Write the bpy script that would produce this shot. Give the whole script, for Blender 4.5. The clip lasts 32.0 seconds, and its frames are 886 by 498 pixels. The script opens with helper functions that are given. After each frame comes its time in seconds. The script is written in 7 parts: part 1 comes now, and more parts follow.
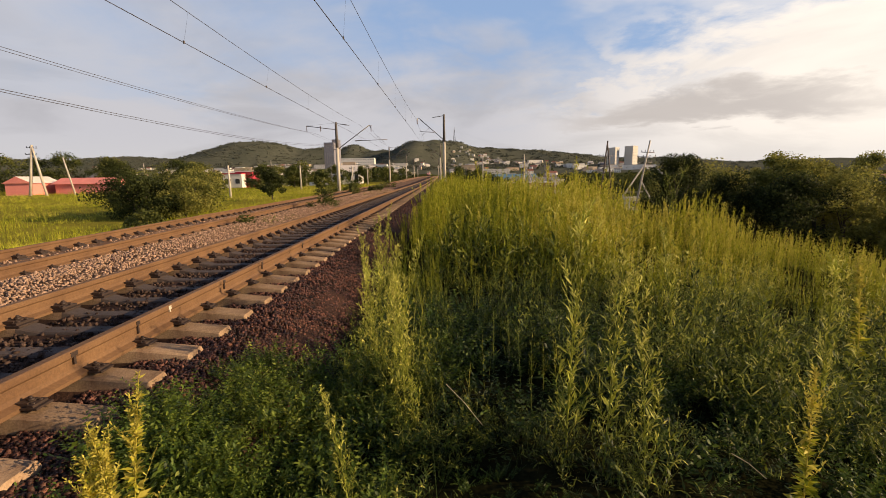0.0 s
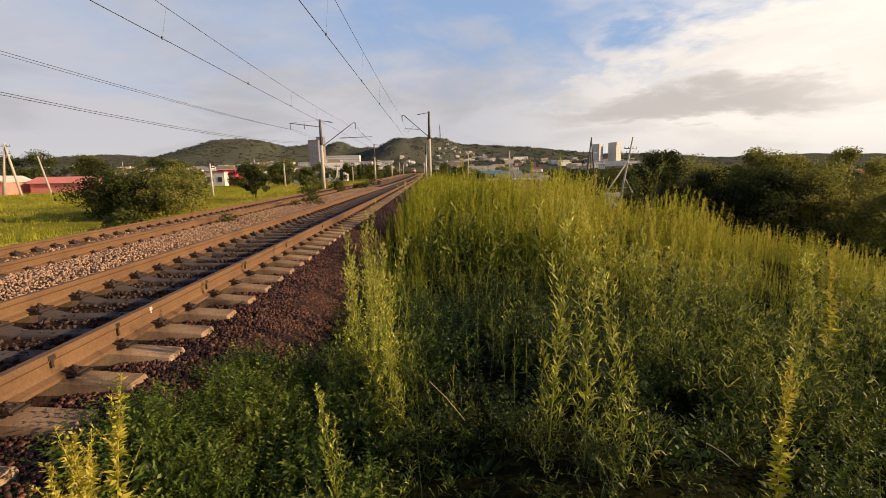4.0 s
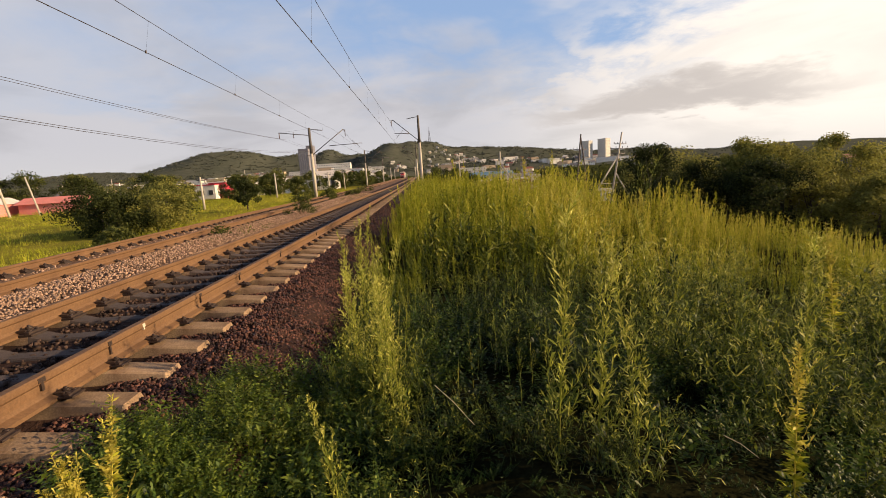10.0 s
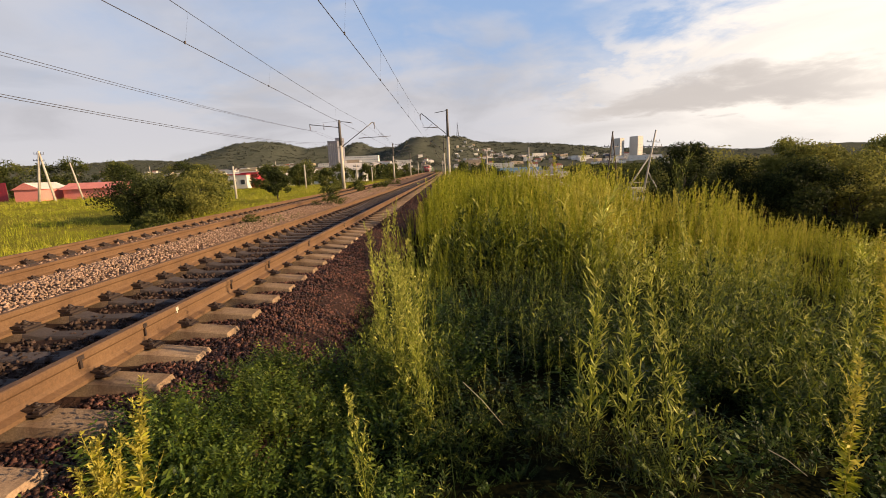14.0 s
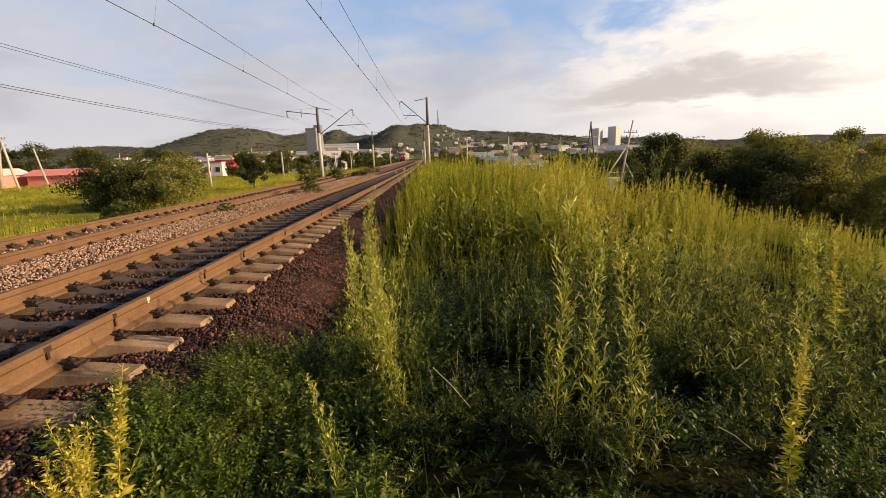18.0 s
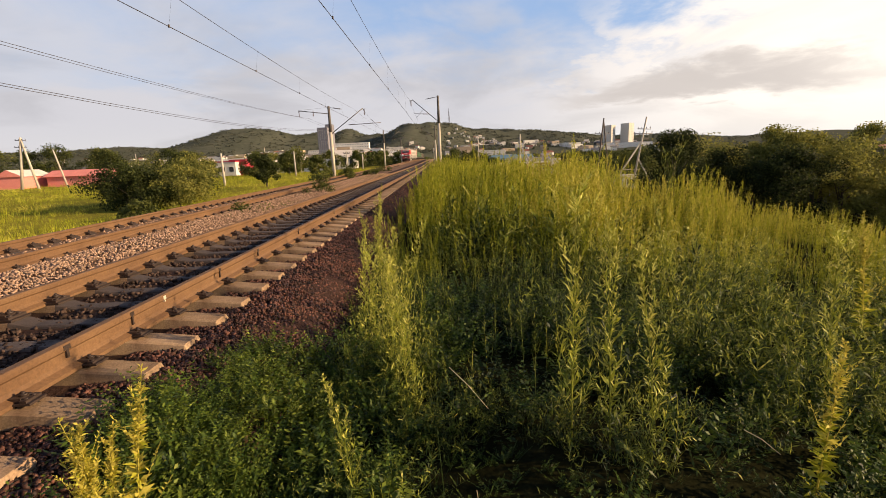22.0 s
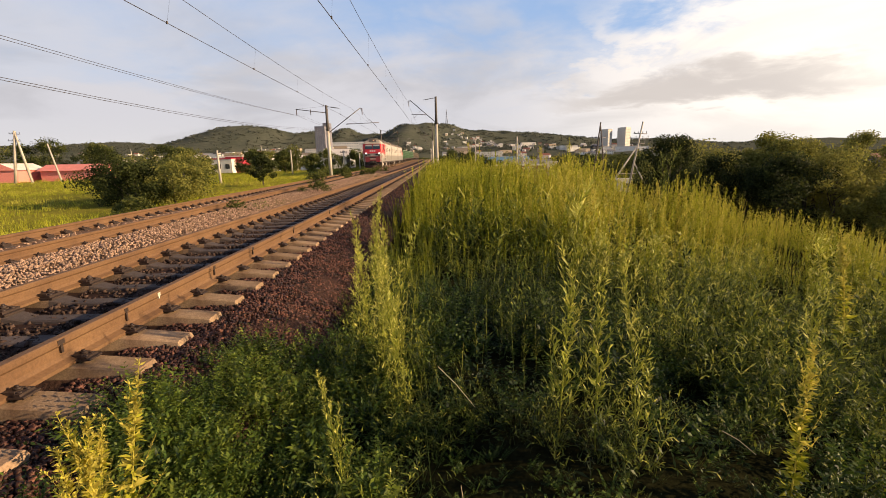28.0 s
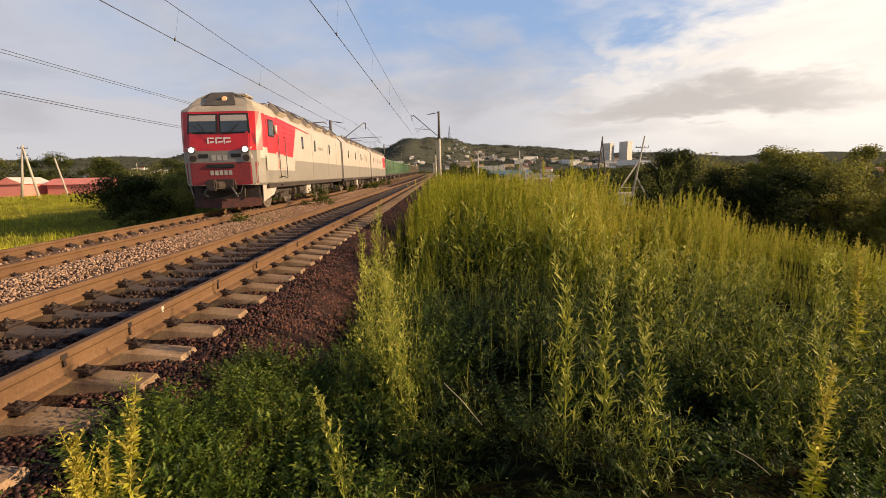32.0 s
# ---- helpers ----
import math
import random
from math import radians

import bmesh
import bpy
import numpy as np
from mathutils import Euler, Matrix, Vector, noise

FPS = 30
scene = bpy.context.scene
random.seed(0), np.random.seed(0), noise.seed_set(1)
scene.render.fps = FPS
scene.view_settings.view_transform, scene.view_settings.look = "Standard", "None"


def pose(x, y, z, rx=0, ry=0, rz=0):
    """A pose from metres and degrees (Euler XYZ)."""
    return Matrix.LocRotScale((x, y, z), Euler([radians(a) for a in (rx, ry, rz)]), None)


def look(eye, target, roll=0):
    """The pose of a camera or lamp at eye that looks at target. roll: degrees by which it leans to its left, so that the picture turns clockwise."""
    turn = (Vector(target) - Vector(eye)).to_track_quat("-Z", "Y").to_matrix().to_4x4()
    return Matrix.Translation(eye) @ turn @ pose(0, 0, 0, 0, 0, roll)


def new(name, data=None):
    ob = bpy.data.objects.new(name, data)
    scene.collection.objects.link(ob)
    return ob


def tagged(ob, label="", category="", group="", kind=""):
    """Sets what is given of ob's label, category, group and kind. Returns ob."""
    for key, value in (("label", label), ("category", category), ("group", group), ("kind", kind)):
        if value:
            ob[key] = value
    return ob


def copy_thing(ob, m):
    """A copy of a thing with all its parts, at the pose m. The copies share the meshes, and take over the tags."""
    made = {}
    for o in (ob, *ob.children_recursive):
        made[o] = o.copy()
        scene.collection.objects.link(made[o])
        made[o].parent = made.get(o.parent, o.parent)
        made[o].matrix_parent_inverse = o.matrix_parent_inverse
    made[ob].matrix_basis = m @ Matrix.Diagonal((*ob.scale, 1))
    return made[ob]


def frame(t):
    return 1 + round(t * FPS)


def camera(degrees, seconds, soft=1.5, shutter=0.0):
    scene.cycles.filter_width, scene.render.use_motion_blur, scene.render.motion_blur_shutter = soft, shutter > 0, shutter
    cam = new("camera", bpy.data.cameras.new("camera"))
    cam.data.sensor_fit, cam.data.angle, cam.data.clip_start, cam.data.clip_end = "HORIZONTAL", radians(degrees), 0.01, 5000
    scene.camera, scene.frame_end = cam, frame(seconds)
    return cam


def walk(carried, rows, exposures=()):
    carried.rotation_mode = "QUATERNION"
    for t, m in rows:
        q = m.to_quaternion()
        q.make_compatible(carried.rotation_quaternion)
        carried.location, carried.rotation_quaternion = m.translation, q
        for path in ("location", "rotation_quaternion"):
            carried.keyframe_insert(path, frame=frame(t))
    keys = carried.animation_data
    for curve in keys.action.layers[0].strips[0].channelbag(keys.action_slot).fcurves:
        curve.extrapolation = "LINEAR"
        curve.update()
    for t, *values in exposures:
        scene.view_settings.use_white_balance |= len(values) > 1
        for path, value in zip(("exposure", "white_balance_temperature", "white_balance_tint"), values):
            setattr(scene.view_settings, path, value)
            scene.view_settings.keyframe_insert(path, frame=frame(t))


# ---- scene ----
cam = camera(89.0, 32.0, 0.8)
PATH = [
    (0, (0.022, -0.028, 1.404), (0.016, 1.946, 1.082), -0.9),
    (0.5, (0.024, -0.029, 1.406), (0.023, 1.946, 1.089), -1.1),
    (1, (0.004, -0.005, 1.399), (0.005, 1.971, 1.089), -0.8),
    (1.5, (0.015, -0.017, 1.397), (0.024, 1.959, 1.088), -0.9),
    (2, (0.028, -0.026, 1.403), (0.04, 1.949, 1.085), -1.1),
    (2.5, (0.039, -0.045, 1.411), (0.055, 1.93, 1.093), -1.2),
    (3, (0.045, -0.044, 1.405), (0.082, 1.927, 1.07), -1.3),
    (3.5, (0.051, -0.056, 1.416), (0.103, 1.915, 1.078), -1.1),
    (5.5, (0.006, 0.028, 1.388), (0.043, 2.001, 1.065), -2.0),
    (6, (-0.012, 0.045, 1.387), (0.003, 2.019, 1.061), -2.3),
    (6.5, (-0.033, 0.062, 1.374), (-0.039, 2.035, 1.044), -2.0),
    (7, (-0.011, 0.047, 1.384), (0.005, 2.023, 1.079), -2.0),
    (7.5, (0.005, 0.035, 1.394), (0.037, 2.013, 1.099), -3.3),
    (8, (0.035, 0.019, 1.392), (0.097, 1.994, 1.082), -3.6),
    (8.5, (0.021, 0.02, 1.39), (0.122, 1.99, 1.061), -3.0),
    (9, (0.046, 0.015, 1.397), (0.106, 1.992, 1.1), -3.7),
    (9.5, (0.034, 0.023, 1.393), (0.103, 1.996, 1.074), -3.4),
    (10, (0.023, 0.023, 1.382), (0.1, 1.995, 1.059), -3.7),
    (10.5, (-0.016, 0.084, 1.367), (-0.055, 2.047, 0.986), -4.1),
    (11, (-0.018, 0.094, 1.359), (-0.045, 2.062, 1.003), -3.4),
    (11.5, (-0.006, 0.075, 1.368), (-0.014, 2.047, 1.03), -3.5),
    (12, (-0.012, 0.066, 1.375), (-0.032, 2.039, 1.047), -3.1),
    (12.5, (-0.015, 0.061, 1.379), (-0.063, 2.034, 1.051), -2.1),
    (13, (-0.02, 0.083, 1.369), (-0.039, 2.055, 1.033), -1.7),
    (13.5, (-0.017, 0.079, 1.374), (-0.043, 2.05, 1.035), -2.3),
    (14, (-0.017, 0.076, 1.37), (-0.05, 2.046, 1.03), -2.4),
    (14.5, (-0.013, 0.073, 1.372), (-0.03, 2.043, 1.028), -2.7),
    (16.5, (0.015, 0.048, 1.375), (-0.001, 2.01, 0.99), -2.5),
    (17, (0.005, 0.063, 1.371), (0.002, 2.025, 0.984), -2.1),
    (17.5, (0.026, 0.042, 1.375), (0.041, 2.005, 0.992), -2.2),
    (18, (0.036, 0.028, 1.377), (0.088, 1.989, 0.986), -2.0),
    (18.5, (0.01, 0.057, 1.37), (0.052, 2.018, 0.98), -1.8),
    (19, (0.006, 0.06, 1.368), (0.023, 2.02, 0.966), -2.1),
    (19.5, (0.019, 0.044, 1.368), (0.016, 2.0, 0.952), -2.6),
    (20, (0.028, 0.047, 1.366), (0.03, 2.0, 0.932), -2.5),
    (20.5, (0.016, 0.059, 1.364), (0.027, 2.014, 0.945), -2.3),
    (21, (0.011, 0.063, 1.367), (0.014, 2.02, 0.956), -2.5),
    (21.5, (0.02, 0.05, 1.374), (0.025, 2.008, 0.968), -2.5),
    (22, (0.011, 0.06, 1.371), (0.013, 2.021, 0.975), -2.4),
    (22.5, (0.026, 0.035, 1.378), (0.039, 1.995, 0.981), -2.3),
    (23, (0.02, 0.042, 1.377), (0.036, 2.005, 0.995), -1.7),
    (23.5, (0.005, 0.059, 1.368), (0.023, 2.022, 0.987), -1.6),
    (24, (0.022, 0.039, 1.377), (0.049, 2.002, 0.994), -1.5),
    (24.5, (0.011, 0.046, 1.369), (0.048, 2.008, 0.979), -1.3),
    (25, (0.015, 0.036, 1.376), (0.05, 1.996, 0.976), -1.3),
    (25.5, (0.003, 0.056, 1.367), (0.017, 2.017, 0.972), -1.2),
    (27.5, (0.031, 0.025, 1.382), (0.055, 1.986, 0.989), -1.5),
    (28, (0.037, 0.006, 1.388), (0.058, 1.967, 0.995), -1.4),
    (28.5, (0.031, 0.008, 1.383), (0.053, 1.97, 0.993), -1.3),
    (29, (-0.003, 0.051, 1.377), (-0.002, 2.016, 1.009), -1.1),
    (29.5, (-0.02, 0.06, 1.378), (-0.034, 2.032, 1.044), -0.8),
    (30, (-0.016, 0.05, 1.382), (-0.035, 2.022, 1.053), -0.7),
    (30.5, (-0.007, 0.048, 1.384), (-0.016, 2.021, 1.055), -0.9),
    (31, (-0.014, 0.05, 1.384), (-0.023, 2.021, 1.05), -0.9),
    (31.5, (0.017, 0.024, 1.388), (0.009, 1.998, 1.065), -0.9),
    (32, (0.019, 0.021, 1.391), (0.03, 1.992, 1.057), -1.4),
]
walk(cam, [(t, look(eye, target, roll)) for t, eye, target, roll in PATH],
     [(t, stops, 6850, 10) for t, stops in ((0, 0.52), (6, 0.54), (12, 0.62), (18, 0.67), (25, 0.74), (28, 0.74), (29, 0.66), (30.5, 0.54), (31.2, 0.54), (32, 0.58))])

# ---- sky and sun ----
SUN_ELEVATION, SUN_TURN = 17.5, 7.0      # degrees; turn: how far behind the line across the track
sun = new("sun", bpy.data.lights.new("sun", "SUN"))
sun.data.energy, sun.data.angle, sun.data.color = 5.0, radians(0.6), (1.0, 0.73, 0.44)
sun_way = Vector((math.cos(radians(SUN_ELEVATION)) * math.cos(radians(SUN_TURN)),
                  -math.cos(radians(SUN_ELEVATION)) * math.sin(radians(SUN_TURN)), math.sin(radians(SUN_ELEVATION))))
sun.matrix_world = look(sun_way * 50, (0, 0, 0))

world = bpy.data.worlds.new("evening sky")
scene.world = world
world.use_nodes = True
scene.view_settings.exposure = 0.0


def build_sky(nt):
    n, l = nt.nodes, nt.links
    n.clear()

    def math_node(op, a, b=0.0, clamp=False):
        m = n.new("ShaderNodeMath")
        m.operation, m.use_clamp = op, clamp
        for i, v in enumerate((a, b)):
            if isinstance(v, (int, float)):
                m.inputs[i].default_value = v
            else:
                l.new(v, m.inputs[i])
        return m.outputs[0]

    def ramp(v, lo, hi):
        m = n.new("ShaderNodeMapRange")
        m.interpolation_type = "SMOOTHSTEP"
        l.new(v, m.inputs["Value"])
        m.inputs["From Min"].default_value, m.inputs["From Max"].default_value = lo, hi
        return m.outputs[0]

    def mix(f, a, b):
        m = n.new("ShaderNodeMix")
        m.data_type = "RGBA"
        if isinstance(f, (int, float)):
            m.inputs[0].default_value = f
        else:
            l.new(f, m.inputs[0])
        for i, v in ((6, a), (7, b)):
            if isinstance(v, tuple):
                m.inputs[i].default_value = (*v, 1)
            else:
                l.new(v, m.inputs[i])
        return m.outputs[2]

    tc = n.new("ShaderNodeTexCoord")
    sep = n.new("ShaderNodeSeparateXYZ")
    l.new(tc.outputs["Generated"], sep.inputs[0])
    dx, dy, dz = sep.outputs
    sky = n.new("ShaderNodeTexSky")
    sky.sky_type, sky.sun_disc = "NISHITA", False
    sky.sun_elevation, sky.sun_rotation = radians(SUN_ELEVATION), radians(90 + SUN_TURN)
    sky.air_density, sky.dust_density, sky.ozone_density = 1.0, 1.6, 1.2
    # cloud deck: the view line met with a flat layer overhead
    up = math_node("MAXIMUM", dz, 0.0)
    up = math_node("ADD", up, 0.20)
    px, py = math_node("DIVIDE", dx, up), math_node("DIVIDE", dy, up)
    com = n.new("ShaderNodeCombineXYZ")
    l.new(px, com.inputs[0]), l.new(py, com.inputs[1])

    def cloud(scale, detail, rough, shift, dist=0.6):
        t = n.new("ShaderNodeTexNoise")
        t.inputs["Scale"].default_value, t.inputs["Detail"].default_value = scale, detail
        t.inputs["Roughness"].default_value, t.inputs["Distortion"].default_value = rough, dist
        mp = n.new("ShaderNodeMapping")
        mp.inputs["Location"].default_value = shift
        l.new(com.outputs[0], mp.inputs[0]), l.new(mp.outputs[0], t.inputs["Vector"])
        return t.outputs["Fac"]

    big = cloud(0.9, 6, 0.55, (3.1, 1.7, 0), 0.3)
    fine = cloud(2.4, 7, 0.60, (0.4, 7.2, 0), 0.3)
    puff = cloud(1.5, 5, 0.5, (5.2, 3.4, 0), 0.2)
    m = math_node("SUBTRACT", math_node("ADD", math_node("MULTIPLY", big, 0.6), math_node("MULTIPLY", fine, 0.4)), 0.5)
    wisp = math_node("MULTIPLY", m, 0.40)
    # a low bank of cloud all round, thin veil away from the sun, bright ragged cover toward it
    bank = ramp(math_node("ADD", dz, wisp), 0.27, 0.12)
    veil = math_node("MULTIPLY", ramp(math_node("ADD", dx, math_node("MULTIPLY", m, 1.2)), -0.05, -0.60), 0.85)
    sunny = ramp(math_node("ADD", math_node("SUBTRACT", dx, math_node("MULTIPLY", dz, 0.25)), math_node("MULTIPLY", m, 2.2)), 0.15, 0.42)
    sunny = math_node("MULTIPLY", sunny, ramp(math_node("ADD", dz, math_node("MULTIPLY", m, 0.9)), 0.36, 0.22))
    loose = math_node("MULTIPLY", ramp(puff, 0.50, 0.66), 0.55)
    deck = math_node("MAXIMUM", math_node("MAXIMUM", bank, veil), math_node("MAXIMUM", sunny, loose))
    # shade inside the deck, and one long grey streak low on the sun's side
    grey = math_node("MULTIPLY", ramp(cloud(1.1, 5, 0.55, (8.3, 2.2, 0), 0.5), 0.42, 0.66), 0.8)
    tosun = ramp(math_node("ADD", dx, math_node("MULTIPLY", dz, 0.2)), 0.05, 0.75)
    left = mix(grey, CLOUD_PALE, CLOUD_GREY)
    right = mix(math_node("MULTIPLY", grey, 0.5), CLOUD_WARM, CLOUD_WARM_GREY)
    cloud_col = mix(tosun, left, right)
    ex = math_node("POWER", math_node("ABSOLUTE", math_node("DIVIDE", math_node("SUBTRACT", dx, 0.47), 0.24)), 2.0)
    ez = math_node("POWER", math_node("ABSOLUTE", math_node("DIVIDE", math_node("SUBTRACT", math_node("ADD", dz, math_node("MULTIPLY", m, 0.25)), 0.118), 0.036)), 2.0)
    streak = math_node("MULTIPLY", ramp(math_node("ADD", ex, ez), 1.25, 0.05), 0.85)
    cloud_col = mix(streak, cloud_col, CLOUD_SHADE)
    blue = mix(0.62, sky.outputs[0], BLUE_AIR)
    out = mix(deck, blue, cloud_col)
    # clear deep blue overhead
    out = mix(ramp(dz, 0.38, 0.75), out, ZENITH)
    low = ramp(dz, 0.10, -0.01)
    out = mix(math_node("MULTIPLY", low, 0.55), out, HAZE)
    bg = n.new("ShaderNodeBackground")
    bg.inputs["Strength"].default_value = 0.068
    l.new(out, bg.inputs[0])
    o = n.new("ShaderNodeOutputWorld")
    l.new(bg.outputs[0], o.inputs[0])


# radiances of the cloud deck, before the world's strength
CLOUD_PALE, CLOUD_GREY = (6.0, 6.05, 6.7), (4.8, 4.85, 5.4)
CLOUD_WARM, CLOUD_WARM_GREY = (11.2, 10.4, 9.6), (7.6, 7.1, 6.8)
CLOUD_SHADE = (5.6, 5.2, 5.1)
BLUE_AIR, HAZE = (3.8, 5.8, 9.8), (7.0, 6.9, 7.0)
ZENITH = (0.55, 1.0, 2.2)
build_sky(world.node_tree)

# ---- materials ----
def mat(name, base, rough=0.7, metal=0.0, var=0.2, scale=2.0, fine=30.0, bump=0.25, depth=0.01, second=None, rand=0.0,
        island=0.0, stretch=None, spec=0.5, third=None):
    """A procedural surface: two scales of noise in colour, fine relief, differences from piece to piece."""
    m = bpy.data.materials.new(name)
    m.use_nodes = True
    n, l = m.node_tree.nodes, m.node_tree.links
    b = n["Principled BSDF"]
    b.inputs["Metallic"].default_value = metal
    b.inputs["Specular IOR Level"].default_value = spec
    tc = n.new("ShaderNodeTexCoord")
    vec = tc.outputs["Object"]
    if stretch:
        mp = n.new("ShaderNodeMapping")
        mp.inputs["Scale"].default_value = stretch
        l.new(vec, mp.inputs[0])
        vec = mp.outputs[0]

    def noise_node(s, d=6):
        t = n.new("ShaderNodeTexNoise")
        t.inputs["Scale"].default_value, t.inputs["Detail"].default_value, t.inputs["Roughness"].default_value = s, d, 0.62
        l.new(vec, t.inputs["Vector"])
        return t.outputs["Fac"]

    a, f = noise_node(scale), noise_node(fine, 4)
    other = second or tuple(c * (1 - var) for c in base)
    r = n.new("ShaderNodeValToRGB")
    r.color_ramp.elements[0].position, r.color_ramp.elements[1].position = 0.32, 0.68
    r.color_ramp.elements[0].color = (*other, 1)
    r.color_ramp.elements[1].color = (*(tuple(min(1, c * (1 + var * 0.5)) for c in base)), 1)
    if third:
        e = r.color_ramp.elements.new(0.5)
        e.color = (*third, 1)
    l.new(a, r.inputs[0])
    hsv = n.new("ShaderNodeHueSaturation")
    l.new(r.outputs[0], hsv.inputs["Color"])
    mr = n.new("ShaderNodeMapRange")
    mr.inputs["From Min"].default_value, mr.inputs["From Max"].default_value = 0.3, 0.7
    mr.inputs["To Min"].default_value, mr.inputs["To Max"].default_value = 1 - var, 1 + var * 0.7
    l.new(f, mr.inputs["Value"])
    val = mr.outputs[0]
    if rand or island:
        src = n.new("ShaderNodeObjectInfo").outputs["Random"] if rand else n.new("ShaderNodeNewGeometry").outputs["Random Per Island"]
        k = rand or island
        mr2 = n.new("ShaderNodeMapRange")
        mr2.inputs["To Min"].default_value, mr2.inputs["To Max"].default_value = 1 - k, 1 + k
        l.new(src, mr2.inputs["Value"])
        mul = n.new("ShaderNodeMath")
        mul.operation = "MULTIPLY"
        l.new(val, mul.inputs[0]), l.new(mr2.outputs[0], mul.inputs[1])
        val = mul.outputs[0]
    l.new(val, hsv.inputs["Value"])
    l.new(hsv.outputs[0], b.inputs["Base Color"])
    mr3 = n.new("ShaderNodeMapRange")
    mr3.inputs["To Min"].default_value, mr3.inputs["To Max"].default_value = max(0.02, rough - 0.12), min(1, rough + 0.12)
    l.new(a, mr3.inputs["Value"]), l.new(mr3.outputs[0], b.inputs["Roughness"])
    if bump:
        bp = n.new("ShaderNodeBump")
        bp.inputs["Strength"].default_value, bp.inputs["Distance"].default_value = bump, depth
        l.new(f, bp.inputs["Height"]), l.new(bp.outputs[0], b.inputs["Normal"])
    return m


def leaf_mat(name, stops, rough=0.62, through_leaf=0.35, spec=0.15):
    """Leaves: a scale of colours picked plant by plant, with light passing through the blade."""
    m = bpy.data.materials.new(name)
    m.use_nodes = True
    n, l = m.node_tree.nodes, m.node_tree.links
    b, o = n["Principled BSDF"], n["Material Output"]
    at = n.new("ShaderNodeAttribute")
    at.attribute_name = "tint"
    r = n.new("ShaderNodeValToRGB")
    els = r.color_ramp.elements
    els[0].position, els[0].color = stops[0][0], (*stops[0][1], 1)
    els[1].position, els[1].color = stops[-1][0], (*stops[-1][1], 1)
    for p, c in stops[1:-1]:
        els.new(p).color = (*c, 1)
    l.new(at.outputs["Fac"], r.inputs[0])
    t = n.new("ShaderNodeTexNoise")
    t.inputs["Scale"].default_value = 9.0
    tc = n.new("ShaderNodeTexCoord")
    l.new(tc.outputs["Object"], t.inputs["Vector"])
    mr = n.new("ShaderNodeMapRange")
    mr.inputs["From Min"].default_value, mr.inputs["From Max"].default_value = 0.3, 0.7
    mr.inputs["To Min"].default_value, mr.inputs["To Max"].default_value = 0.7, 1.3
    l.new(t.outputs["Fac"], mr.inputs["Value"])
    hsv = n.new("ShaderNodeHueSaturation")
    l.new(r.outputs[0], hsv.inputs["Color"]), l.new(mr.outputs[0], hsv.inputs["Value"])
    l.new(hsv.outputs[0], b.inputs["Base Color"])
    b.inputs["Roughness"].default_value, b.inputs["Specular IOR Level"].default_value = rough, spec
    tr = n.new("ShaderNodeBsdfTranslucent")
    l.new(hsv.outputs[0], tr.inputs["Color"])
    mx = n.new("ShaderNodeMixShader")
    mx.inputs[0].default_value = through_leaf
    l.new(b.outputs[0], mx.inputs[1]), l.new(tr.outputs[0], mx.inputs[2]), l.new(mx.outputs[0], o.inputs[0])
    return m


def glow_mat(name, color, strength):
    m = bpy.data.materials.new(name)
    m.use_nodes = True
    b = m.node_tree.nodes["Principled BSDF"]
    b.inputs["Base Color"].default_value = (*color, 1)
    b.inputs["Emission Color"].default_value, b.inputs["Emission Strength"].default_value = (*color, 1), strength
    return m


def glass_mat(name, color=(0.03, 0.04, 0.045), rough=0.05):
    """Dark window glass seen from outside: a glossy pane before an unlit room."""
    m = bpy.data.materials.new(name)
    m.use_nodes = True
    b = m.node_tree.nodes["Principled BSDF"]
    b.inputs["Base Color"].default_value, b.inputs["Roughness"].default_value = (*color, 1), rough
    b.inputs["Specular IOR Level"].default_value = 0.8
    return m


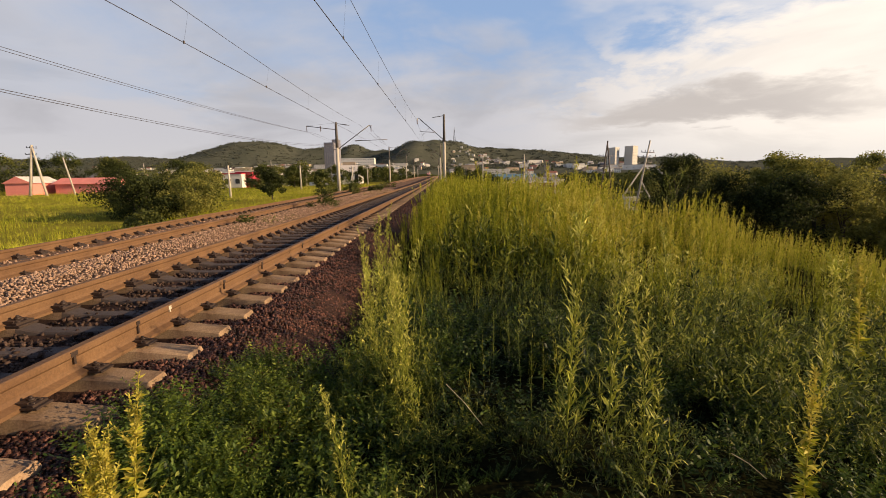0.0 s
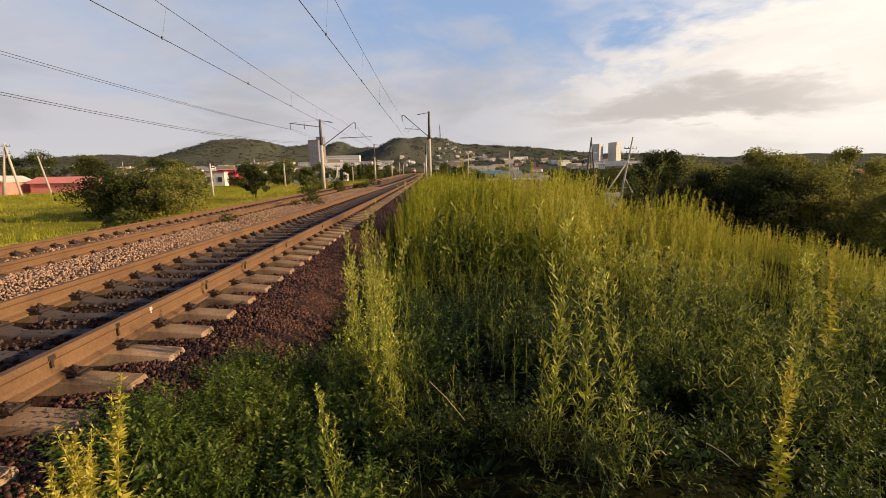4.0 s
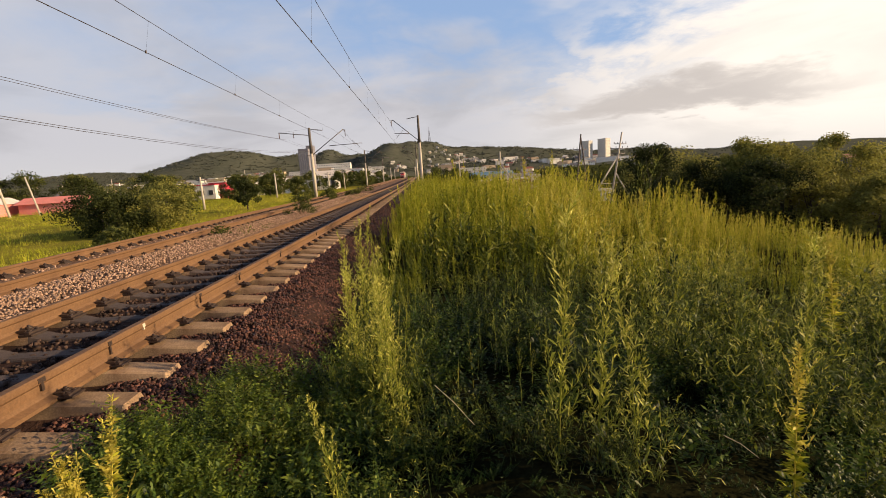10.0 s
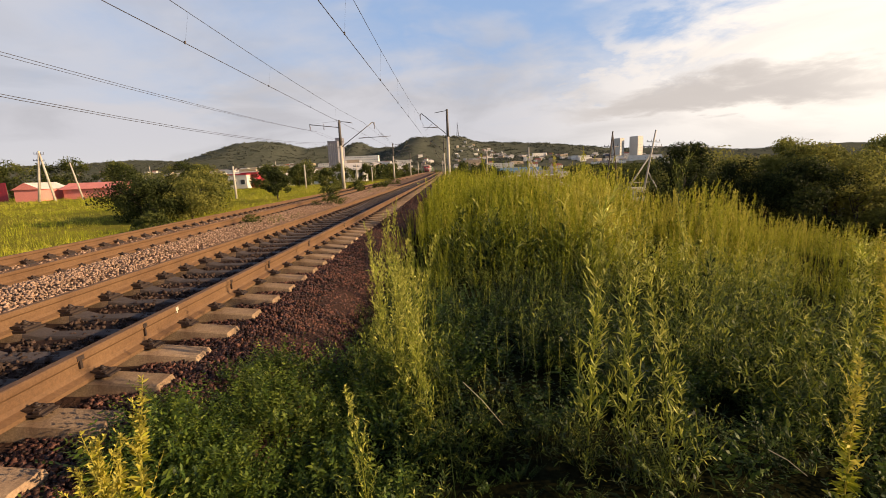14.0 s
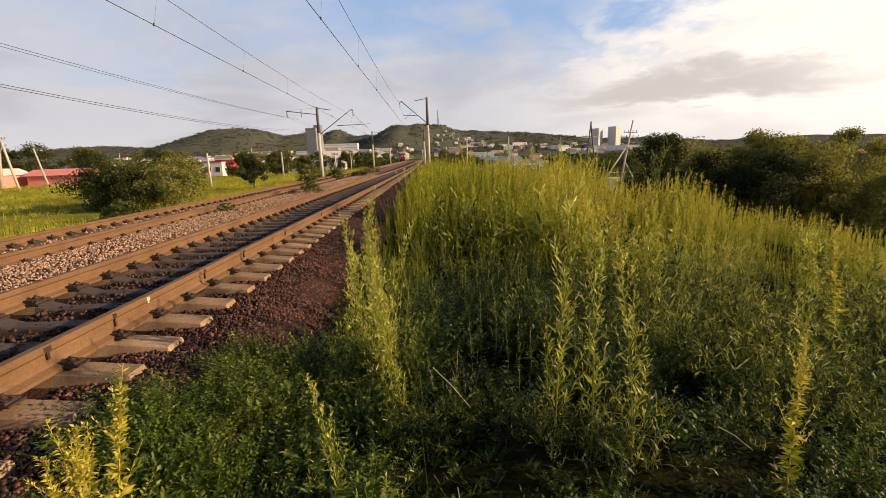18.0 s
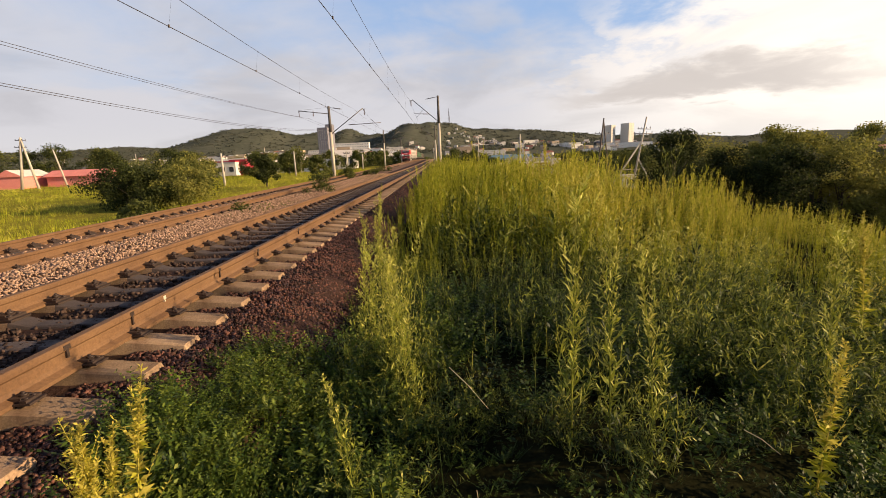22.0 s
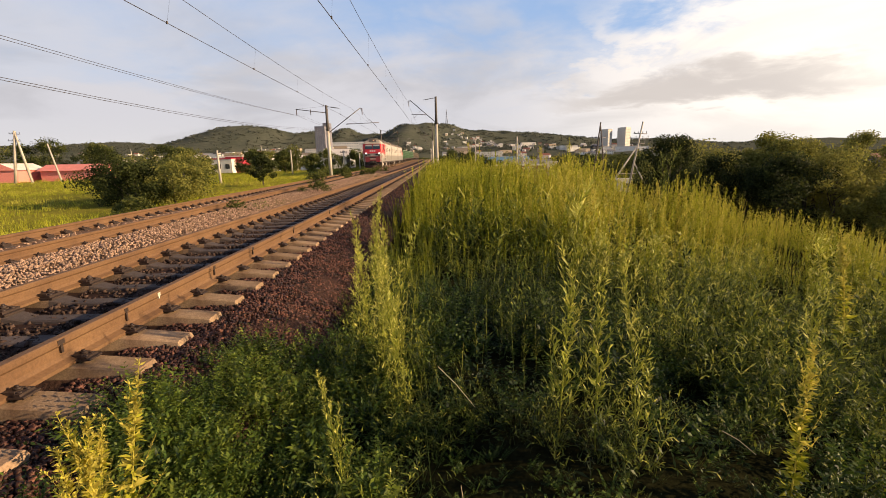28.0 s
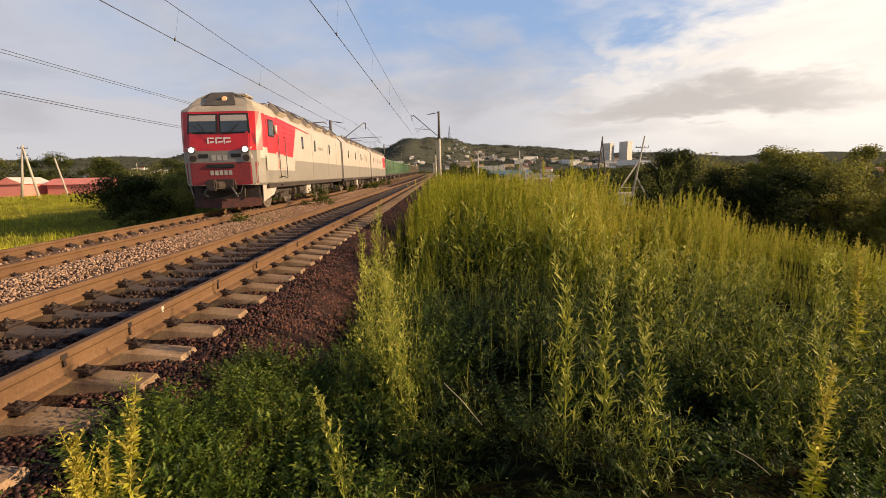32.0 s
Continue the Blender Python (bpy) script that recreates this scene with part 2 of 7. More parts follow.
M = {
    # shade under the weeds is put into this near-black ground colour
    "bank": mat("shade-darkened leaf litter", (0.020, 0.020, 0.009), 0.95, var=0.4, scale=2.0, fine=25, second=(0.008, 0.009, 0.004), depth=0.03, spec=0.0),
    "meadow": mat("sunlit meadow turf", (0.215, 0.19, 0.034), 0.95, var=0.3, scale=0.25, fine=5.0, second=(0.15, 0.145, 0.028), bump=0, spec=0.0),
    "soil": mat("grassy soil", (0.07, 0.072, 0.025), 0.95, var=0.35, scale=0.12, fine=3.0, second=(0.032, 0.04, 0.014), depth=0.05, spec=0.0),
    # distance haze is put into this greyed, paled green
    "wooded": mat("hazed wooded hillside", (0.098, 0.101, 0.076), 0.95, var=0.18, scale=0.010, fine=0.06, second=(0.080, 0.087, 0.064), bump=0.3, depth=4.0, spec=0.0),
    "ballast": mat("ballast bed", (0.050, 0.026, 0.019), 0.95, var=0.4, scale=0.9, fine=22, second=(0.030, 0.017, 0.014), bump=0.8, depth=0.03, spec=0.12),
    "grit": mat("dusty gravel bed", (0.21, 0.128, 0.080), 0.95, var=0.3, scale=0.7, fine=26, second=(0.14, 0.080, 0.052), bump=0.8, depth=0.03, spec=0.1),
    "stone": mat("ballast stone", (0.37, 0.250, 0.178), 0.9, var=0.25, scale=6, fine=60, island=0.4, second=(0.30, 0.19, 0.135), spec=0.12),
    # rail shadow inside the gauge is put into this dark stone colour
    "stone_shade": mat("rail-shaded ballast stone", (0.062, 0.040, 0.032), 0.75, var=0.3, scale=6, fine=60, island=0.6, spec=0.12),
    "stone_dark": mat("oily ballast stone", (0.105, 0.044, 0.030), 0.6, var=0.3, scale=6, fine=60, island=0.92, second=(0.025, 0.011, 0.009), spec=0.3),
    "rail": mat("rusty rail side", (0.158, 0.088, 0.044), 0.75, 0.0, var=0.2, scale=2, fine=45, second=(0.120, 0.064, 0.033), spec=0.3),
    "railtop": mat("worn rail head", (0.19, 0.13, 0.09), 0.5, 0.25, var=0.12, scale=4, fine=60, bump=0.05),
    "sleeper": mat("weathered concrete sleeper", (0.33, 0.230, 0.146), 0.9, var=0.3, scale=5, fine=70, rand=0.22, second=(0.22, 0.14, 0.088), spec=0.12),
    # grime between the rails, darkened further to hold the rail's shadow
    "sleeper_grime_shade": mat("grimy concrete sleeper with rail shade", (0.070, 0.052, 0.048), 0.85, var=0.3, scale=4, fine=60, rand=0.2),
    "clamp": mat("greasy rail clamp", (0.045, 0.028, 0.022), 0.6, 0.2, var=0.4, scale=14, fine=80),
    "concrete": mat("pale concrete pole", (0.52, 0.46, 0.38), 0.85, var=0.2, scale=1.2, fine=30),
    "steel": mat("galvanised dark steel", (0.14, 0.13, 0.13), 0.55, 0.6, var=0.25, scale=6, fine=60),
    "wire": mat("aged copper wire", (0.06, 0.05, 0.05), 0.6, 0.5, var=0.2, scale=5, fine=20, bump=0),
    "porcelain": mat("brown insulator", (0.12, 0.07, 0.05), 0.25, var=0.2, scale=20, fine=60, bump=0.1),
    "wood": mat("tarred wooden pole", (0.11, 0.085, 0.07), 0.85, var=0.3, scale=2, fine=40, stretch=(6, 6, 0.6)),
    "red": mat("traffic red enamel", (0.62, 0.022, 0.03), 0.38, var=0.10, scale=1.6, fine=14, bump=0.03, second=(0.50, 0.02, 0.028)),
    "cream": mat("light grey enamel", (0.50, 0.45, 0.40), 0.42, var=0.10, scale=1.3, fine=11, bump=0.03, second=(0.43, 0.38, 0.335)),
    "grey": mat("dark grey enamel", (0.27, 0.25, 0.22), 0.45, var=0.12, scale=1.3, fine=12, bump=0.03, second=(0.22, 0.20, 0.175)),
    "roof": mat("dusty roof paint", (0.47, 0.40, 0.315), 0.7, var=0.2, scale=2.2, fine=18, bump=0.08),
    "chassis": mat("grimy underframe", (0.06, 0.045, 0.038), 0.75, 0.2, var=0.35, scale=5, fine=40),
    # dusty red, with the undercut's shade put into the darker colour
    "dusty_undercut_red": mat("dusty red enamel with undercut shade", (0.30, 0.03, 0.035), 0.6, var=0.2, scale=2, fine=15, second=(0.22, 0.035, 0.035)),
    "plough": mat("dusty red plough", (0.085, 0.028, 0.024), 0.7, var=0.3, scale=4, fine=30, second=(0.04, 0.022, 0.02), spec=0.2),
    "wheel": mat("worn wheel steel", (0.30, 0.25, 0.21), 0.45, 0.6, var=0.25, scale=8, fine=50),
    "white": mat("white lettering paint", (0.80, 0.79, 0.76), 0.5, var=0.08, scale=5, fine=30, bump=0.02),
    "black": mat("black rubber", (0.02, 0.02, 0.02), 0.7, var=0.3, scale=8, fine=40),
    "glass": glass_mat("tinted window glass"),
    "lamp_glass": glow_mat("headlamp glass", (1.0, 0.96, 0.86), 1.8),
    "lamp_dim": glow_mat("spotlight glass", (0.9, 0.45, 0.2), 0.5),
    "green_paint": mat("faded green wagon paint", (0.16, 0.26, 0.15), 0.6, var=0.2, scale=1.1, fine=9, second=(0.12, 0.19, 0.11), rand=0.15),
    "brown_paint": mat("dusty brown wagon paint", (0.24, 0.20, 0.15), 0.65, var=0.25, scale=1.1, fine=9, rand=0.15),
}
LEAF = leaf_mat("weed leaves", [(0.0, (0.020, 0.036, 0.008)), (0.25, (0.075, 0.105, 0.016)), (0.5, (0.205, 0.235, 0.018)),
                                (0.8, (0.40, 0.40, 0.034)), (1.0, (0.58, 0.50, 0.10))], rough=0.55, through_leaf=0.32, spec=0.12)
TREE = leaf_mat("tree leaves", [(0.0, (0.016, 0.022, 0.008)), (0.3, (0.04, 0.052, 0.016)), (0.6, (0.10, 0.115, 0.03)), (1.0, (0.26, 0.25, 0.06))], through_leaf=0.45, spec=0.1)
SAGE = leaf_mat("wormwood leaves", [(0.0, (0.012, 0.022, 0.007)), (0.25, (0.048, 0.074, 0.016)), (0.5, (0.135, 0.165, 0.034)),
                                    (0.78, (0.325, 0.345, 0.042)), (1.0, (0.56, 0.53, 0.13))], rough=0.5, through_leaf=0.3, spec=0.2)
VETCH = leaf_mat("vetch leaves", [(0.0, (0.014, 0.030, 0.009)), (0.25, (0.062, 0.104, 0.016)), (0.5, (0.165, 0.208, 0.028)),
                                  (0.8, (0.26, 0.29, 0.07)), (1.0, (0.46, 0.43, 0.13))], rough=0.5, through_leaf=0.28, spec=0.2)
# crowns greyed to carry the painted haze of the hills
HAZED_TREE = leaf_mat("hazed hill trees", [(0.0, (0.076, 0.083, 0.061)), (1.0, (0.104, 0.110, 0.080))], through_leaf=0.1)
BARK = mat("tree bark", (0.09, 0.07, 0.05), 0.9, var=0.35, scale=8, fine=40, stretch=(3, 3, 0.7))


# ---- mesh helpers ----
def part(name, bm, material, parent=None, label=""):
    me = bpy.data.meshes.new(name)
    bm.to_mesh(me)
    bm.free()
    for mt in (material if isinstance(material, (list, tuple)) else [material]):
        me.materials.append(mt)
    ob = new(name, me)
    if parent:
        ob.parent = parent
    if label:
        ob["label"] = label
    return ob


def thing(name, label, category, at=None, group="", kind=""):
    ob = new(name)
    ob.empty_display_size = 0.1
    if at is not None:
        ob.matrix_basis = at
    return tagged(ob, label, category, group, kind)


def box(bm, x0, x1, y0, y1, z0, z1, mi=0, bevel=0.0):
    vs = [bm.verts.new(p) for p in ((x0, y0, z0), (x1, y0, z0), (x1, y1, z0), (x0, y1, z0),
                                    (x0, y0, z1), (x1, y0, z1), (x1, y1, z1), (x0, y1, z1))]
    fs = [bm.faces.new([vs[i] for i in q]) for q in ((3, 2, 1, 0), (4, 5, 6, 7), (0, 1, 5, 4), (1, 2, 6, 5), (2, 3, 7, 6), (3, 0, 4, 7))]
    for f in fs:
        f.material_index = mi
    if bevel:
        es = {e for f in fs for e in f.edges}
        bmesh.ops.bevel(bm, geom=list(es), offset=bevel, segments=2, affect="EDGES", clamp_overlap=True)
    return vs


def tube(bm, a, b, r0, r1=None, sides=8, mi=0, cap=True):
    """A round bar from a to b."""
    a, b = Vector(a), Vector(b)
    r1 = r0 if r1 is None else r1
    d = (b - a).normalized()
    u = d.orthogonal().normalized()
    v = d.cross(u)
    rings = []
    for p, r in ((a, r0), (b, r1)):
        rings.append([bm.verts.new(p + (u * math.cos(k * math.tau / sides) + v * math.sin(k * math.tau / sides)) * r) for k in range(sides)])
    for k in range(sides):
        f = bm.faces.new((rings[0][k], rings[0][(k + 1) % sides], rings[1][(k + 1) % sides], rings[1][k]))
        f.material_index, f.smooth = mi, sides > 5
    if cap:
        bm.faces.new(rings[0][::-1]).material_index = mi
        bm.faces.new(rings[1]).material_index = mi


def sweep(bm, profile, path, mi=0, closed=True, caps=True):
    """A profile of (x, z) pairs carried along points (x, y, z), its x across the way."""
    rings = []
    for i, p in enumerate(path):
        p = Vector(p)
        d = Vector(path[min(i + 1, len(path) - 1)]) - Vector(path[max(i - 1, 0)])
        s = Vector((d.y, -d.x, 0)).normalized()
        rings.append([bm.verts.new(p + s * x + Vector((0, 0, z))) for x, z in profile])
    n = len(profile)
    for r0, r1 in zip(rings, rings[1:]):
        for k in range(n if closed else n - 1):
            bm.faces.new((r0[k], r0[(k + 1) % n], r1[(k + 1) % n], r1[k])).material_index = mi
    if closed and caps:
        bm.faces.new(rings[0][::-1]).material_index = mi
        bm.faces.new(rings[-1]).material_index = mi


def quads(name, verts, faces, material, tint=None, smooth=False):
    """A mesh of quads from arrays, with a tint for every vertex."""
    me = bpy.data.meshes.new(name)
    verts, faces = np.asarray(verts, np.float32), np.asarray(faces, np.int32)
    me.vertices.add(len(verts))
    me.vertices.foreach_set("co", verts.ravel())
    me.loops.add(faces.size)
    me.loops.foreach_set("vertex_index", faces.ravel())
    me.polygons.add(len(faces))
    me.polygons.foreach_set("loop_start", np.arange(len(faces), dtype=np.int32) * 4)
    if tint is not None:
        at = me.attributes.new("tint", "FLOAT", "POINT")
        at.data.foreach_set("value", np.asarray(tint, np.float32))
    me.update(calc_edges=True)
    if smooth:
        me.polygons.foreach_set("use_smooth", np.ones(len(faces), bool))
    for mt in (material if isinstance(material, (list, tuple)) else [material]):
        me.materials.append(mt)
    return me

# ---- the lie of the land ----
FAR_LOW = 0.12                                        # the far track lies a little lower
NEAR_AXIS, HALF_GAUGE, HEAD = -3.46, 0.797, 0.22      # near track's middle line; rail from it; top of rail


def far_axis(y):
    return -7.45 - 3.7 * (1 - math.exp(-max(y, -25) / 85)) - bend(y)


def near_axis(y):
    return NEAR_AXIS - bend(y)


def bend(y):
    return 0.00003 * max(0, y - 120) ** 2


def rise(y):
    t = min(1, max(0, (y - 55) / 180))
    return 0.9 * t * t * (3 - 2 * t)


def smooth(a, b, x):
    t = min(1, max(0, (x - a) / (b - a)))
    return t * t * (3 - 2 * t)


HILLS = [(-1053, 2650, 212, 470, 600), (-512, 2750, 187, 150, 500), (-140, 2350, 181, 200, 480), (-336, 2700, 152, 300, 600), (-30, 2400, 172, 120, 450), (60, 2450, 166, 150, 450), (60, 2600, 160, 280, 560),
         (251, 2700, 160, 280, 520), (420, 2750, 150, 230, 520), (577, 2700, 138, 260, 520), (760, 2800, 118, 420, 560), (-1900, 2800, 145, 700, 560), (-678, 2750, 172, 200, 520),
         (1250, 2800, 92, 640, 560), (2300, 2800, 72, 1200, 560), (-3300, 2800, 130, 900, 560), (-2550, 2800, 138, 620, 560), (-420, 1650, 50, 520, 420), (330, 1650, 44, 480, 420), (-1250, 1650, 48, 520, 420), (1200, 1650, 34, 700, 420)]


def ground_z(x, y):
    bed = -0.42 + rise(y)
    edge_l, edge_r = far_axis(y) - 3.0, near_axis(y) + 2.2
    wide = smooth(90, 260, y)
    if x > edge_r:
        d = x - edge_r
        side = -0.16 + 0.10 * smooth(0, 1.5, d) - 0.118 * max(0, d - 2.3) + 0.001 * max(0, d - 2.3) ** 2 * (d < 60)
        side = max(side, -4.2) if d < 60 else -4.2
        side = side - 1.8 * smooth(3, 45, d) * wide
        out = bed + side - 0.5 * smooth(40, 90, y) * smooth(6, 20, d) - 0.8 * smooth(11, 18, d)
    elif x < edge_l:
        d = edge_l - x
        out = bed - 0.35 * smooth(0, 3, d) - 0.25 * smooth(8, 40, d) - 3.6 * smooth(2, 40, d) * wide
    else:
        out = bed
    far = smooth(760, 1600, y)
    out = out * (1 - far) - 6 * far
    if y > 900:
        tall = [h * math.exp(-((x - cx) / wx) ** 2 - ((y - cy) / wy) ** 2) for cx, cy, h, wx, wy in HILLS]
        out += (sum(v ** 5 for v in tall)) ** 0.2
        out += far * 9 * noise.noise(Vector((x / 210, y / 210, 0.3))) + far * 6 * noise.noise(Vector((x / 60, y / 60, 3.3)))
    out += 0.10 * noise.noise(Vector((x * 0.35, y * 0.35, 0))) * (0.35 if edge_l < x < edge_r else 1.0)
    return out


def ground_kind(x, y):
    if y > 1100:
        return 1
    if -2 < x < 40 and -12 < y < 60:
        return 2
    return 3 if x < far_axis(y) - 2.2 and y < 150 else 0


def build_ground():
    near = [i * 0.5 for i in range(-44, 61)]
    xs = sorted(set([-4700 + i * 100 for i in range(33)] + [-1400 + i * 25 for i in range(42)] + [-350 + i * 12 for i in range(18)] +
                    [-134 + i * 4 for i in range(28)] + near + [30 + i * 4 for i in range(1, 28)] + [142 + i * 12 for i in range(18)] +
                    [370 + i * 25 for i in range(42)] + [1440 + i * 100 for i in range(33)]))
    ys = sorted(set([-900 + i * 100 for i in range(9)] + [-60 + i * 6 for i in range(9)] + [-6 + i * 0.6 for i in range(100)] + [54 + i * 4 for i in range(40)] +
                    [214 + i * 14 for i in range(50)] + [914 + i * 40 for i in range(70)] + [3714 + i * 120 for i in range(9)]))
    verts = [(x, y, ground_z(x, y)) for y in ys for x in xs]
    nx = len(xs)
    faces = [(j * nx + i, j * nx + i + 1, (j + 1) * nx + i + 1, (j + 1) * nx + i) for j in range(len(ys) - 1) for i in range(nx - 1)]
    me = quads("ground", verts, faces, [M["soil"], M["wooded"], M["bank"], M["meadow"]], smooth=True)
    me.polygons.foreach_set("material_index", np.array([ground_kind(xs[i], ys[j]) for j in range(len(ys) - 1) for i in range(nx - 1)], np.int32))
    return tagged(new("ground", me), "uneven grassy ground rising to wooded hills", "ground", kind="structure")


build_ground()


def build_ballast():
    """The common gravel bed under both tracks."""
    ys = [-12 + i * 0.35 for i in range(260)] + [79 + i * 3 for i in range(85)] + [340 + i * 20 for i in range(22)]
    rows = []
    for y in ys:
        a, b = far_axis(y), near_axis(y)
        mid = (a + b) / 2
        rise_y = rise(y)
        prof = [(a - 2.9, -0.56), (a - 2.2, -0.26), (a - 1.75, -0.13)] + [(a - 1.4 + i * 0.4, -0.115) for i in range(8)] + \
               [(mid - 0.5, -0.06), (mid, -0.09), (mid + 0.4, -0.06)] + [(b - 1.45 + i * 0.36, -0.055 if i < 6 else -0.095) for i in range(9)] + \
               [(b + 1.7, -0.14), (b + 2.0, -0.26), (b + 2.4, -0.50)]
        rows.append([(x, y, z + rise_y + 0.035 * noise.noise(Vector((x * 1.7, y * 1.7, 5))) + 0.02 * noise.noise(Vector((x * 5, y * 5, 9)))) for x, z in prof])
    n = len(rows[0])
    verts = [p for r in rows for p in r]
    faces = [(j * n + i, j * n + i + 1, (j + 1) * n + i + 1, (j + 1) * n + i) for j in range(len(rows) - 1) for i in range(n - 1)]
    me = quads("ballast_bed", verts, faces, [M["ballast"], M["grit"]], smooth=True)
    me.polygons.foreach_set("material_index", np.array([1 if i < 13 else 0 for j in range(len(rows) - 1) for i in range(n - 1)], np.int32))
    return tagged(new("ballast_bed", me), "rust-stained crushed stone bed under the rails", "ballast", kind="structure")


build_ballast()


# ---- tracks ----
RAIL_PROFILE = [(-0.080, -0.025), (0.080, -0.025), (0.080, 0.0), (0.034, 0.022), (0.022, 0.050), (0.022, 0.115), (0.036, 0.132),
                (0.0375, 0.150), (0.0365, 0.172), (0.030, 0.180), (-0.030, 0.180), (-0.0365, 0.172), (-0.0375, 0.150), (-0.036, 0.132), (-0.022, 0.115),
                (-0.022, 0.050), (-0.034, 0.022), (-0.080, 0.0)]


def sleeper_mesh():
    """A concrete sleeper 2.7 m long: high under the rails, hollow in the middle, sloping ends."""
    bm = bmesh.new()
    prof = [(-1.35, -0.075), (-1.33, -0.035), (-0.97, 0.0), (-0.62, 0.028), (-0.42, -0.022), (0.42, -0.022), (0.62, 0.028), (0.97, 0.0), (1.33, -0.035), (1.35, -0.075)]
    rings = []
    for x, z in prof:
        half = 0.108 if abs(x) > 0.5 else 0.090
        rings.append([bm.verts.new(p) for p in ((x, -half - 0.045, -0.21), (x, -half, z - 0.012), (x, -half + 0.014, z), (x, half - 0.014, z), (x, half, z - 0.012), (x, half + 0.045, -0.21))])
    for r0, r1 in zip(rings, rings[1:]):
        for k in range(5):
            bm.faces.new((r0[k], r0[k + 1], r1[k + 1], r1[k]))
    bm.faces.new(rings[0]), bm.faces.new(rings[-1][::-1])
    bmesh.ops.recalc_face_normals(bm, faces=bm.faces)
    for f in bm.faces:
        f.material_index = 1 if abs(f.calc_center_median().x) < 0.72 else 0
    me = bpy.data.meshes.new("sleeper")
    bm.to_mesh(me)
    bm.free()
    return me


def fastening_mesh():
    """A bolted clamp on its tie plate, one side of the rail foot."""
    bm = bmesh.new()
    box(bm, 0.07, 0.215, -0.10, 0.10, 0.0, 0.018)
    box(bm, 0.045, 0.135, -0.07, 0.07, 0.018, 0.052)
    box(bm, 0.14, 0.185, -0.09, 0.09, 0.016, 0.040)
    tube(bm, (0.115, 0, 0.018), (0.115, 0, 0.088), 0.015, sides=6)
    tube(bm, (0.115, 0, 0.048), (0.115, 0, 0.072), 0.030, sides=6)
    tube(bm, (0.158, 0.045, 0.018), (0.158, 0.045, 0.050), 0.018, sides=6)
    tube(bm, (0.158, -0.045, 0.018), (0.158, -0.045, 0.050), 0.018, sides=6)
    me = bpy.data.meshes.new("fastening")
    bm.to_mesh(me)
    bm.free()
    me.materials.append(M["clamp"])
    return me


def build_track(axis, label, y0, count, near_fast, material, tilt_seed, sunk=0.0):
    rng = random.Random(tilt_seed)
    track = thing("railway_track", label, "railway track", pose(0, 0, -sunk), kind="structure")
    ys = [-14 + i * 0.6 for i in range(180)] + [94 + i * 4 for i in range(62)] + [348 + i * 20 for i in range(20)]
    for side in (-1, 1):
        bm = bmesh.new()
        sweep(bm, RAIL_PROFILE, [(axis(y) + side * HALF_GAUGE, y, rise(y) + 0.04) for y in ys])
        for f in bm.faces:
            c = f.calc_center_median()
            if f.normal.z > 0.6 and c.z > rise(c.y) + 0.205:
                f.material_index = 1
        bm.normal_update()
        for f in bm.faces:
            if f.normal.z > 0.9 and f.calc_center_median().z > rise(f.calc_center_median().y) + 0.2:
                f.material_index = 1
        part("rail", bm, [M["rail"], M["railtop"]], track, "brown rusted steel rail with a worn head")
    sm, fm = sleeper_mesh(), fastening_mesh()
    sm.materials.append(material)
    sm.materials.append(M["sleeper_grime_shade"])
    rest_v, rest_f = [], []
    sv = np.array([v.co for v in sm.vertices])
    for i in range(620):
        y = y0 + i * 0.5435 + rng.uniform(-0.018, 0.018)
        if y > 320:
            break
        m = pose(axis(y), y, rise(y) + rng.uniform(-0.006, 0.004), 0, 0, rng.uniform(-0.7, 0.7))
        if i < count:
            s = new("sleeper", sm)
            s.parent, s.matrix_basis = track, m
            if i < near_fast:
                for side in (-1, 1):
                    for k in (-1, 1):
                        q = new("fastening", fm)
                        q.parent = s
                        q.matrix_basis = pose(side * HALF_GAUGE, 0, 0.026, 0, 0, 0 if k > 0 else 180)
                        q.scale = (0.85, 0.62, 0.75) if side == k else (1.0, 1.05, 1.1)
        else:
            rest_v.append((m.to_3x3(), m.translation))
    if rest_v:
        verts, faces = [], []
        poly = [tuple(p.vertices) for p in sm.polygons if len(p.vertices) == 4]
        for r, t in rest_v:
            base = len(verts)
            verts += [tuple(r @ Vector(v) + t) for v in sv]
            faces += [tuple(base + a for a in q) for q in poly]
        tagged(new("far_sleepers", quads("far_sleepers", verts, faces, material)), kind="stuff").parent = track
    # clamps too far to tell apart
    verts, faces = [], []
    fv = np.array([v.co for v in fm.vertices])
    fq = [tuple(p.vertices) for p in fm.polygons if len(p.vertices) == 4]
    for i in range(near_fast, 200):
        y = y0 + i * 0.5435
        for side in (-1, 1):
            for k in (-1, 1):
                base = len(verts)
                verts += [(axis(y) + side * HALF_GAUGE + k * v[0], y + k * v[1], rise(y) + 0.026 + v[2]) for v in fv]
                faces += [tuple(base + a for a in q) for q in fq]
    tagged(new("far_fastenings", quads("far_fastenings", verts, faces, M["clamp"])), kind="stuff").parent = track
    return track


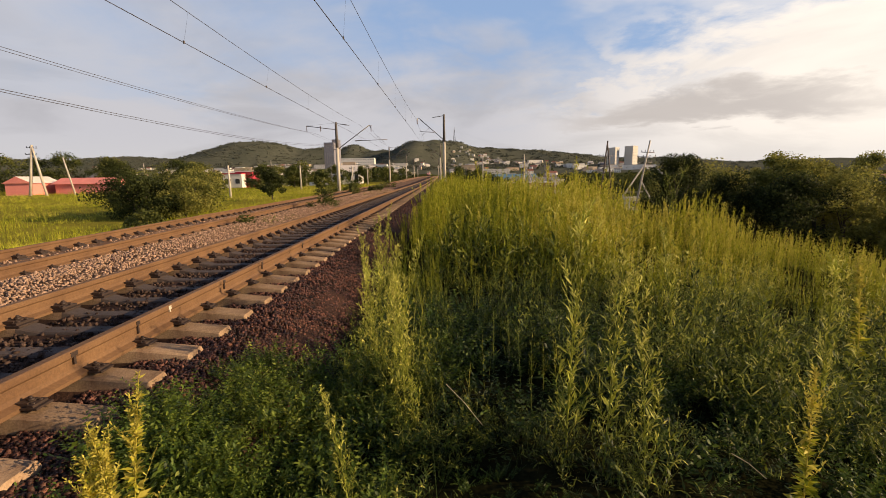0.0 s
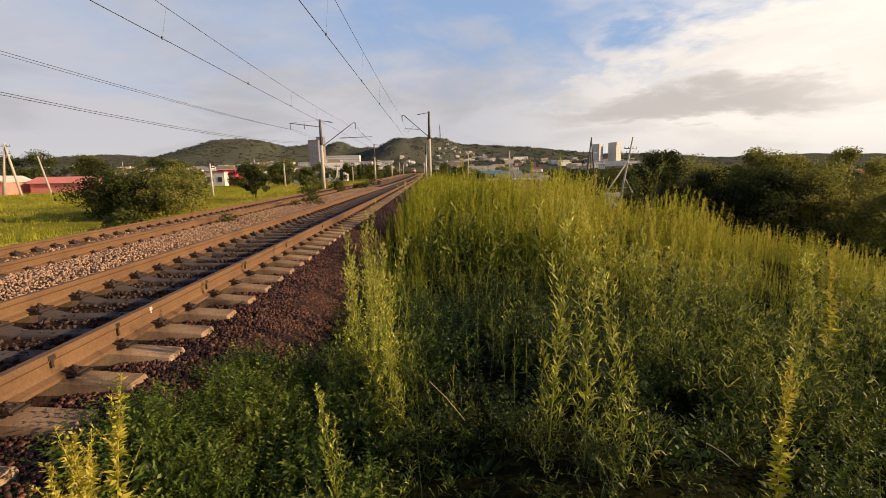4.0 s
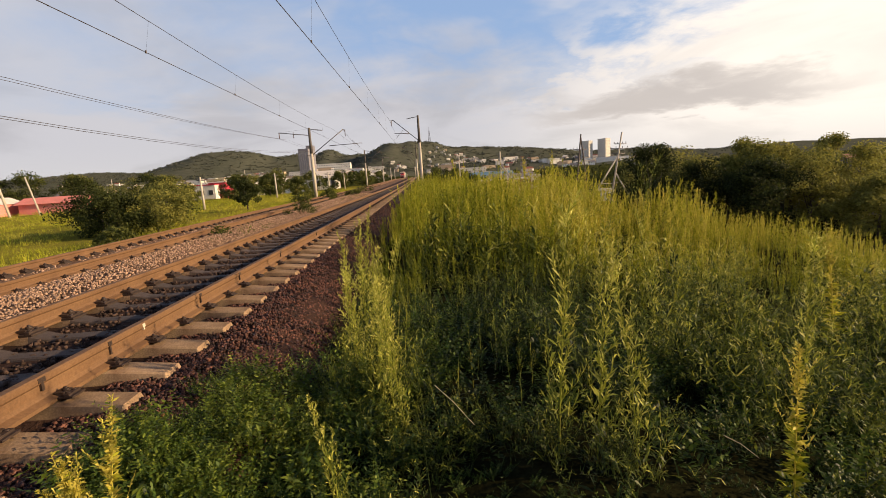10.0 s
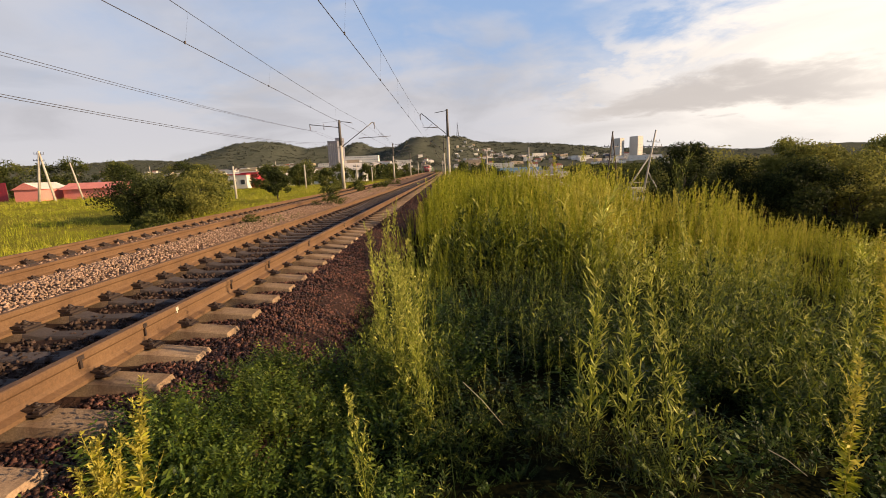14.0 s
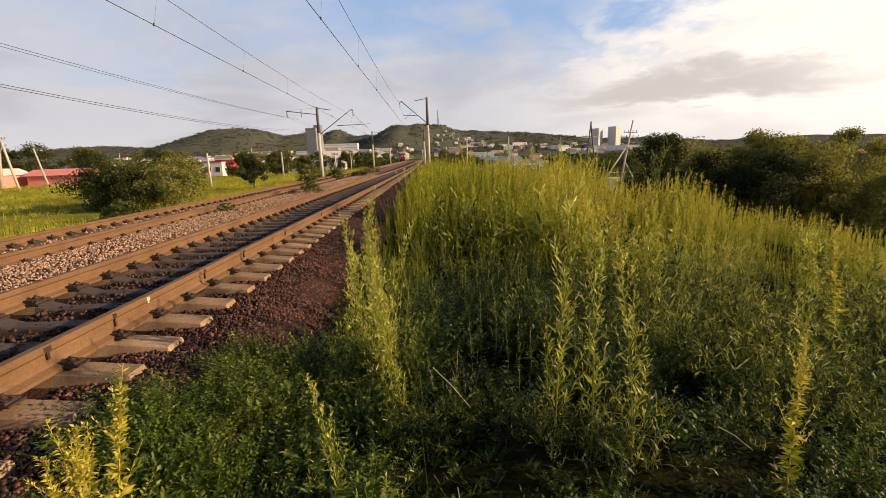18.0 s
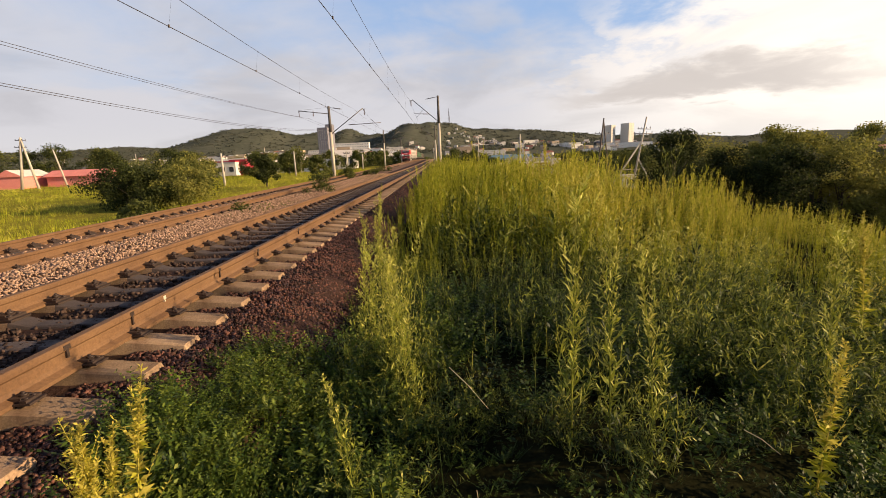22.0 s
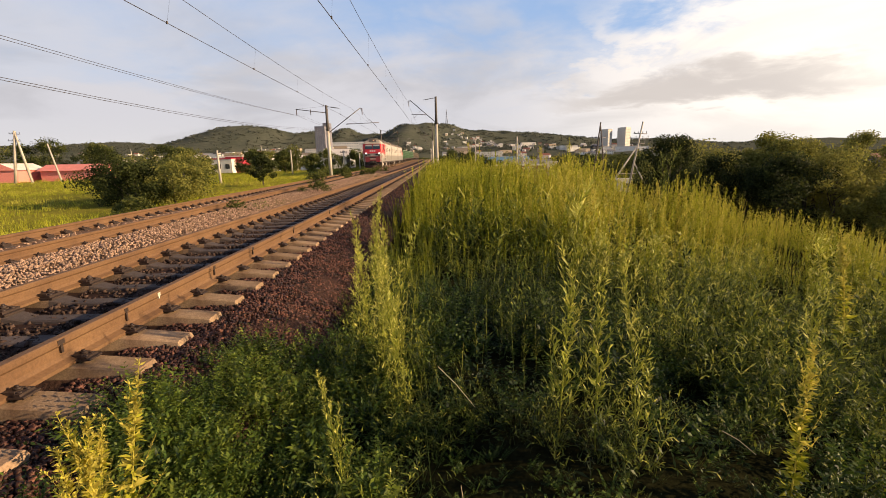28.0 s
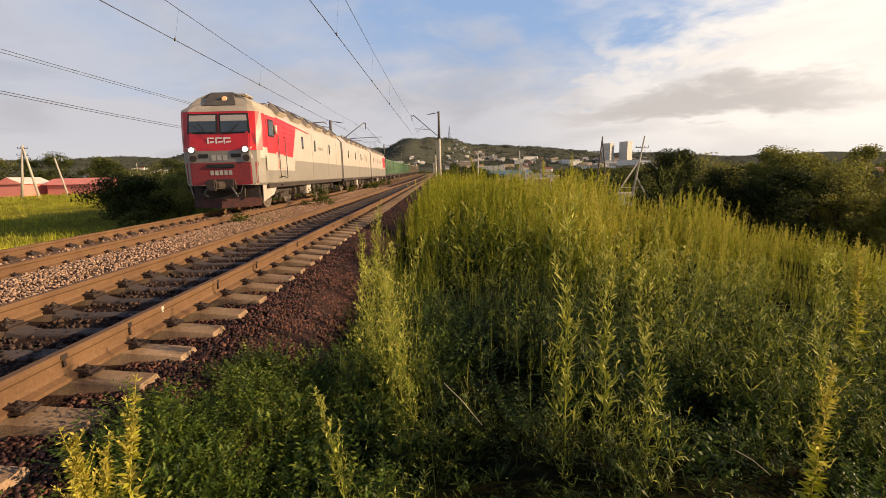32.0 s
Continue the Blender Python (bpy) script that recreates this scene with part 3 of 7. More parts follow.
def rail_marks():
    """White paint and rust runs on the side of the near rail."""
    for y, h, w, white in ((4.16, 0.04, 0.02, True), (3.70, 0.13, 0.022, False), (3.02, 0.10, 0.03, False), (5.25, 0.13, 0.025, False), (6.4, 0.12, 0.03, False), (8.3, 0.12, 0.04, False), (11.2, 0.1, 0.05, False)):
        x = near_axis(y) + HALF_GAUGE
        bm = bmesh.new()
        box(bm, x + 0.036, x + 0.0405, y - w, y + w, HEAD - 0.045, HEAD - 0.012)
        box(bm, x + 0.0145, x + 0.0385, y - w * 0.35, y + w * 0.35, HEAD - 0.045 - h * 0.6, HEAD - 0.043)
        tagged(part("rail_mark", bm, M["concrete"] if white else M["clamp"]), "white paint mark on the rail" if white else "dark rust run down the rail side", "mark")


rail_marks()
build_track(near_axis, "railway track of rusty rails on grimy concrete sleepers", 2.02 - 11 * 0.5435, 290, 60, M["sleeper"], 4)
build_track(far_axis, "parallel railway track with brown rails half sunk in gravel", 2.3 - 11 * 0.5435, 200, 60, M["sleeper"], 5, FAR_LOW)


def stone_protos(rs, count):
    """Angular broken stones: cubes pushed out of shape."""
    out = []
    base = np.array([(x, y, z) for z in (-1, 1) for y in (-1, 1) for x in (-1, 1)], float)
    f = np.array([(0, 1, 3, 2)[::-1], (4, 5, 7, 6), (0, 1, 5, 4), (1, 3, 7, 5), (3, 2, 6, 7), (2, 0, 4, 6)])
    for _ in range(count):
        v = base * rs.uniform(0.25, 1.15, (8, 3)) * rs.uniform(0.55, 1.15, 3)
        a, b = rs.rand(2) * 3
        rx = np.array([(1, 0, 0), (0, math.cos(a), -math.sin(a)), (0, math.sin(a), math.cos(a))])
        ry = np.array([(math.cos(b), 0, math.sin(b)), (0, 1, 0), (-math.sin(b), 0, math.cos(b))])
        out.append((v @ rx.T @ ry.T, f, np.zeros(8)))
    return out


def build_stones():
    rs = np.random.RandomState(3)
    protos = stone_protos(rs, 14)

    def spread(count, xr, yr, size, power=1.0, lift=0.0, keep=lambda x, y: True):
        rows = []
        while len(rows) < count:
            y = yr[0] + (yr[1] - yr[0]) * rs.rand() ** power
            x = rs.uniform(xr[0](y), xr[1](y))
            if not keep(x, y):
                continue
            b = near_axis(y)
            z = -0.055 + rise(y)
            if x > b + 1.5:
                z = np.interp(x - b, (1.5, 1.7, 2.0, 2.4), (-0.09, -0.14, -0.26, -0.50))
            elif x > b + 0.85:
                z = -0.09
            elif x < far_axis(y) + 1.2:
                z = -0.115 + rise(y)
            mid = (far_axis(y) + b) / 2
            z += 0.05 * math.exp(-((x - mid + 0.2) / 0.7) ** 2) * lift
            rows.append((rs.randint(14), x, y, z + rs.uniform(-0.004, 0.014), size * rs.uniform(0.55, 1.35), rs.rand() * math.tau, 0, 0))
        return rows

    pale = spread(21000, (lambda y: far_axis(y) + 0.95, lambda y: near_axis(y) - 1.05), (4.5, 50), 0.021, 1.7, 1.0)
    pale += spread(1500, (lambda y: far_axis(y) - 0.7, lambda y: far_axis(y) + 0.7), (7, 30), 0.028, 1.5)
    scatter("pale_ballast", "pale sharp-edged gravel heaped between the tracks", "gravel", protos, pale, M["stone"])
    dark = spread(24000, (lambda y: near_axis(y) + 0.92, lambda y: near_axis(y) + 2.3), (1.6, 12), 0.0165, 1.35) + spread(5000, (lambda y: near_axis(y) + 0.92, lambda y: near_axis(y) + 2.3), (10, 30), 0.022, 1.3)
    inner = [(*r[:3], r[3] + 0.010, *r[4:]) for r in spread(5200, (lambda y: near_axis(y) - 0.62, lambda y: near_axis(y) + 0.62), (2.2, 30), 0.023, 1.6)]
    scatter("tarry_ballast", "dark gravel between the near rails, rail shadow in its colour", "gravel", protos, inner, M["stone_shade"])
    dark += spread(900, (lambda y: near_axis(y) - 1.3, lambda y: near_axis(y) - 0.9), (3, 20), 0.034, 1.5)
    scatter("dark_ballast", "dark red oily gravel beside the near rail", "gravel", protos, dark, M["stone_dark"])

# ---- plants: protos built from arrays of leaves ----
RS = np.random.RandomState(7)


def unit(v):
    return v / np.maximum(np.linalg.norm(v, axis=-1, keepdims=True), 1e-9)


def leaves(p, axis, length, width, droop, rs):
    """Pointed leaf blades: one quad each, from base p along axis."""
    n = len(p)
    side = unit(np.cross(axis, unit(rs.normal(size=(n, 3)) * 0.45 + np.array([0, 0, 1.0]))))
    L, W = np.asarray(length).reshape(-1, 1) * np.ones((n, 1)), np.asarray(width).reshape(-1, 1) * np.ones((n, 1))
    mid = p + axis * L * 0.45
    tip = p + axis * L - np.array([0, 0, 1.0]) * L * np.asarray(droop).reshape(-1, 1)
    v = np.stack([p, mid + side * W / 2, tip, mid - side * W / 2], 1).reshape(-1, 3)
    return v, np.arange(4 * n).reshape(-1, 4)


def stem(points, r0, r1, sides=3):
    pts = np.asarray(points, float)
    n = len(pts)
    ang = np.arange(sides) * math.tau / sides
    rad = np.linspace(r0, r1, n)[:, None, None]
    ring = np.stack([np.cos(ang), np.sin(ang), 0 * ang], 1)[None] * rad
    v = (pts[:, None, :] + ring).reshape(-1, 3)
    f = [(i * sides + k, i * sides + (k + 1) % sides, (i + 1) * sides + (k + 1) % sides, (i + 1) * sides + k) for i in range(n - 1) for k in range(sides)]
    return v, np.array(f)


class Plant:
    def __init__(self):
        self.v, self.f, self.t, self.n = [], [], [], 0

    def add(self, vf, tint):
        v, f = vf
        self.v.append(v), self.f.append(np.asarray(f) + self.n)
        self.t.append(np.broadcast_to(np.asarray(tint, float).reshape(-1, 1) if np.ndim(tint) else np.array([[tint]]), (len(v), 1))[:, 0]
                      if not (np.ndim(tint) and len(tint) * 4 == len(v)) else np.repeat(tint, 4))
        self.n += len(v)
        return self

    def split(self):
        """The main stem, and all that grows on it."""
        out = []
        for want in (False, True):
            some = [(v, f, t) for k, (v, f, t) in enumerate(zip(self.v, self.f, self.t)) if (k > 0) == want]
            n, fs, k = 0, [], 0
            for v, f, t in some:
                fs.append(f - f.min() + n)
                n += len(v)
            out.append((np.concatenate([v for v, f, t in some]), np.concatenate(fs), np.concatenate([t for v, f, t in some])))
        return out

    def done(self):
        return np.concatenate(self.v), np.concatenate(self.f), np.concatenate(self.t)


def way(az, el):
    return np.stack([np.cos(az) * np.cos(el), np.sin(az) * np.cos(el), np.sin(el)], -1)


def mugwort(rs, h, n_leaf, n_branch, leaf=0.085, tint=0.35, per_branch=14, width=0.17, sides=3, apart=False, upright=False):
    """A tall weed: one stem, narrow leaves all the way up, upright flowering branches near the top."""
    p = Plant()
    lean = rs.normal(0, 0.07, 2) * h
    ts = np.linspace(0, 1, 6)
    curve = np.stack([lean[0] * ts ** 1.6, lean[1] * ts ** 1.6, h * ts], 1)
    p.add(stem(curve, 0.0045 * h + 0.001, 0.0012, sides), tint + 0.2)

    def on(t):
        return np.stack([lean[0] * t ** 1.6, lean[1] * t ** 1.6, h * t], -1)

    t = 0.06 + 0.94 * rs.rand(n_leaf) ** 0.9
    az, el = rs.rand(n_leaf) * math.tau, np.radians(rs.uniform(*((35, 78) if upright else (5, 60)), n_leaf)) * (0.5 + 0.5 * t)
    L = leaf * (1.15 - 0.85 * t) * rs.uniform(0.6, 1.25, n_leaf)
    # tops yellower; sunlit top and shaded foot also put into the tint
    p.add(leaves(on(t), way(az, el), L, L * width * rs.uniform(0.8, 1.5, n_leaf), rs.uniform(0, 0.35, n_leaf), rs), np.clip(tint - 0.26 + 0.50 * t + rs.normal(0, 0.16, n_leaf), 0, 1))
    for _ in range(n_branch):
        tb = rs.uniform(0.3, 0.96)
        lb = (0.30 * (1 - tb) + 0.06) * h * rs.uniform(0.6, 1.2)
        d = way(rs.rand() * math.tau, np.radians(rs.uniform(*((64, 82) if upright else (48, 76)))))
        a = on(np.array(tb))
        b = a + d * lb + np.array([0, 0, lb * 0.12])
        if per_branch > 3:
            p.add(stem([a, (a + b) / 2, b], 0.0016, 0.0008, 3), tint + 0.25)
        s = rs.rand(per_branch) ** 0.8
        q = a + (b - a) * s[:, None]
        Lb = leaf * 0.36 * (1.2 - 0.6 * s) * rs.uniform(0.6, 1.3, per_branch)
        p.add(leaves(q, unit(way(rs.rand(per_branch) * math.tau, np.radians(rs.uniform(15, 70, per_branch))) + d * 0.5), Lb, Lb * 0.34, rs.uniform(0, 0.2, per_branch), rs),
              np.clip(tint + 0.20 + rs.normal(0, 0.10, per_branch), 0, 1))
    return p.split() if apart else p.done()


def vetch(rs, h, stalks, pairs, leaf=0.026, tint=0.22):
    """A low tangle of stalks with small oval leaflets set in pairs."""
    p = Plant()
    for _ in range(stalks):
        d = way(rs.rand() * math.tau, np.radians(rs.uniform(25, 80)))
        a = np.array([*rs.normal(0, 0.06, 2), 0])
        L = h * rs.uniform(0.7, 1.35)
        b = a + d * L
        p.add(stem([a, (a + b) / 2 + np.array([0, 0, 0.03]), b], 0.0016, 0.0007, 3), tint + 0.12)
        s = np.repeat(np.linspace(0.25, 1.0, pairs // 2), 2)
        n = len(s)
        q = a + (b - a) * s[:, None] + np.array([0, 0, 0.05]) * (s * (1 - s))[:, None]
        flat = unit(np.cross(d, np.array([0, 0, 1.0]) + rs.normal(0, 0.4, 3)))
        both = np.where(np.arange(n) % 2, 1.0, -1.0)[:, None]
        Ls = leaf * rs.uniform(0.7, 1.4) * (1.25 - 0.55 * s) * rs.uniform(0.85, 1.15, n)
        p.add(leaves(q, unit(both * flat + d * 0.55 + rs.normal(0, 0.14, (n, 3))), Ls, Ls * rs.uniform(0.36, 0.5, n), rs.uniform(0, 0.2, n), rs),
              np.clip(tint + rs.normal(0, 0.07, n) + 0.14 * s + rs.normal(0, 0.05), 0, 1))
    return p.done()


def tangle(rs, h, branches, per, leaf=0.05, tint=0.36, width=0.2):
    """A bushy weed: arching side branches set with narrow curling leaves, open between them."""
    p = Plant()
    for _ in range(branches):
        az, el = rs.rand() * math.tau, np.radians(rs.uniform(28, 84))
        L = h * rs.uniform(0.55, 1.2)
        a = np.array([*rs.normal(0, 0.05, 2), 0])
        m = a + way(az, el) * L * 0.6
        e = m + way(az + rs.normal(0, 0.3), el * rs.uniform(0.6, 1.25)) * L * 0.45
        p.add(stem([a, m, e], 0.0021, 0.0008, 3), tint + 0.16)
        s = rs.rand(per) ** 0.75
        q = np.where(s[:, None] < 0.57, a + (m - a) * (s / 0.57)[:, None], m + (e - m) * ((s - 0.57) / 0.43)[:, None])
        Ls = leaf * (1.25 - 0.6 * s) * rs.uniform(0.5, 1.3, per)
        ax = unit(way(rs.rand(per) * math.tau, np.radians(rs.uniform(0, 65, per))) + unit(e - a) * 0.45)
        # shaded inside and sunlit branch tips put into the leaf tint
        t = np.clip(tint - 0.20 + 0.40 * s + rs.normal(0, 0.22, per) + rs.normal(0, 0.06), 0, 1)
        # each leaf in two pieces, so that it curls over
        half = q + ax * (Ls * 0.5)[:, None]
        p.add(leaves(q, ax, Ls * 0.62, Ls * width, 0.0 * Ls, rs), t)
        p.add(leaves(half, unit(ax + np.array([0, 0, -1.0]) * rs.uniform(0.0, 0.9, per)[:, None]), Ls * 0.5, Ls * width * 0.8, 0.1 + 0.0 * Ls, rs), t)
    return p.done()


def sprig(rs, branches, per, leaf=0.05, tint=0.34, width=0.16, rise_to=(25, 60), pale=0.08, sides=3, apart=False, bend_k=0.12, reach=0.36):
    """A branching wormwood one metre tall: side twigs that turn upward, narrow leaves along them, some showing pale undersides."""
    p = Plant()
    lean = rs.normal(0, bend_k, 2)

    def on(t):
        return np.stack([lean[0] * t ** 1.7, lean[1] * t ** 1.7, t], -1)

    p.add(stem(on(np.linspace(0, 1, 6)), 0.0042, 0.0012, sides), tint - 0.08)
    for k in range(branches):
        tb = 0.10 + 0.88 * (k + rs.rand()) / branches
        lb = (reach * (1 - tb) ** 0.8 + 0.07) * rs.uniform(0.55, 1.25)
        az, el = k * 2.4 + rs.normal(0, 0.5), np.radians(rs.uniform(*rise_to))
        a = on(np.array(tb))
        m = a + way(az, el) * lb * 0.55
        e = m + way(az + rs.normal(0, 0.3), min(1.45, el + np.radians(rs.uniform(-5, 35)))) * lb * 0.5
        p.add(stem([a, m, e], 0.0013, 0.0006, 3), tint)
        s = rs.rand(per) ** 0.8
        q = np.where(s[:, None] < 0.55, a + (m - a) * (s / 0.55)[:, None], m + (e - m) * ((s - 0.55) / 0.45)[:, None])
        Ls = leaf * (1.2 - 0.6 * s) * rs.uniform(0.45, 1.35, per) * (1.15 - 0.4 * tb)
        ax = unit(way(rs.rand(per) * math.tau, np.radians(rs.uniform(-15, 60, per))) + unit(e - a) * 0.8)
        # tint climbs with height: highlights above and shade below, as colour
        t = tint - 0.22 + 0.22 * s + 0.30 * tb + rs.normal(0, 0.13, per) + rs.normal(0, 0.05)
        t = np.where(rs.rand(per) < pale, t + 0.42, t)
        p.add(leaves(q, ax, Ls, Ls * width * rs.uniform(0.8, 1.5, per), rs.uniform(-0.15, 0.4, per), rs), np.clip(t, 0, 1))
    return p.split() if apart else p.done()


def grass(rs, h, blades, tint=0.5, spread=0.06, width=0.006):
    p = Plant()
    for _ in range(blades):
        a = np.array([*rs.normal(0, spread, 2), 0])
        d = way(rs.rand() * math.tau, np.radians(rs.uniform(55, 86)))
        L = h * rs.uniform(0.6, 1.2)
        m = a + d * L * 0.55
        e = a + d * L + np.array([d[0], d[1], -0.5]) * L * rs.uniform(0.0, 0.25)
        s = unit(np.cross(d, np.array([0, 0, 1.0]) + rs.normal(0, 0.3, 3))) * width
        v = np.array([a - s, a + s, m + s * 0.8, m - s * 0.8, e + s * 0.15, e - s * 0.15])
        p.v.append(v), p.f.append(np.array([(0, 1, 2, 3), (3, 2, 4, 5)]) + p.n)
        p.t.append(np.full(6, np.clip(tint + rs.normal(0, 0.08), 0, 1)))
        p.n += 6
    return p.done()


def crown(rs, clumps, per, spread, leaf, tint, base=0.3):
    """Foliage of many clumps; clumps: rows of x, y, z, radius."""
    p = Plant()
    for x, y, z, r in clumps:
        n = max(4, int(per * (r / spread) ** 2))
        d = unit(rs.normal(size=(n, 3)))
        q = np.array([x, y, z]) + d * (r * rs.rand(n) ** 0.45)[:, None] * np.array([1, 1, 0.85])
        L = (leaf * rs.uniform(0.6, 1.5, n))[:, None]
        # blades lie like shingles round the clump
        facing = unit(d + rs.normal(0, 0.5, (n, 3)))
        along = unit(np.cross(facing, rs.normal(size=(n, 3))))
        wide = np.cross(facing, along) * L * rs.uniform(0.25, 0.4, (n, 1))
        v = np.stack([q - along * L / 2, q + wide, q + along * L / 2, q - wide], 1).reshape(-1, 3)
        # each clump tinted lighter on top, as if lit from above
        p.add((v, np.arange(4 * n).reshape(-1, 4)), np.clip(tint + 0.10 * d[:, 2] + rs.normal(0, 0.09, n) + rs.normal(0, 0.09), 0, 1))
    return p.done()


def scatter(name, label, category, protos, rows, material=LEAF):
    """Joins many copies of protos into one mesh. Rows: proto, x, y, z, scale, turn, tilt, tint shift."""
    vs, fs, ts, n = [], [], [], 0
    rows = np.asarray(rows, float)
    for k, (v, f, t) in enumerate(protos):
        some = rows[rows[:, 0] == k]
        if not len(some):
            continue
        c, s = np.cos(some[:, 5]), np.sin(some[:, 5])
        w = v[None] * some[:, 4, None, None]
        x = w[..., 0] * c[:, None] - w[..., 1] * s[:, None] + w[..., 2] * some[:, 6, None]
        y = w[..., 0] * s[:, None] + w[..., 1] * c[:, None]
        w = np.stack([x + some[:, 1, None], y + some[:, 2, None], w[..., 2] + some[:, 3, None]], -1)
        vs.append(w.reshape(-1, 3))
        fs.append((f[None] + (np.arange(len(some)) * len(v))[:, None, None]).reshape(-1, 4) + n)
        ts.append(np.clip(t[None] + some[:, 7, None], 0, 1).ravel())
        n += len(vs[-1])
    me = quads(name, np.concatenate(vs), np.concatenate(fs), material, np.concatenate(ts))
    return tagged(new(name, me), label, category, kind="stuff")


def weed_edge(y):
    """Where the weeds stop beside the ballast."""
    return -1.80 - 0.08 * smooth(1.7, 2.6, y) + 0.68 * smooth(3.0, 4.4, y) + 0.14 * noise.noise(Vector((0.3, y * 0.9, 2))) - bend(y)


def root_z(x, y):
    """Top of the soil, or of the ballast shoulder where that lies higher."""
    d = x - near_axis(y)
    z = ground_z(x, y)
    return max(z, float(np.interp(d, (1.5, 1.7, 2.0, 2.4), (-0.10, -0.14, -0.26, -0.50))) + rise(y)) if 1.0 < d < 2.4 else z


def patch(x, y, f=0.5, seed=0.0):
    return noise.noise(Vector((x * f, y * f, seed)))


def in_sight(x, y, slack=1.5):
    return abs(x) < y * 1.12 + slack


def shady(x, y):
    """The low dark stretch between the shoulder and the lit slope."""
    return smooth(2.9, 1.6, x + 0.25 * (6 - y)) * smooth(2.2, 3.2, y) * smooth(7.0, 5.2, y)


def weed_height(x, y):
    """Height of the weed cover: low by the camera, tall and feathery farther out."""
    h = 0.38 + 0.16 * smooth(2.6, 5.5, y) + 0.45 * smooth(6.2, 8.2, y + 0.9 * patch(x, y, 0.5, 3)) + 0.30 * smooth(8, 14, y)
    h += 0.16 * smooth(1.0, 3.0, x) * (1 - smooth(5, 9, y))
    h *= 1 - (0.35 + 0.25 * smooth(5, 8, y)) * smooth(0.9, 0.0, x - weed_edge(y))
    h *= 1 - 0.38 * shady(x, y)
    h += 0.30 * smooth(6.0, 9.5, y) * math.exp(-((x / max(y, 1) - 0.28) / 0.17) ** 2)
    h *= 1 - 0.34 * smooth(0.5, 0.85, x / max(y, 1)) * smooth(3.5, 7, y)
    return h * (1 + 0.50 * patch(x, y, 0.6) + 0.30 * patch(x, y, 1.7, 4))


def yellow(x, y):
    # yellower crest, with sunlit and shaded stretches also put into the leaf tint
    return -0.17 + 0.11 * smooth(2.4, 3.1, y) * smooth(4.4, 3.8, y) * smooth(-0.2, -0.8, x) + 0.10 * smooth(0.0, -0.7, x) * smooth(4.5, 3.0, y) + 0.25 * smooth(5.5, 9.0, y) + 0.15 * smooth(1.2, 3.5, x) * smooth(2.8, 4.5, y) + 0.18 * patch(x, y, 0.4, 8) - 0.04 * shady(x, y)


# dark hollows between the clumps: x, y, half widths
HOLLOWS = [(0.32, 2.30, 0.40, 0.50), (1.55, 2.15, 0.35, 0.30), (0.95, 5.3, 0.35, 0.4), (4.5, 6.3, 0.6, 0.45), (2.7, 4.3, 0.45, 0.3), (-0.55, 2.75, 0.20, 0.20), (0.72, 3.5, 0.34, 0.32), (2.0, 3.2, 0.30, 0.28), (3.3, 4.0, 0.35, 0.3)]


# single plants that stand out: kind, x, y, height of the tip
STALK_ROWS = [
    ("full", 0.78, 2.62, 1.20), ("full", 0.98, 2.5, 0.93), ("full", 1.2, 2.42, 0.82), ("slim", -0.39, 3.62, 0.88), ("slim", -0.28, 3.05, 0.74),
    ("slim", -0.2, 2.95, 0.66), ("gold", -1.32, 1.66, 0.60), ("gold", -1.4, 1.58, 0.46), ("gold", -1.28, 1.6, 0.50), ("gold", -1.35, 1.52, 0.36), ("gold", -1.44, 1.68, 0.40),
    ("slim", -0.5, 2.15, 0.40), ("full", 2.75, 3.05, 0.80), 
    ("plume", 6.9, 14.2, 1.60), ("plume", 7.3, 14.8, 1.35), 
    ("slim", 2.3, 4.3, 0.9), ("gold", 4.3, 4.4, 0.62), ("gold", 1.9, 2.1, 0.40), ("full", -0.49, 3.5, 0.72), ("full", -0.30, 3.45, 0.74), ("full", -0.40, 3.30, 0.62), ("full", -0.59, 3.75, 0.64),
    ("slim", -0.72, 4, 0.70), ("full", -0.53, 4.3, 0.74), ("slim", -0.82, 5, 0.78), ("full", -0.9, 6.2, 0.84), ("slim", -1, 7.4, 0.9)]


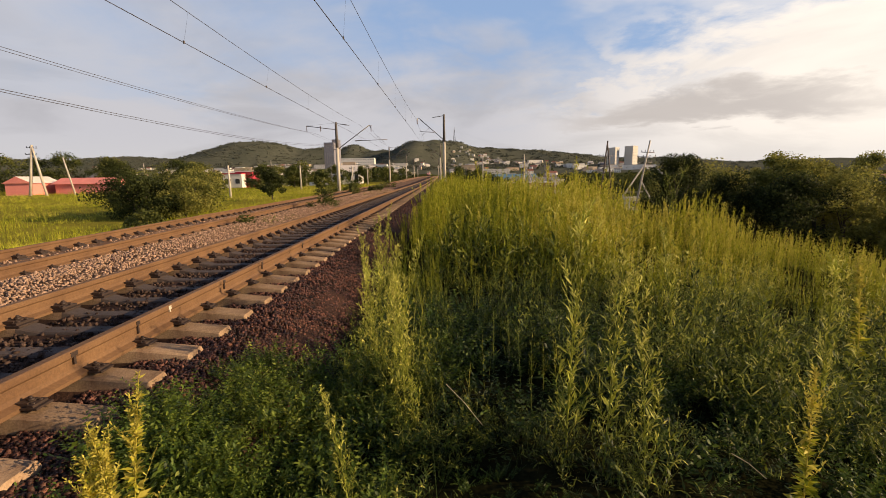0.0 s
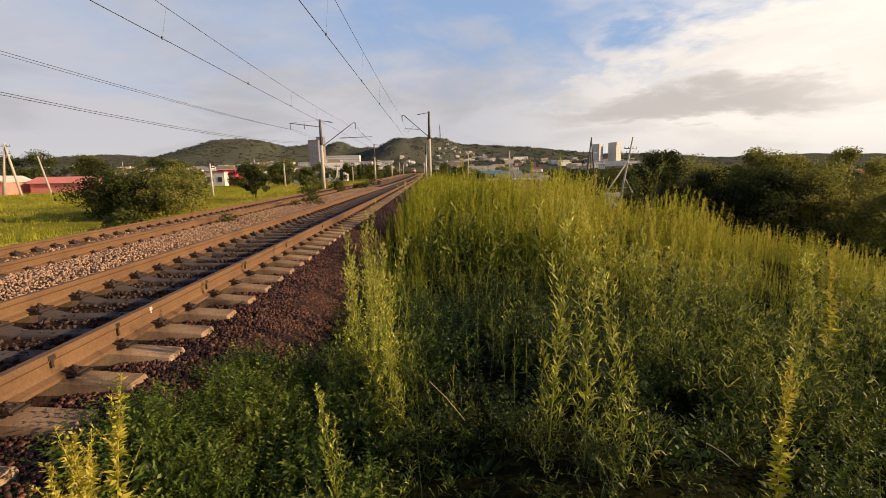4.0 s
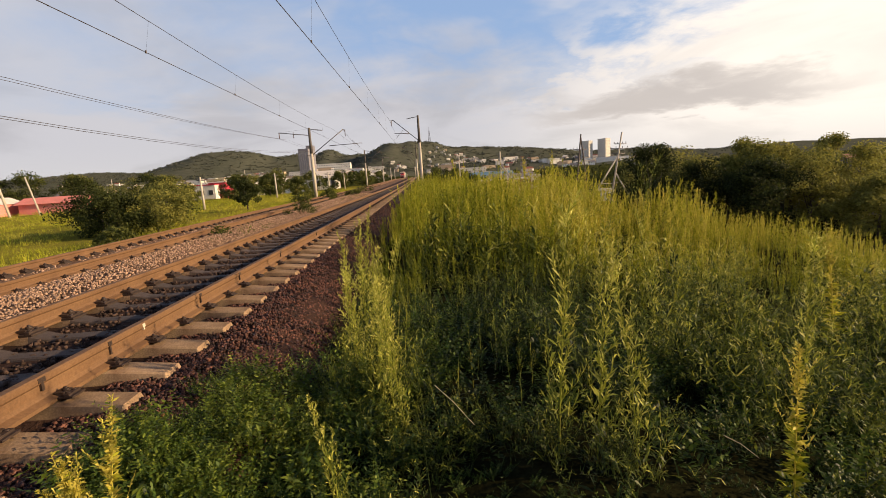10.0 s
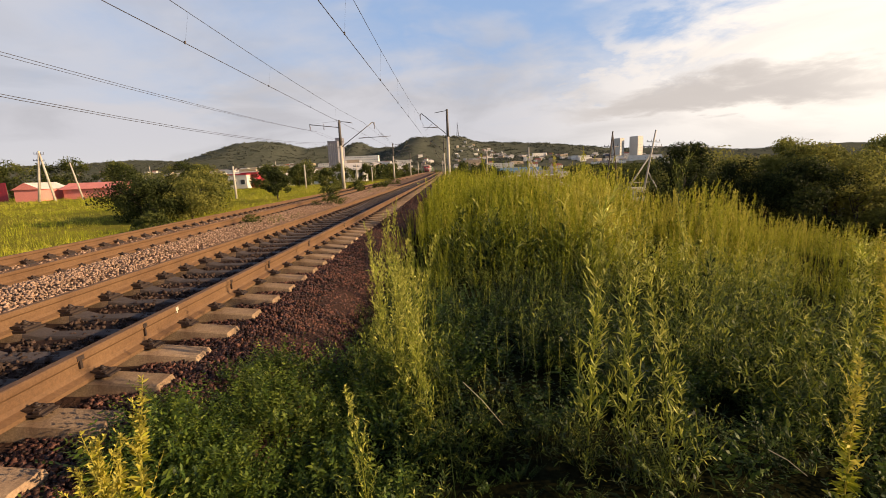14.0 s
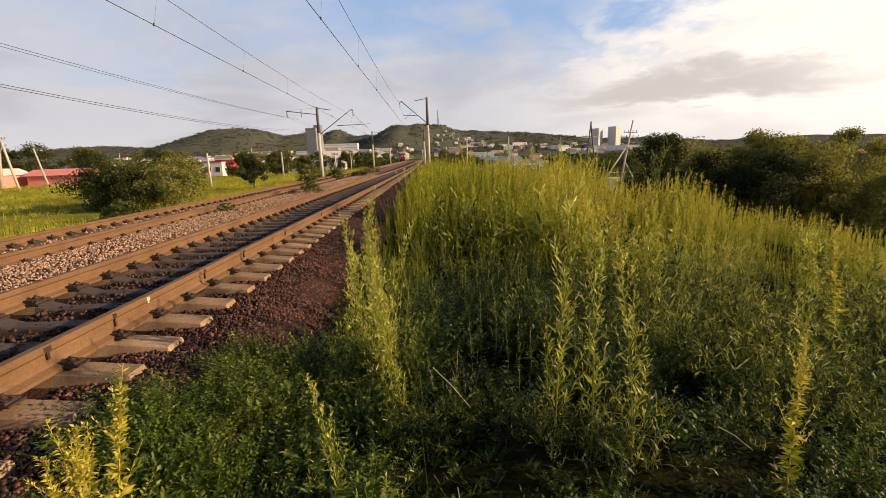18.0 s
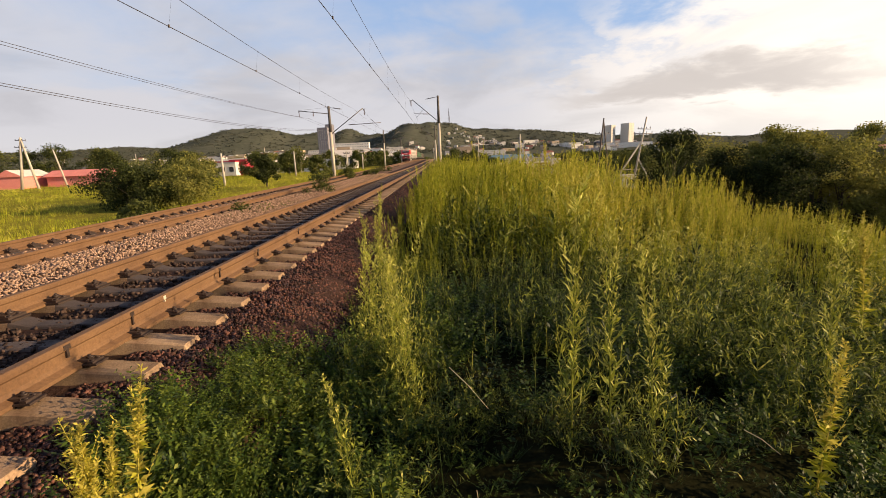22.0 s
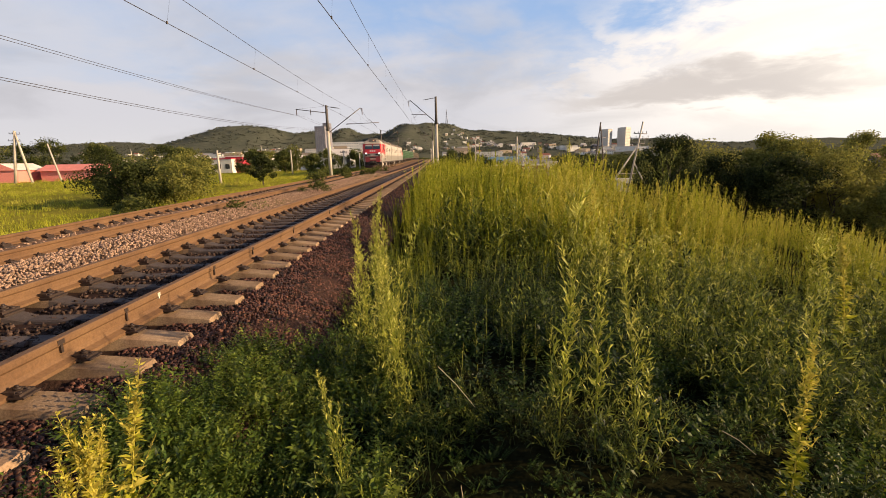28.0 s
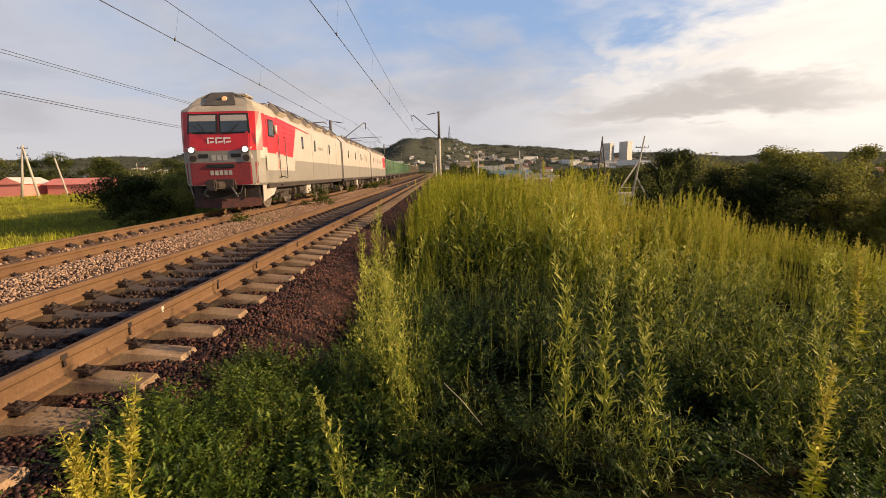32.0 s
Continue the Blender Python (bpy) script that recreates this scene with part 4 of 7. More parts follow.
def build_weeds():
    rs = np.random.RandomState(11)
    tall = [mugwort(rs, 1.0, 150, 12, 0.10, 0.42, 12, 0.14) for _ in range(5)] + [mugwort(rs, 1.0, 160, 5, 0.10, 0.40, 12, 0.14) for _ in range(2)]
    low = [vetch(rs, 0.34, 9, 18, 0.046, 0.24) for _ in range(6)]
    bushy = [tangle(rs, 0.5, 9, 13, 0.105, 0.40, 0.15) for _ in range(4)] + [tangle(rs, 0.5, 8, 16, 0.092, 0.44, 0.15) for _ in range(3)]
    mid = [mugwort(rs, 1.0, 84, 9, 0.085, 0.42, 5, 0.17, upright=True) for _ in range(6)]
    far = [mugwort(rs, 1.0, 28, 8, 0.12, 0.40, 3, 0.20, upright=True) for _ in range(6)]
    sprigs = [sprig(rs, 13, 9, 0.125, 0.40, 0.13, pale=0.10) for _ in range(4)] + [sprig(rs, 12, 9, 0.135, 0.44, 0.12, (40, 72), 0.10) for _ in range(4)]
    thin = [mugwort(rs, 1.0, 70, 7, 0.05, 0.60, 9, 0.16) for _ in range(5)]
    blades = [grass(rs, 0.55, 7, 0.42) for _ in range(4)]
    rows = {"tall": [], "low": [], "bushy": [], "thin": [], "mid": [], "far": [], "grass": [], "sprig": []}

    def put(kind, count, n_protos, xr, yr, scale, keep):
        done = tries = 0
        while done < count and tries < count * 30:
            tries += 1
            x, y = rs.uniform(*xr), rs.uniform(*yr)
            if x < weed_edge(y) or not in_sight(x, y) or math.hypot(x, y) < 0.75 or not keep(x, y):
                continue
            s = scale(x, y) * rs.uniform(0.72, 1.28)
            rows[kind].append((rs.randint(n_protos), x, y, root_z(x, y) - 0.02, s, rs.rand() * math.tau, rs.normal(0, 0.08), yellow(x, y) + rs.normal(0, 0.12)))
            done += 1

    def clumpy(x, y, f=1.1, level=0.0):
        """Weeds crowd in clumps with gaps between."""
        return patch(x, y, f, 21) + 0.5 * patch(x, y, 2.6, 17) > level + rs.normal(0, 0.10)

    def closed(x, y):
        return all(math.hypot((x - hx) / wx, (y - hy) / wy) > 1 + 0.3 * patch(x, y, 2.5, 9) for hx, hy, wx, wy in HOLLOWS)

    def bushy_height(x, y):
        return weed_height(x, y) / 0.5 * 0.92
    put("low", 470, 6, (-2.3, -0.3), (1.15, 3.9), lambda x, y: 0.62 + 0.40 * patch(x, y, 1.3, 5) + 0.14 * smooth(-1.6, -1.0, x), lambda x, y: closed(x, y) and clumpy(x, y, 1.9, -0.22))
    put("low", 110, 6, (-2.0, -1.0), (1.3, 2.6), lambda x, y: 0.68, lambda x, y: True)
    put("low", 60, 6, (-2.0, -1.3), (1.5, 3.4), lambda x, y: 0.5, lambda x, y: True)
    put("low", 330, 6, (-0.6, 4.5), (1.3, 5.5), lambda x, y: 0.8, lambda x, y: closed(x, y) and clumpy(x, y, 1.4, -0.1))
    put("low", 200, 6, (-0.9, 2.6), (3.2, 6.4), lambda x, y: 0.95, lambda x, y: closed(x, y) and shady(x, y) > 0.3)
    put("low", 60, 6, (-0.3, 2.4), (1.6, 3.6), lambda x, y: 0.3, lambda x, y: not closed(x, y))
    put("bushy", 130, 7, (-1.0, 6.5), (1.5, 3.2), lambda x, y: 0.75 * bushy_height(x, y), lambda x, y: closed(x, y) and clumpy(x, y, 1.4, 0.0) and rs.rand() < 0.25 + 0.75 * smooth(1.6, 2.8, y))
    put("bushy", 270, 7, (-1.1, 6.5), (2.6, 5.5), bushy_height, lambda x, y: closed(x, y) and clumpy(x, y, 1.2, 0.0))
    put("bushy", 330, 7, (-1.2, 9.5), (5.0, 9.0), bushy_height, lambda x, y: closed(x, y) and clumpy(x, y, 0.9, 0.03))
    put("bushy", 25, 7, (-1.0, -0.25), (3.2, 5.2), lambda x, y: 0.8, lambda x, y: True)
    put("sprig", 110, 8, (-0.2, 5.5), (1.9, 3.6), lambda x, y: 0.92 * weed_height(x, y), lambda x, y: closed(x, y) and rs.rand() < 0.3 + 0.7 * smooth(1.8, 2.8, y))
    put("sprig", 250, 8, (-0.9, 7.5), (3.3, 6.4), lambda x, y: 1.1 * weed_height(x, y), lambda x, y: closed(x, y) and clumpy(x, y, 1.3, -0.08))
    put("sprig", 40, 8, (-0.15, 1.4), (3.2, 5.4), lambda x, y: 0.52, lambda x, y: closed(x, y) and clumpy(x, y, 1.5, 0.0))
    put("mid", 260, 6, (-1.0, 10), (5.8, 9.0), weed_height, lambda x, y: clumpy(x, y, 0.9, -0.05) and rs.rand() > 0.8 * shady(x, y))
    put("tall", 60, 7, (-1.0, 8.5), (4.4, 8.5), lambda x, y: 0.1 + weed_height(x, y), lambda x, y: closed(x, y) and clumpy(x, y) and rs.rand() > 0.85 * shady(x, y))
    # leafy growth round the foot of the tall stalks
    for k, x, y, top in STALK_ROWS:
        if y < 5.5 and k != "gold":
            for _ in range(3):
                xa, ya = x + rs.normal(0, 0.10), y + rs.normal(0, 0.10)
                rows["bushy"].append((rs.randint(7), xa, ya, ground_z(xa, ya) - 0.02, rs.uniform(0.55, 0.95), rs.rand() * math.tau, 0, -0.05 + rs.normal(0, 0.08)))
    # unseen sprigs beside and behind the standpoint, added to shade the low vetch
    for _ in range(190):
        x, y = rs.uniform(1.5, 6.0), rs.uniform(-2.5, 1.5)
        z = ground_z(x, y) - 0.02
        top = min(0.34, 1.39 - 0.86 * max(y, 0) - 0.22) * rs.uniform(0.7, 1.0)
        if math.hypot(x, y) > 0.95 and top - z > 0.2:
            rows["sprig"].append((rs.randint(8), x, y, z, top - z, rs.rand() * math.tau, rs.normal(0, 0.08), -0.05 + rs.normal(0, 0.1)))
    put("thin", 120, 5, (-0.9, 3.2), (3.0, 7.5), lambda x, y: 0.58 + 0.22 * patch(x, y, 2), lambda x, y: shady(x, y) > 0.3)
    put("mid", 1500, 6, (-1.3, 13), (6.9, 14), weed_height, lambda x, y: clumpy(x, y, 0.8, 0.02) and rs.rand() > shady(x, y))
    put("mid", 60, 6, (-1.2, 9), (5.4, 7.4), weed_height, lambda x, y: closed(x, y) and clumpy(x, y, 0.8, 0.0) and rs.rand() > shady(x, y))
    put("far", 4800, 6, (-1.8, 14), (12, 62), weed_height, lambda x, y: y < (17 if x > 8 else 17 + (8 - x) * 7) and clumpy(x, y, 0.45, -0.16) and rs.rand() < 1.25 - y / 70)
    put("far", 900, 6, (6, 26), (10, 30), lambda x, y: 0.6, lambda x, y: y > 12)
    put("grass", 190, 4, (-1.7, 7), (1.8, 9), lambda x, y: 0.85 * weed_height(x, y) / 0.6, closed)
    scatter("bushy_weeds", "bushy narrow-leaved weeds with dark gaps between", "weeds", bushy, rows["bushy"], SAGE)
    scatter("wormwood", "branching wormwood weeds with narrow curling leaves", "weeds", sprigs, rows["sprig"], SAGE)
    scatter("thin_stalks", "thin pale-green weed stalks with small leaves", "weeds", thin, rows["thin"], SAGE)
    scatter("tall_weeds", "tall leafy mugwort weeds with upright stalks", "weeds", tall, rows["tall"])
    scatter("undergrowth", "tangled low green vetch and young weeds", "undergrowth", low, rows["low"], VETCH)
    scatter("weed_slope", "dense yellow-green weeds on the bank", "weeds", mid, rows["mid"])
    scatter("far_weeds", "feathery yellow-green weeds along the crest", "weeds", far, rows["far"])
    scatter("grass_blades", "thin grass blades among the weeds", "grass", blades, rows["grass"])

    # the field beyond the far track, and tufts on the gravel
    field = [grass(rs, 0.33, 12, 0.46, 0.22, 0.006) for _ in range(5)]
    out = []
    for _ in range(17000):
        y = 4 + 100 * rs.rand() ** 1.4
        x = far_axis(y) - 3.0 - 0.4 * patch(1, y, 0.4) - (95 + y) * rs.rand() ** 1.35
        if abs(x) > y * 1.2 + 4 or y < 5:
            continue
        sc = (0.60 + 0.5 * patch(x, y, 0.2, 3)) * (0.6 + 0.5 * smooth(0.3, 3, far_axis(y) - 3.0 - x)) * rs.uniform(0.7, 1.3) * (1 + y / 80)
        out.append((rs.randint(5), x, y, ground_z(x, y) - 0.02, sc, rs.rand() * math.tau, rs.normal(0, 0.08), 0.28 + 0.30 * patch(x, y, 0.12, 5) + 0.2 * patch(x, y, 0.5, 2) + rs.normal(0, 0.06)))
    scatter("field_grass", "sunlit yellow-green meadow grass", "grass", field, out)
    tufts = []
    for _ in range(300):
        y = rs.uniform(6, 60)
        mid_x = (far_axis(y) + near_axis(y)) / 2
        if patch(3, y, 0.16, 2) < 0.05:
            continue
        x = mid_x + rs.normal(0, 0.35)
        tufts.append((rs.randint(5), x, y, rise(y) - 0.08, rs.uniform(0.3, 0.65), rs.rand() * math.tau, 0, -0.15 + rs.normal(0, 0.06)))
    scatter("gravel_tufts", "green tufts growing between the tracks", "grass", field, tufts)


build_weeds()

STALKS = []


def build_stalks():
    rs = np.random.RandomState(23)
    kinds = {"full": [sprig(rs, 32, 22, 0.046, 0.76, 0.15, (50, 78), 0.14, 5, True, 0.06, 0.20) for _ in range(3)],
             "slim": [sprig(rs, 28, 18, 0.044, 0.74, 0.16, (52, 78), 0.16, 5, True, 0.08, 0.20) for _ in range(2)],
             "plume": [sprig(rs, 26, 20, 0.040, 0.46, 0.15, (42, 66), 0.06, 5, True, 0.10) for _ in range(2)],
             "gold": [mugwort(rs, 1.0, 320, 14, 0.085, 0.84, 18, 0.26, sides=5, apart=True) for _ in range(2)]}
    labels = {"full": "tall mugwort weed with upright leafy branches", "plume": "feathery branching weed rising above the crest", "slim": "slender green weed stalk with narrow leaves",
              "gold": "yellow-green weed stalk catching the sun"}
    leafage = {"full": SAGE, "slim": SAGE, "plume": SAGE, "gold": LEAF}
    meshes = {k: [(quads("stem", *st[:2], leafage[k], st[2]), quads("foliage", *fo[:2], leafage[k], fo[2])) for st, fo in ps] for k, ps in kinds.items()}
    for i, (k, x, y, top) in enumerate(STALK_ROWS):
        z = ground_z(x, y) - 0.03
        s = top - z
        ob = new("weed_stalk")
        ob.empty_display_size = 0.05
        for name, me in zip(("stem", "foliage"), meshes[k][i % len(meshes[k])]):
            o = new(name, me)
            o.parent, o.scale = ob, (s, s, s)
        ob.matrix_basis = pose(x, y, z, 0, 0, i * 77 % 360)
        tagged(ob, labels[k], "weed", "weeds beside the track")
        STALKS.append((ob, x, y, z, i))


build_stalks()


def build_dry_sticks():
    """Dead pale stalks caught in the weeds."""
    for a, b in (((0.02, 2.22, 0.31), (0.20, 2.05, 0.17)), ((1.35, 1.9, 0.10), (1.45, 1.80, 0.04)), ((0.12, 1.5, -0.02), (0.10, 1.52, 0.16))):
        bm = bmesh.new()
        m = (Vector(a) + Vector(b)) / 2 + Vector((0, 0, 0.012))
        tube(bm, a, m, 0.0024, 0.0022, 5)
        tube(bm, m, b, 0.0022, 0.0014, 5)
        tagged(part("dry_stalk", bm, M["straw"]), "pale dry broken stalk among the weeds", "dry stalk")


M["straw"] = mat("dry straw", (0.45, 0.36, 0.22), 0.8, var=0.2, scale=20, fine=120, bump=0.1)
build_dry_sticks()


# ---- trees and bushes ----
def tree(name, label, category, x, y, height, width, clump_count, leaf, per, tint, rs, group="", trunk=0.3, lean=0.0, material=TREE):
    """Trunk with limbs, and a crown of leaf clumps with an uneven outline."""
    z = ground_z(x, y) - 0.05
    ob = thing(name, label, category, pose(x, y, z), group)
    bm = bmesh.new()
    top = Vector((lean * height, 0, height * 0.62))
    tube(bm, (0, 0, 0), top * 0.5, 0.022 * height + 0.02, 0.016 * height + 0.01, 7)
    tube(bm, top * 0.5, top, 0.016 * height + 0.01, 0.006 * height, 6)
    clumps = []
    for i in range(clump_count):
        a, r = i * 2.399 + rs.rand(), (rs.rand() ** 0.6) * width * 0.5
        hz = height * (trunk + (0.97 - trunk) * rs.rand() ** 0.85)
        r *= 1.05 - 0.75 * smooth(0.55, 1.0, hz / height) - 0.30 * smooth(0.45, 0.1, hz / height)
        c = (math.cos(a) * r + lean * hz, math.sin(a) * r, hz, width * rs.uniform(0.09, 0.22))
        clumps.append(c)
        if i % 3 == 0:
            tube(bm, top * rs.uniform(0.25, 0.9), (c[0], c[1], c[2] - 0.1), 0.007 * height, 0.002 * height, 4)
    part("trunk", bm, BARK, ob, "grey-brown trunk with limbs")
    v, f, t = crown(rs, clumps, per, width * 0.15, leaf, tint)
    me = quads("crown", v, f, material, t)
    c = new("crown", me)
    c.parent = ob
    return ob


def build_near_trees():
    rs = np.random.RandomState(31)
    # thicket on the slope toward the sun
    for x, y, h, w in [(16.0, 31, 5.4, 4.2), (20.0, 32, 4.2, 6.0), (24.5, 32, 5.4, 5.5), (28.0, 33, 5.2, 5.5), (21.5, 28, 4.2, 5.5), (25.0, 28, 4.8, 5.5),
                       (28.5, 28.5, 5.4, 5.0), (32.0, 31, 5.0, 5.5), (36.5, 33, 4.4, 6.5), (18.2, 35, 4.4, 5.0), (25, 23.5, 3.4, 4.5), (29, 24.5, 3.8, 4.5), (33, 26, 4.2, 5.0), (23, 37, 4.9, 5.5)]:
        # left bushes tinted dark as shaded, the others bright as sunlit
        tree("bush", "dense leafy slope bush with light and shade in its tint", "bush", x, y, h, w, 34, 0.125, 330, 0.24 if x < 23 else 0.95, rs, "thicket on the slope", 0.03)
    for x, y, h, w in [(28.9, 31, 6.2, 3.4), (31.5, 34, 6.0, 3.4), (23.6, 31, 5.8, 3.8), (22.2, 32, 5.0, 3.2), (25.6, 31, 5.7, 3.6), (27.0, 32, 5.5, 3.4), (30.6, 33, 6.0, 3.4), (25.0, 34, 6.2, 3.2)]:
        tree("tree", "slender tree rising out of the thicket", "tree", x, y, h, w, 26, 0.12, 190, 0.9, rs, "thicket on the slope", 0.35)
    # the sunlit look of these two comes from a high tint
    tree("bush", "green bush tinted bright as sunlit behind the dark thicket", "bush", 20.5, 39, 5.4, 7.5, 30, 0.16, 190, 0.95, rs, "thicket on the slope", 0.03)
    tree("bush", "green bush tinted bright as sunlit behind the dark thicket", "bush", 23.5, 42, 5.6, 7.0, 30, 0.16, 190, 0.95, rs, "thicket on the slope", 0.03)
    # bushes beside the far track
    # painted light: low tints for shaded bushes, high ones for lit bushes
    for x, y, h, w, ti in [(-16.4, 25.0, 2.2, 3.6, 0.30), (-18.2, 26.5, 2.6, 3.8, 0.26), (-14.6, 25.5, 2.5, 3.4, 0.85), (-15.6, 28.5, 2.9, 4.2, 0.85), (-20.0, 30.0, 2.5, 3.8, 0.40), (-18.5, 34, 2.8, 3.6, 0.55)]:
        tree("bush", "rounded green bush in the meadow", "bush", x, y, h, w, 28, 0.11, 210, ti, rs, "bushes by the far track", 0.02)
    tree("sapling", "dark young tree beside the meadow", "tree", -16.8, 44.5, 2.9, 2.6, 26, 0.15, 150, 0.30, rs, "", 0.18)
    for x, y, h, w in [(-8.0, 40, 1.3, 1.9), (-8.4, 43.5, 0.9, 1.6), (-13.4, 20.0, 0.9, 1.6), (-6.9, 47, 1.0, 1.6), (-7.6, 62, 1.2, 2.4), (-12.6, 50, 1.2, 2.2), (-13.5, 57, 1.3, 2.6), (-14.5, 70, 1.8, 3.4)]:
        tree("shrub", "low green shrub at the edge of the gravel", "shrub", x, y, h, w, 16, 0.11, 80, 0.55, rs, "shrubs along the rails", 0.02)
    tree("shrub", "low grey-green shrub on the gravel", "shrub", -6.5, 14.8, 0.58, 1.9, 18, 0.06, 60, 0.5, rs, "shrubs along the rails", 0.02)
    tree("shrub", "bushy grey-green shrub between the tracks", "shrub", -5.85, 22.5, 1.35, 1.6, 22, 0.07, 90, 0.5, rs, "shrubs along the rails", 0.02)
    tree("shrub", "small green shrub between the tracks", "shrub", -6.6, 27.5, 0.55, 1.1, 12, 0.07, 60, 0.5, rs, "shrubs along the rails", 0.02)


build_near_trees()
build_stones()

# ---- overhead line ----
M["stained"] = mat("sooty concrete", (0.12, 0.105, 0.095), 0.85, var=0.25, scale=1.5, fine=25)


def insulator(bm, a, b, mi=0):
    a, b = Vector(a), Vector(b)
    n = max(3, int((b - a).length / 0.11))
    for i in range(n):
        p, q = a.lerp(b, i / n), a.lerp(b, (i + 0.55) / n)
        tube(bm, p, q, 0.075, 0.035, 7, mi)
    tube(bm, a, b, 0.022, sides=5, mi=mi)


def catenary_pole(name, x, y, height, side, label, left_arm):
    """A concrete pole with a bracket toward its track (side: -1 left, 1 right)."""
    z = ground_z(x, y) - 0.3
    ob = thing(name, label, "catenary pole", pose(x, y, z), "poles of the overhead line")
    h = height - z
    joint = h * 0.66
    bm = bmesh.new()
    tube(bm, (0, 0, 0), (0, 0, joint), 0.20, 0.165, 12)
    part("pole_shaft", bm, M["concrete"], ob, "pale concrete lower shaft")
    bm = bmesh.new()
    tube(bm, (0, 0, joint), (0, 0, h), 0.165, 0.13, 12)
    part("pole_top", bm, M["stained"], ob, "dark stained upper shaft")
    reach = 3.05 if side < 0 else 3.75
    bm = bmesh.new()
    low, tip = h - 3.0, h - 0.35
    tube(bm, (0, 0, low), (side * reach, 0, tip), 0.045, sides=8)
    tube(bm, (side * reach, 0, tip), (side * (reach + 0.18), 0, tip - 0.25), 0.03, sides=6)
    part("bracket", bm, M["steel"], ob)
    bm = bmesh.new()
    insulator(bm, (side * (reach + 0.16), 0, tip - 0.05), (side * (reach + 0.16), 0, tip - 0.75))
    part("insulator", bm, M["porcelain"], ob)
    bm = bmesh.new()
    a0, a1 = (1.2, 2.9) if side < 0 else (2.1, 5.7)
    tube(bm, (side * a0, 0, h - 2.05), (side * a1, 0, h - 1.95), 0.032, sides=6)
    tube(bm, (side * (a1 - 1.1), 0, h - 1.55), (side * (a1 - 0.25), 0, h - 2.4), 0.02, sides=5)
    if side > 0:
        tube(bm, (side * reach, 0, tip - 0.1), (side * (a1 - 0.9), 0, h - 1.97), 0.012, sides=4)
    part("register_arm", bm, M["steel"], ob)
    bm = bmesh.new()
    insulator(bm, (side * a0, 0, h - 2.05), (side * (a0 + 0.7), 0, h - 2.01))
    part("insulator", bm, M["porcelain"], ob)
    bm = bmesh.new()
    s2 = side if side > 0 else -1
    tube(bm, (0, 0, h - 0.12), (s2 * 1.45, 0, h - 0.35), 0.03, sides=6)
    insulator(bm, (s2 * 0.55, 0, h - 0.2), (s2 * 1.3, 0, h - 0.33))
    part("top_arm", bm, M["steel"], ob)
    if left_arm:
        bm = bmesh.new()
        tube(bm, (0, 0, h - 0.8), (-3.35, 0, h - 0.35), 0.04, sides=6)
        tube(bm, (0, 0, h - 0.08), (-3.3, 0, h - 0.33), 0.010, sides=4)
        part("feeder_arm", bm, M["steel"], ob)
        bm = bmesh.new()
        tube(bm, (-0.05, 0, h - 2.95), (-0.5, 0, h - 2.95), 0.03, sides=5)
        part("lower_arm", bm, M["steel"], ob)
        for dx in (-3.3, -1.75):
            bm = bmesh.new()
            insulator(bm, (dx, 0, h - 0.4), (dx, 0, h - 1.0))
            part("insulator", bm, M["porcelain"], ob)
    return ob


LEFT_POLES = [(-11.9, 52.0, 7.45), (-12.7, 109, 8.3), (-12.4, 155, 8.7), (-13.2, 208, 9.2), (-14.5, 262, 9.4), (-11.9, -8, 8.0)]
RIGHT_POLES = [(0.2, 56.0, 8.62), (-0.62, 112, 9.0), (-0.8, 166, 9.4), (-2.2, 222, 9.6), (0.3, -6, 8.6)]
for px_, py_, top_ in LEFT_POLES:
    catenary_pole("catenary_pole", px_, py_, top_, 1, "concrete overhead-line pole with bracket and feeder arm", py_ < 60)
for px_, py_, top_ in RIGHT_POLES:
    catenary_pole("catenary_pole", px_, py_, top_, -1, "concrete overhead-line pole with slanted bracket", False)


def wire(name, label, points, radius=0.011):
    bm = bmesh.new()
    for a, b in zip(points, points[1:]):
        tube(bm, a, b, radius, sides=4, cap=False)
    return part(name, bm, M["wire"])


def span(xa, ya, za, xb, yb, zb, sag, n=14):
    return [(xa + (xb - xa) * i / n, ya + (yb - ya) * i / n, za + (zb - za) * i / n - sag * 4 * (i / n) * (1 - i / n)) for i in range(n + 1)]


def line_of(name, label, category, stops, sag, radius, droppers=None):
    """An overhead wire through its supports, with hangers where it carries the contact wire."""
    ob = thing(name, label, category, None, "overhead wires")
    pts = []
    for a, b in zip(stops, stops[1:]):
        pts += span(*a, *b, sag)[:-1]
    pts.append(stops[-1])
    w = wire("strand", "", pts, radius)
    w.parent = ob
    if droppers:
        for (xa, ya, za), (xb, yb, zb) in zip(stops, stops[1:]):
            for i in range(1, 8):
                s = i / 8
                y = ya + (yb - ya) * s
                top = (xa + (xb - xa) * s, y, za + (zb - za) * s - sag * 4 * s * (1 - s))
                bm = bmesh.new()
                low = droppers(y)
                tube(bm, top, low, 0.0025, sides=3, cap=False)
                tube(bm, Vector(low) + Vector((0, 0, 0.06)), Vector(low) - Vector((0, 0, 0.03)), 0.03, sides=5)
                part("hanger", bm, M["wire"], ob)
    return ob


ZIG = [(-66, 0.25), (-6, -0.25), (54, 0.2), (110, -0.2), (160, 0.15), (215, 0), (265, 0), (330, 0)]


def zig(y):
    for (a, p), (b, q) in zip(ZIG, ZIG[1:]):
        if a <= y <= b:
            return p + (q - p) * (y - a) / (b - a)
    return 0


def contact_near(y):
    return (near_axis(y) + zig(y) + 0.32, y, 5.95 + rise(y))


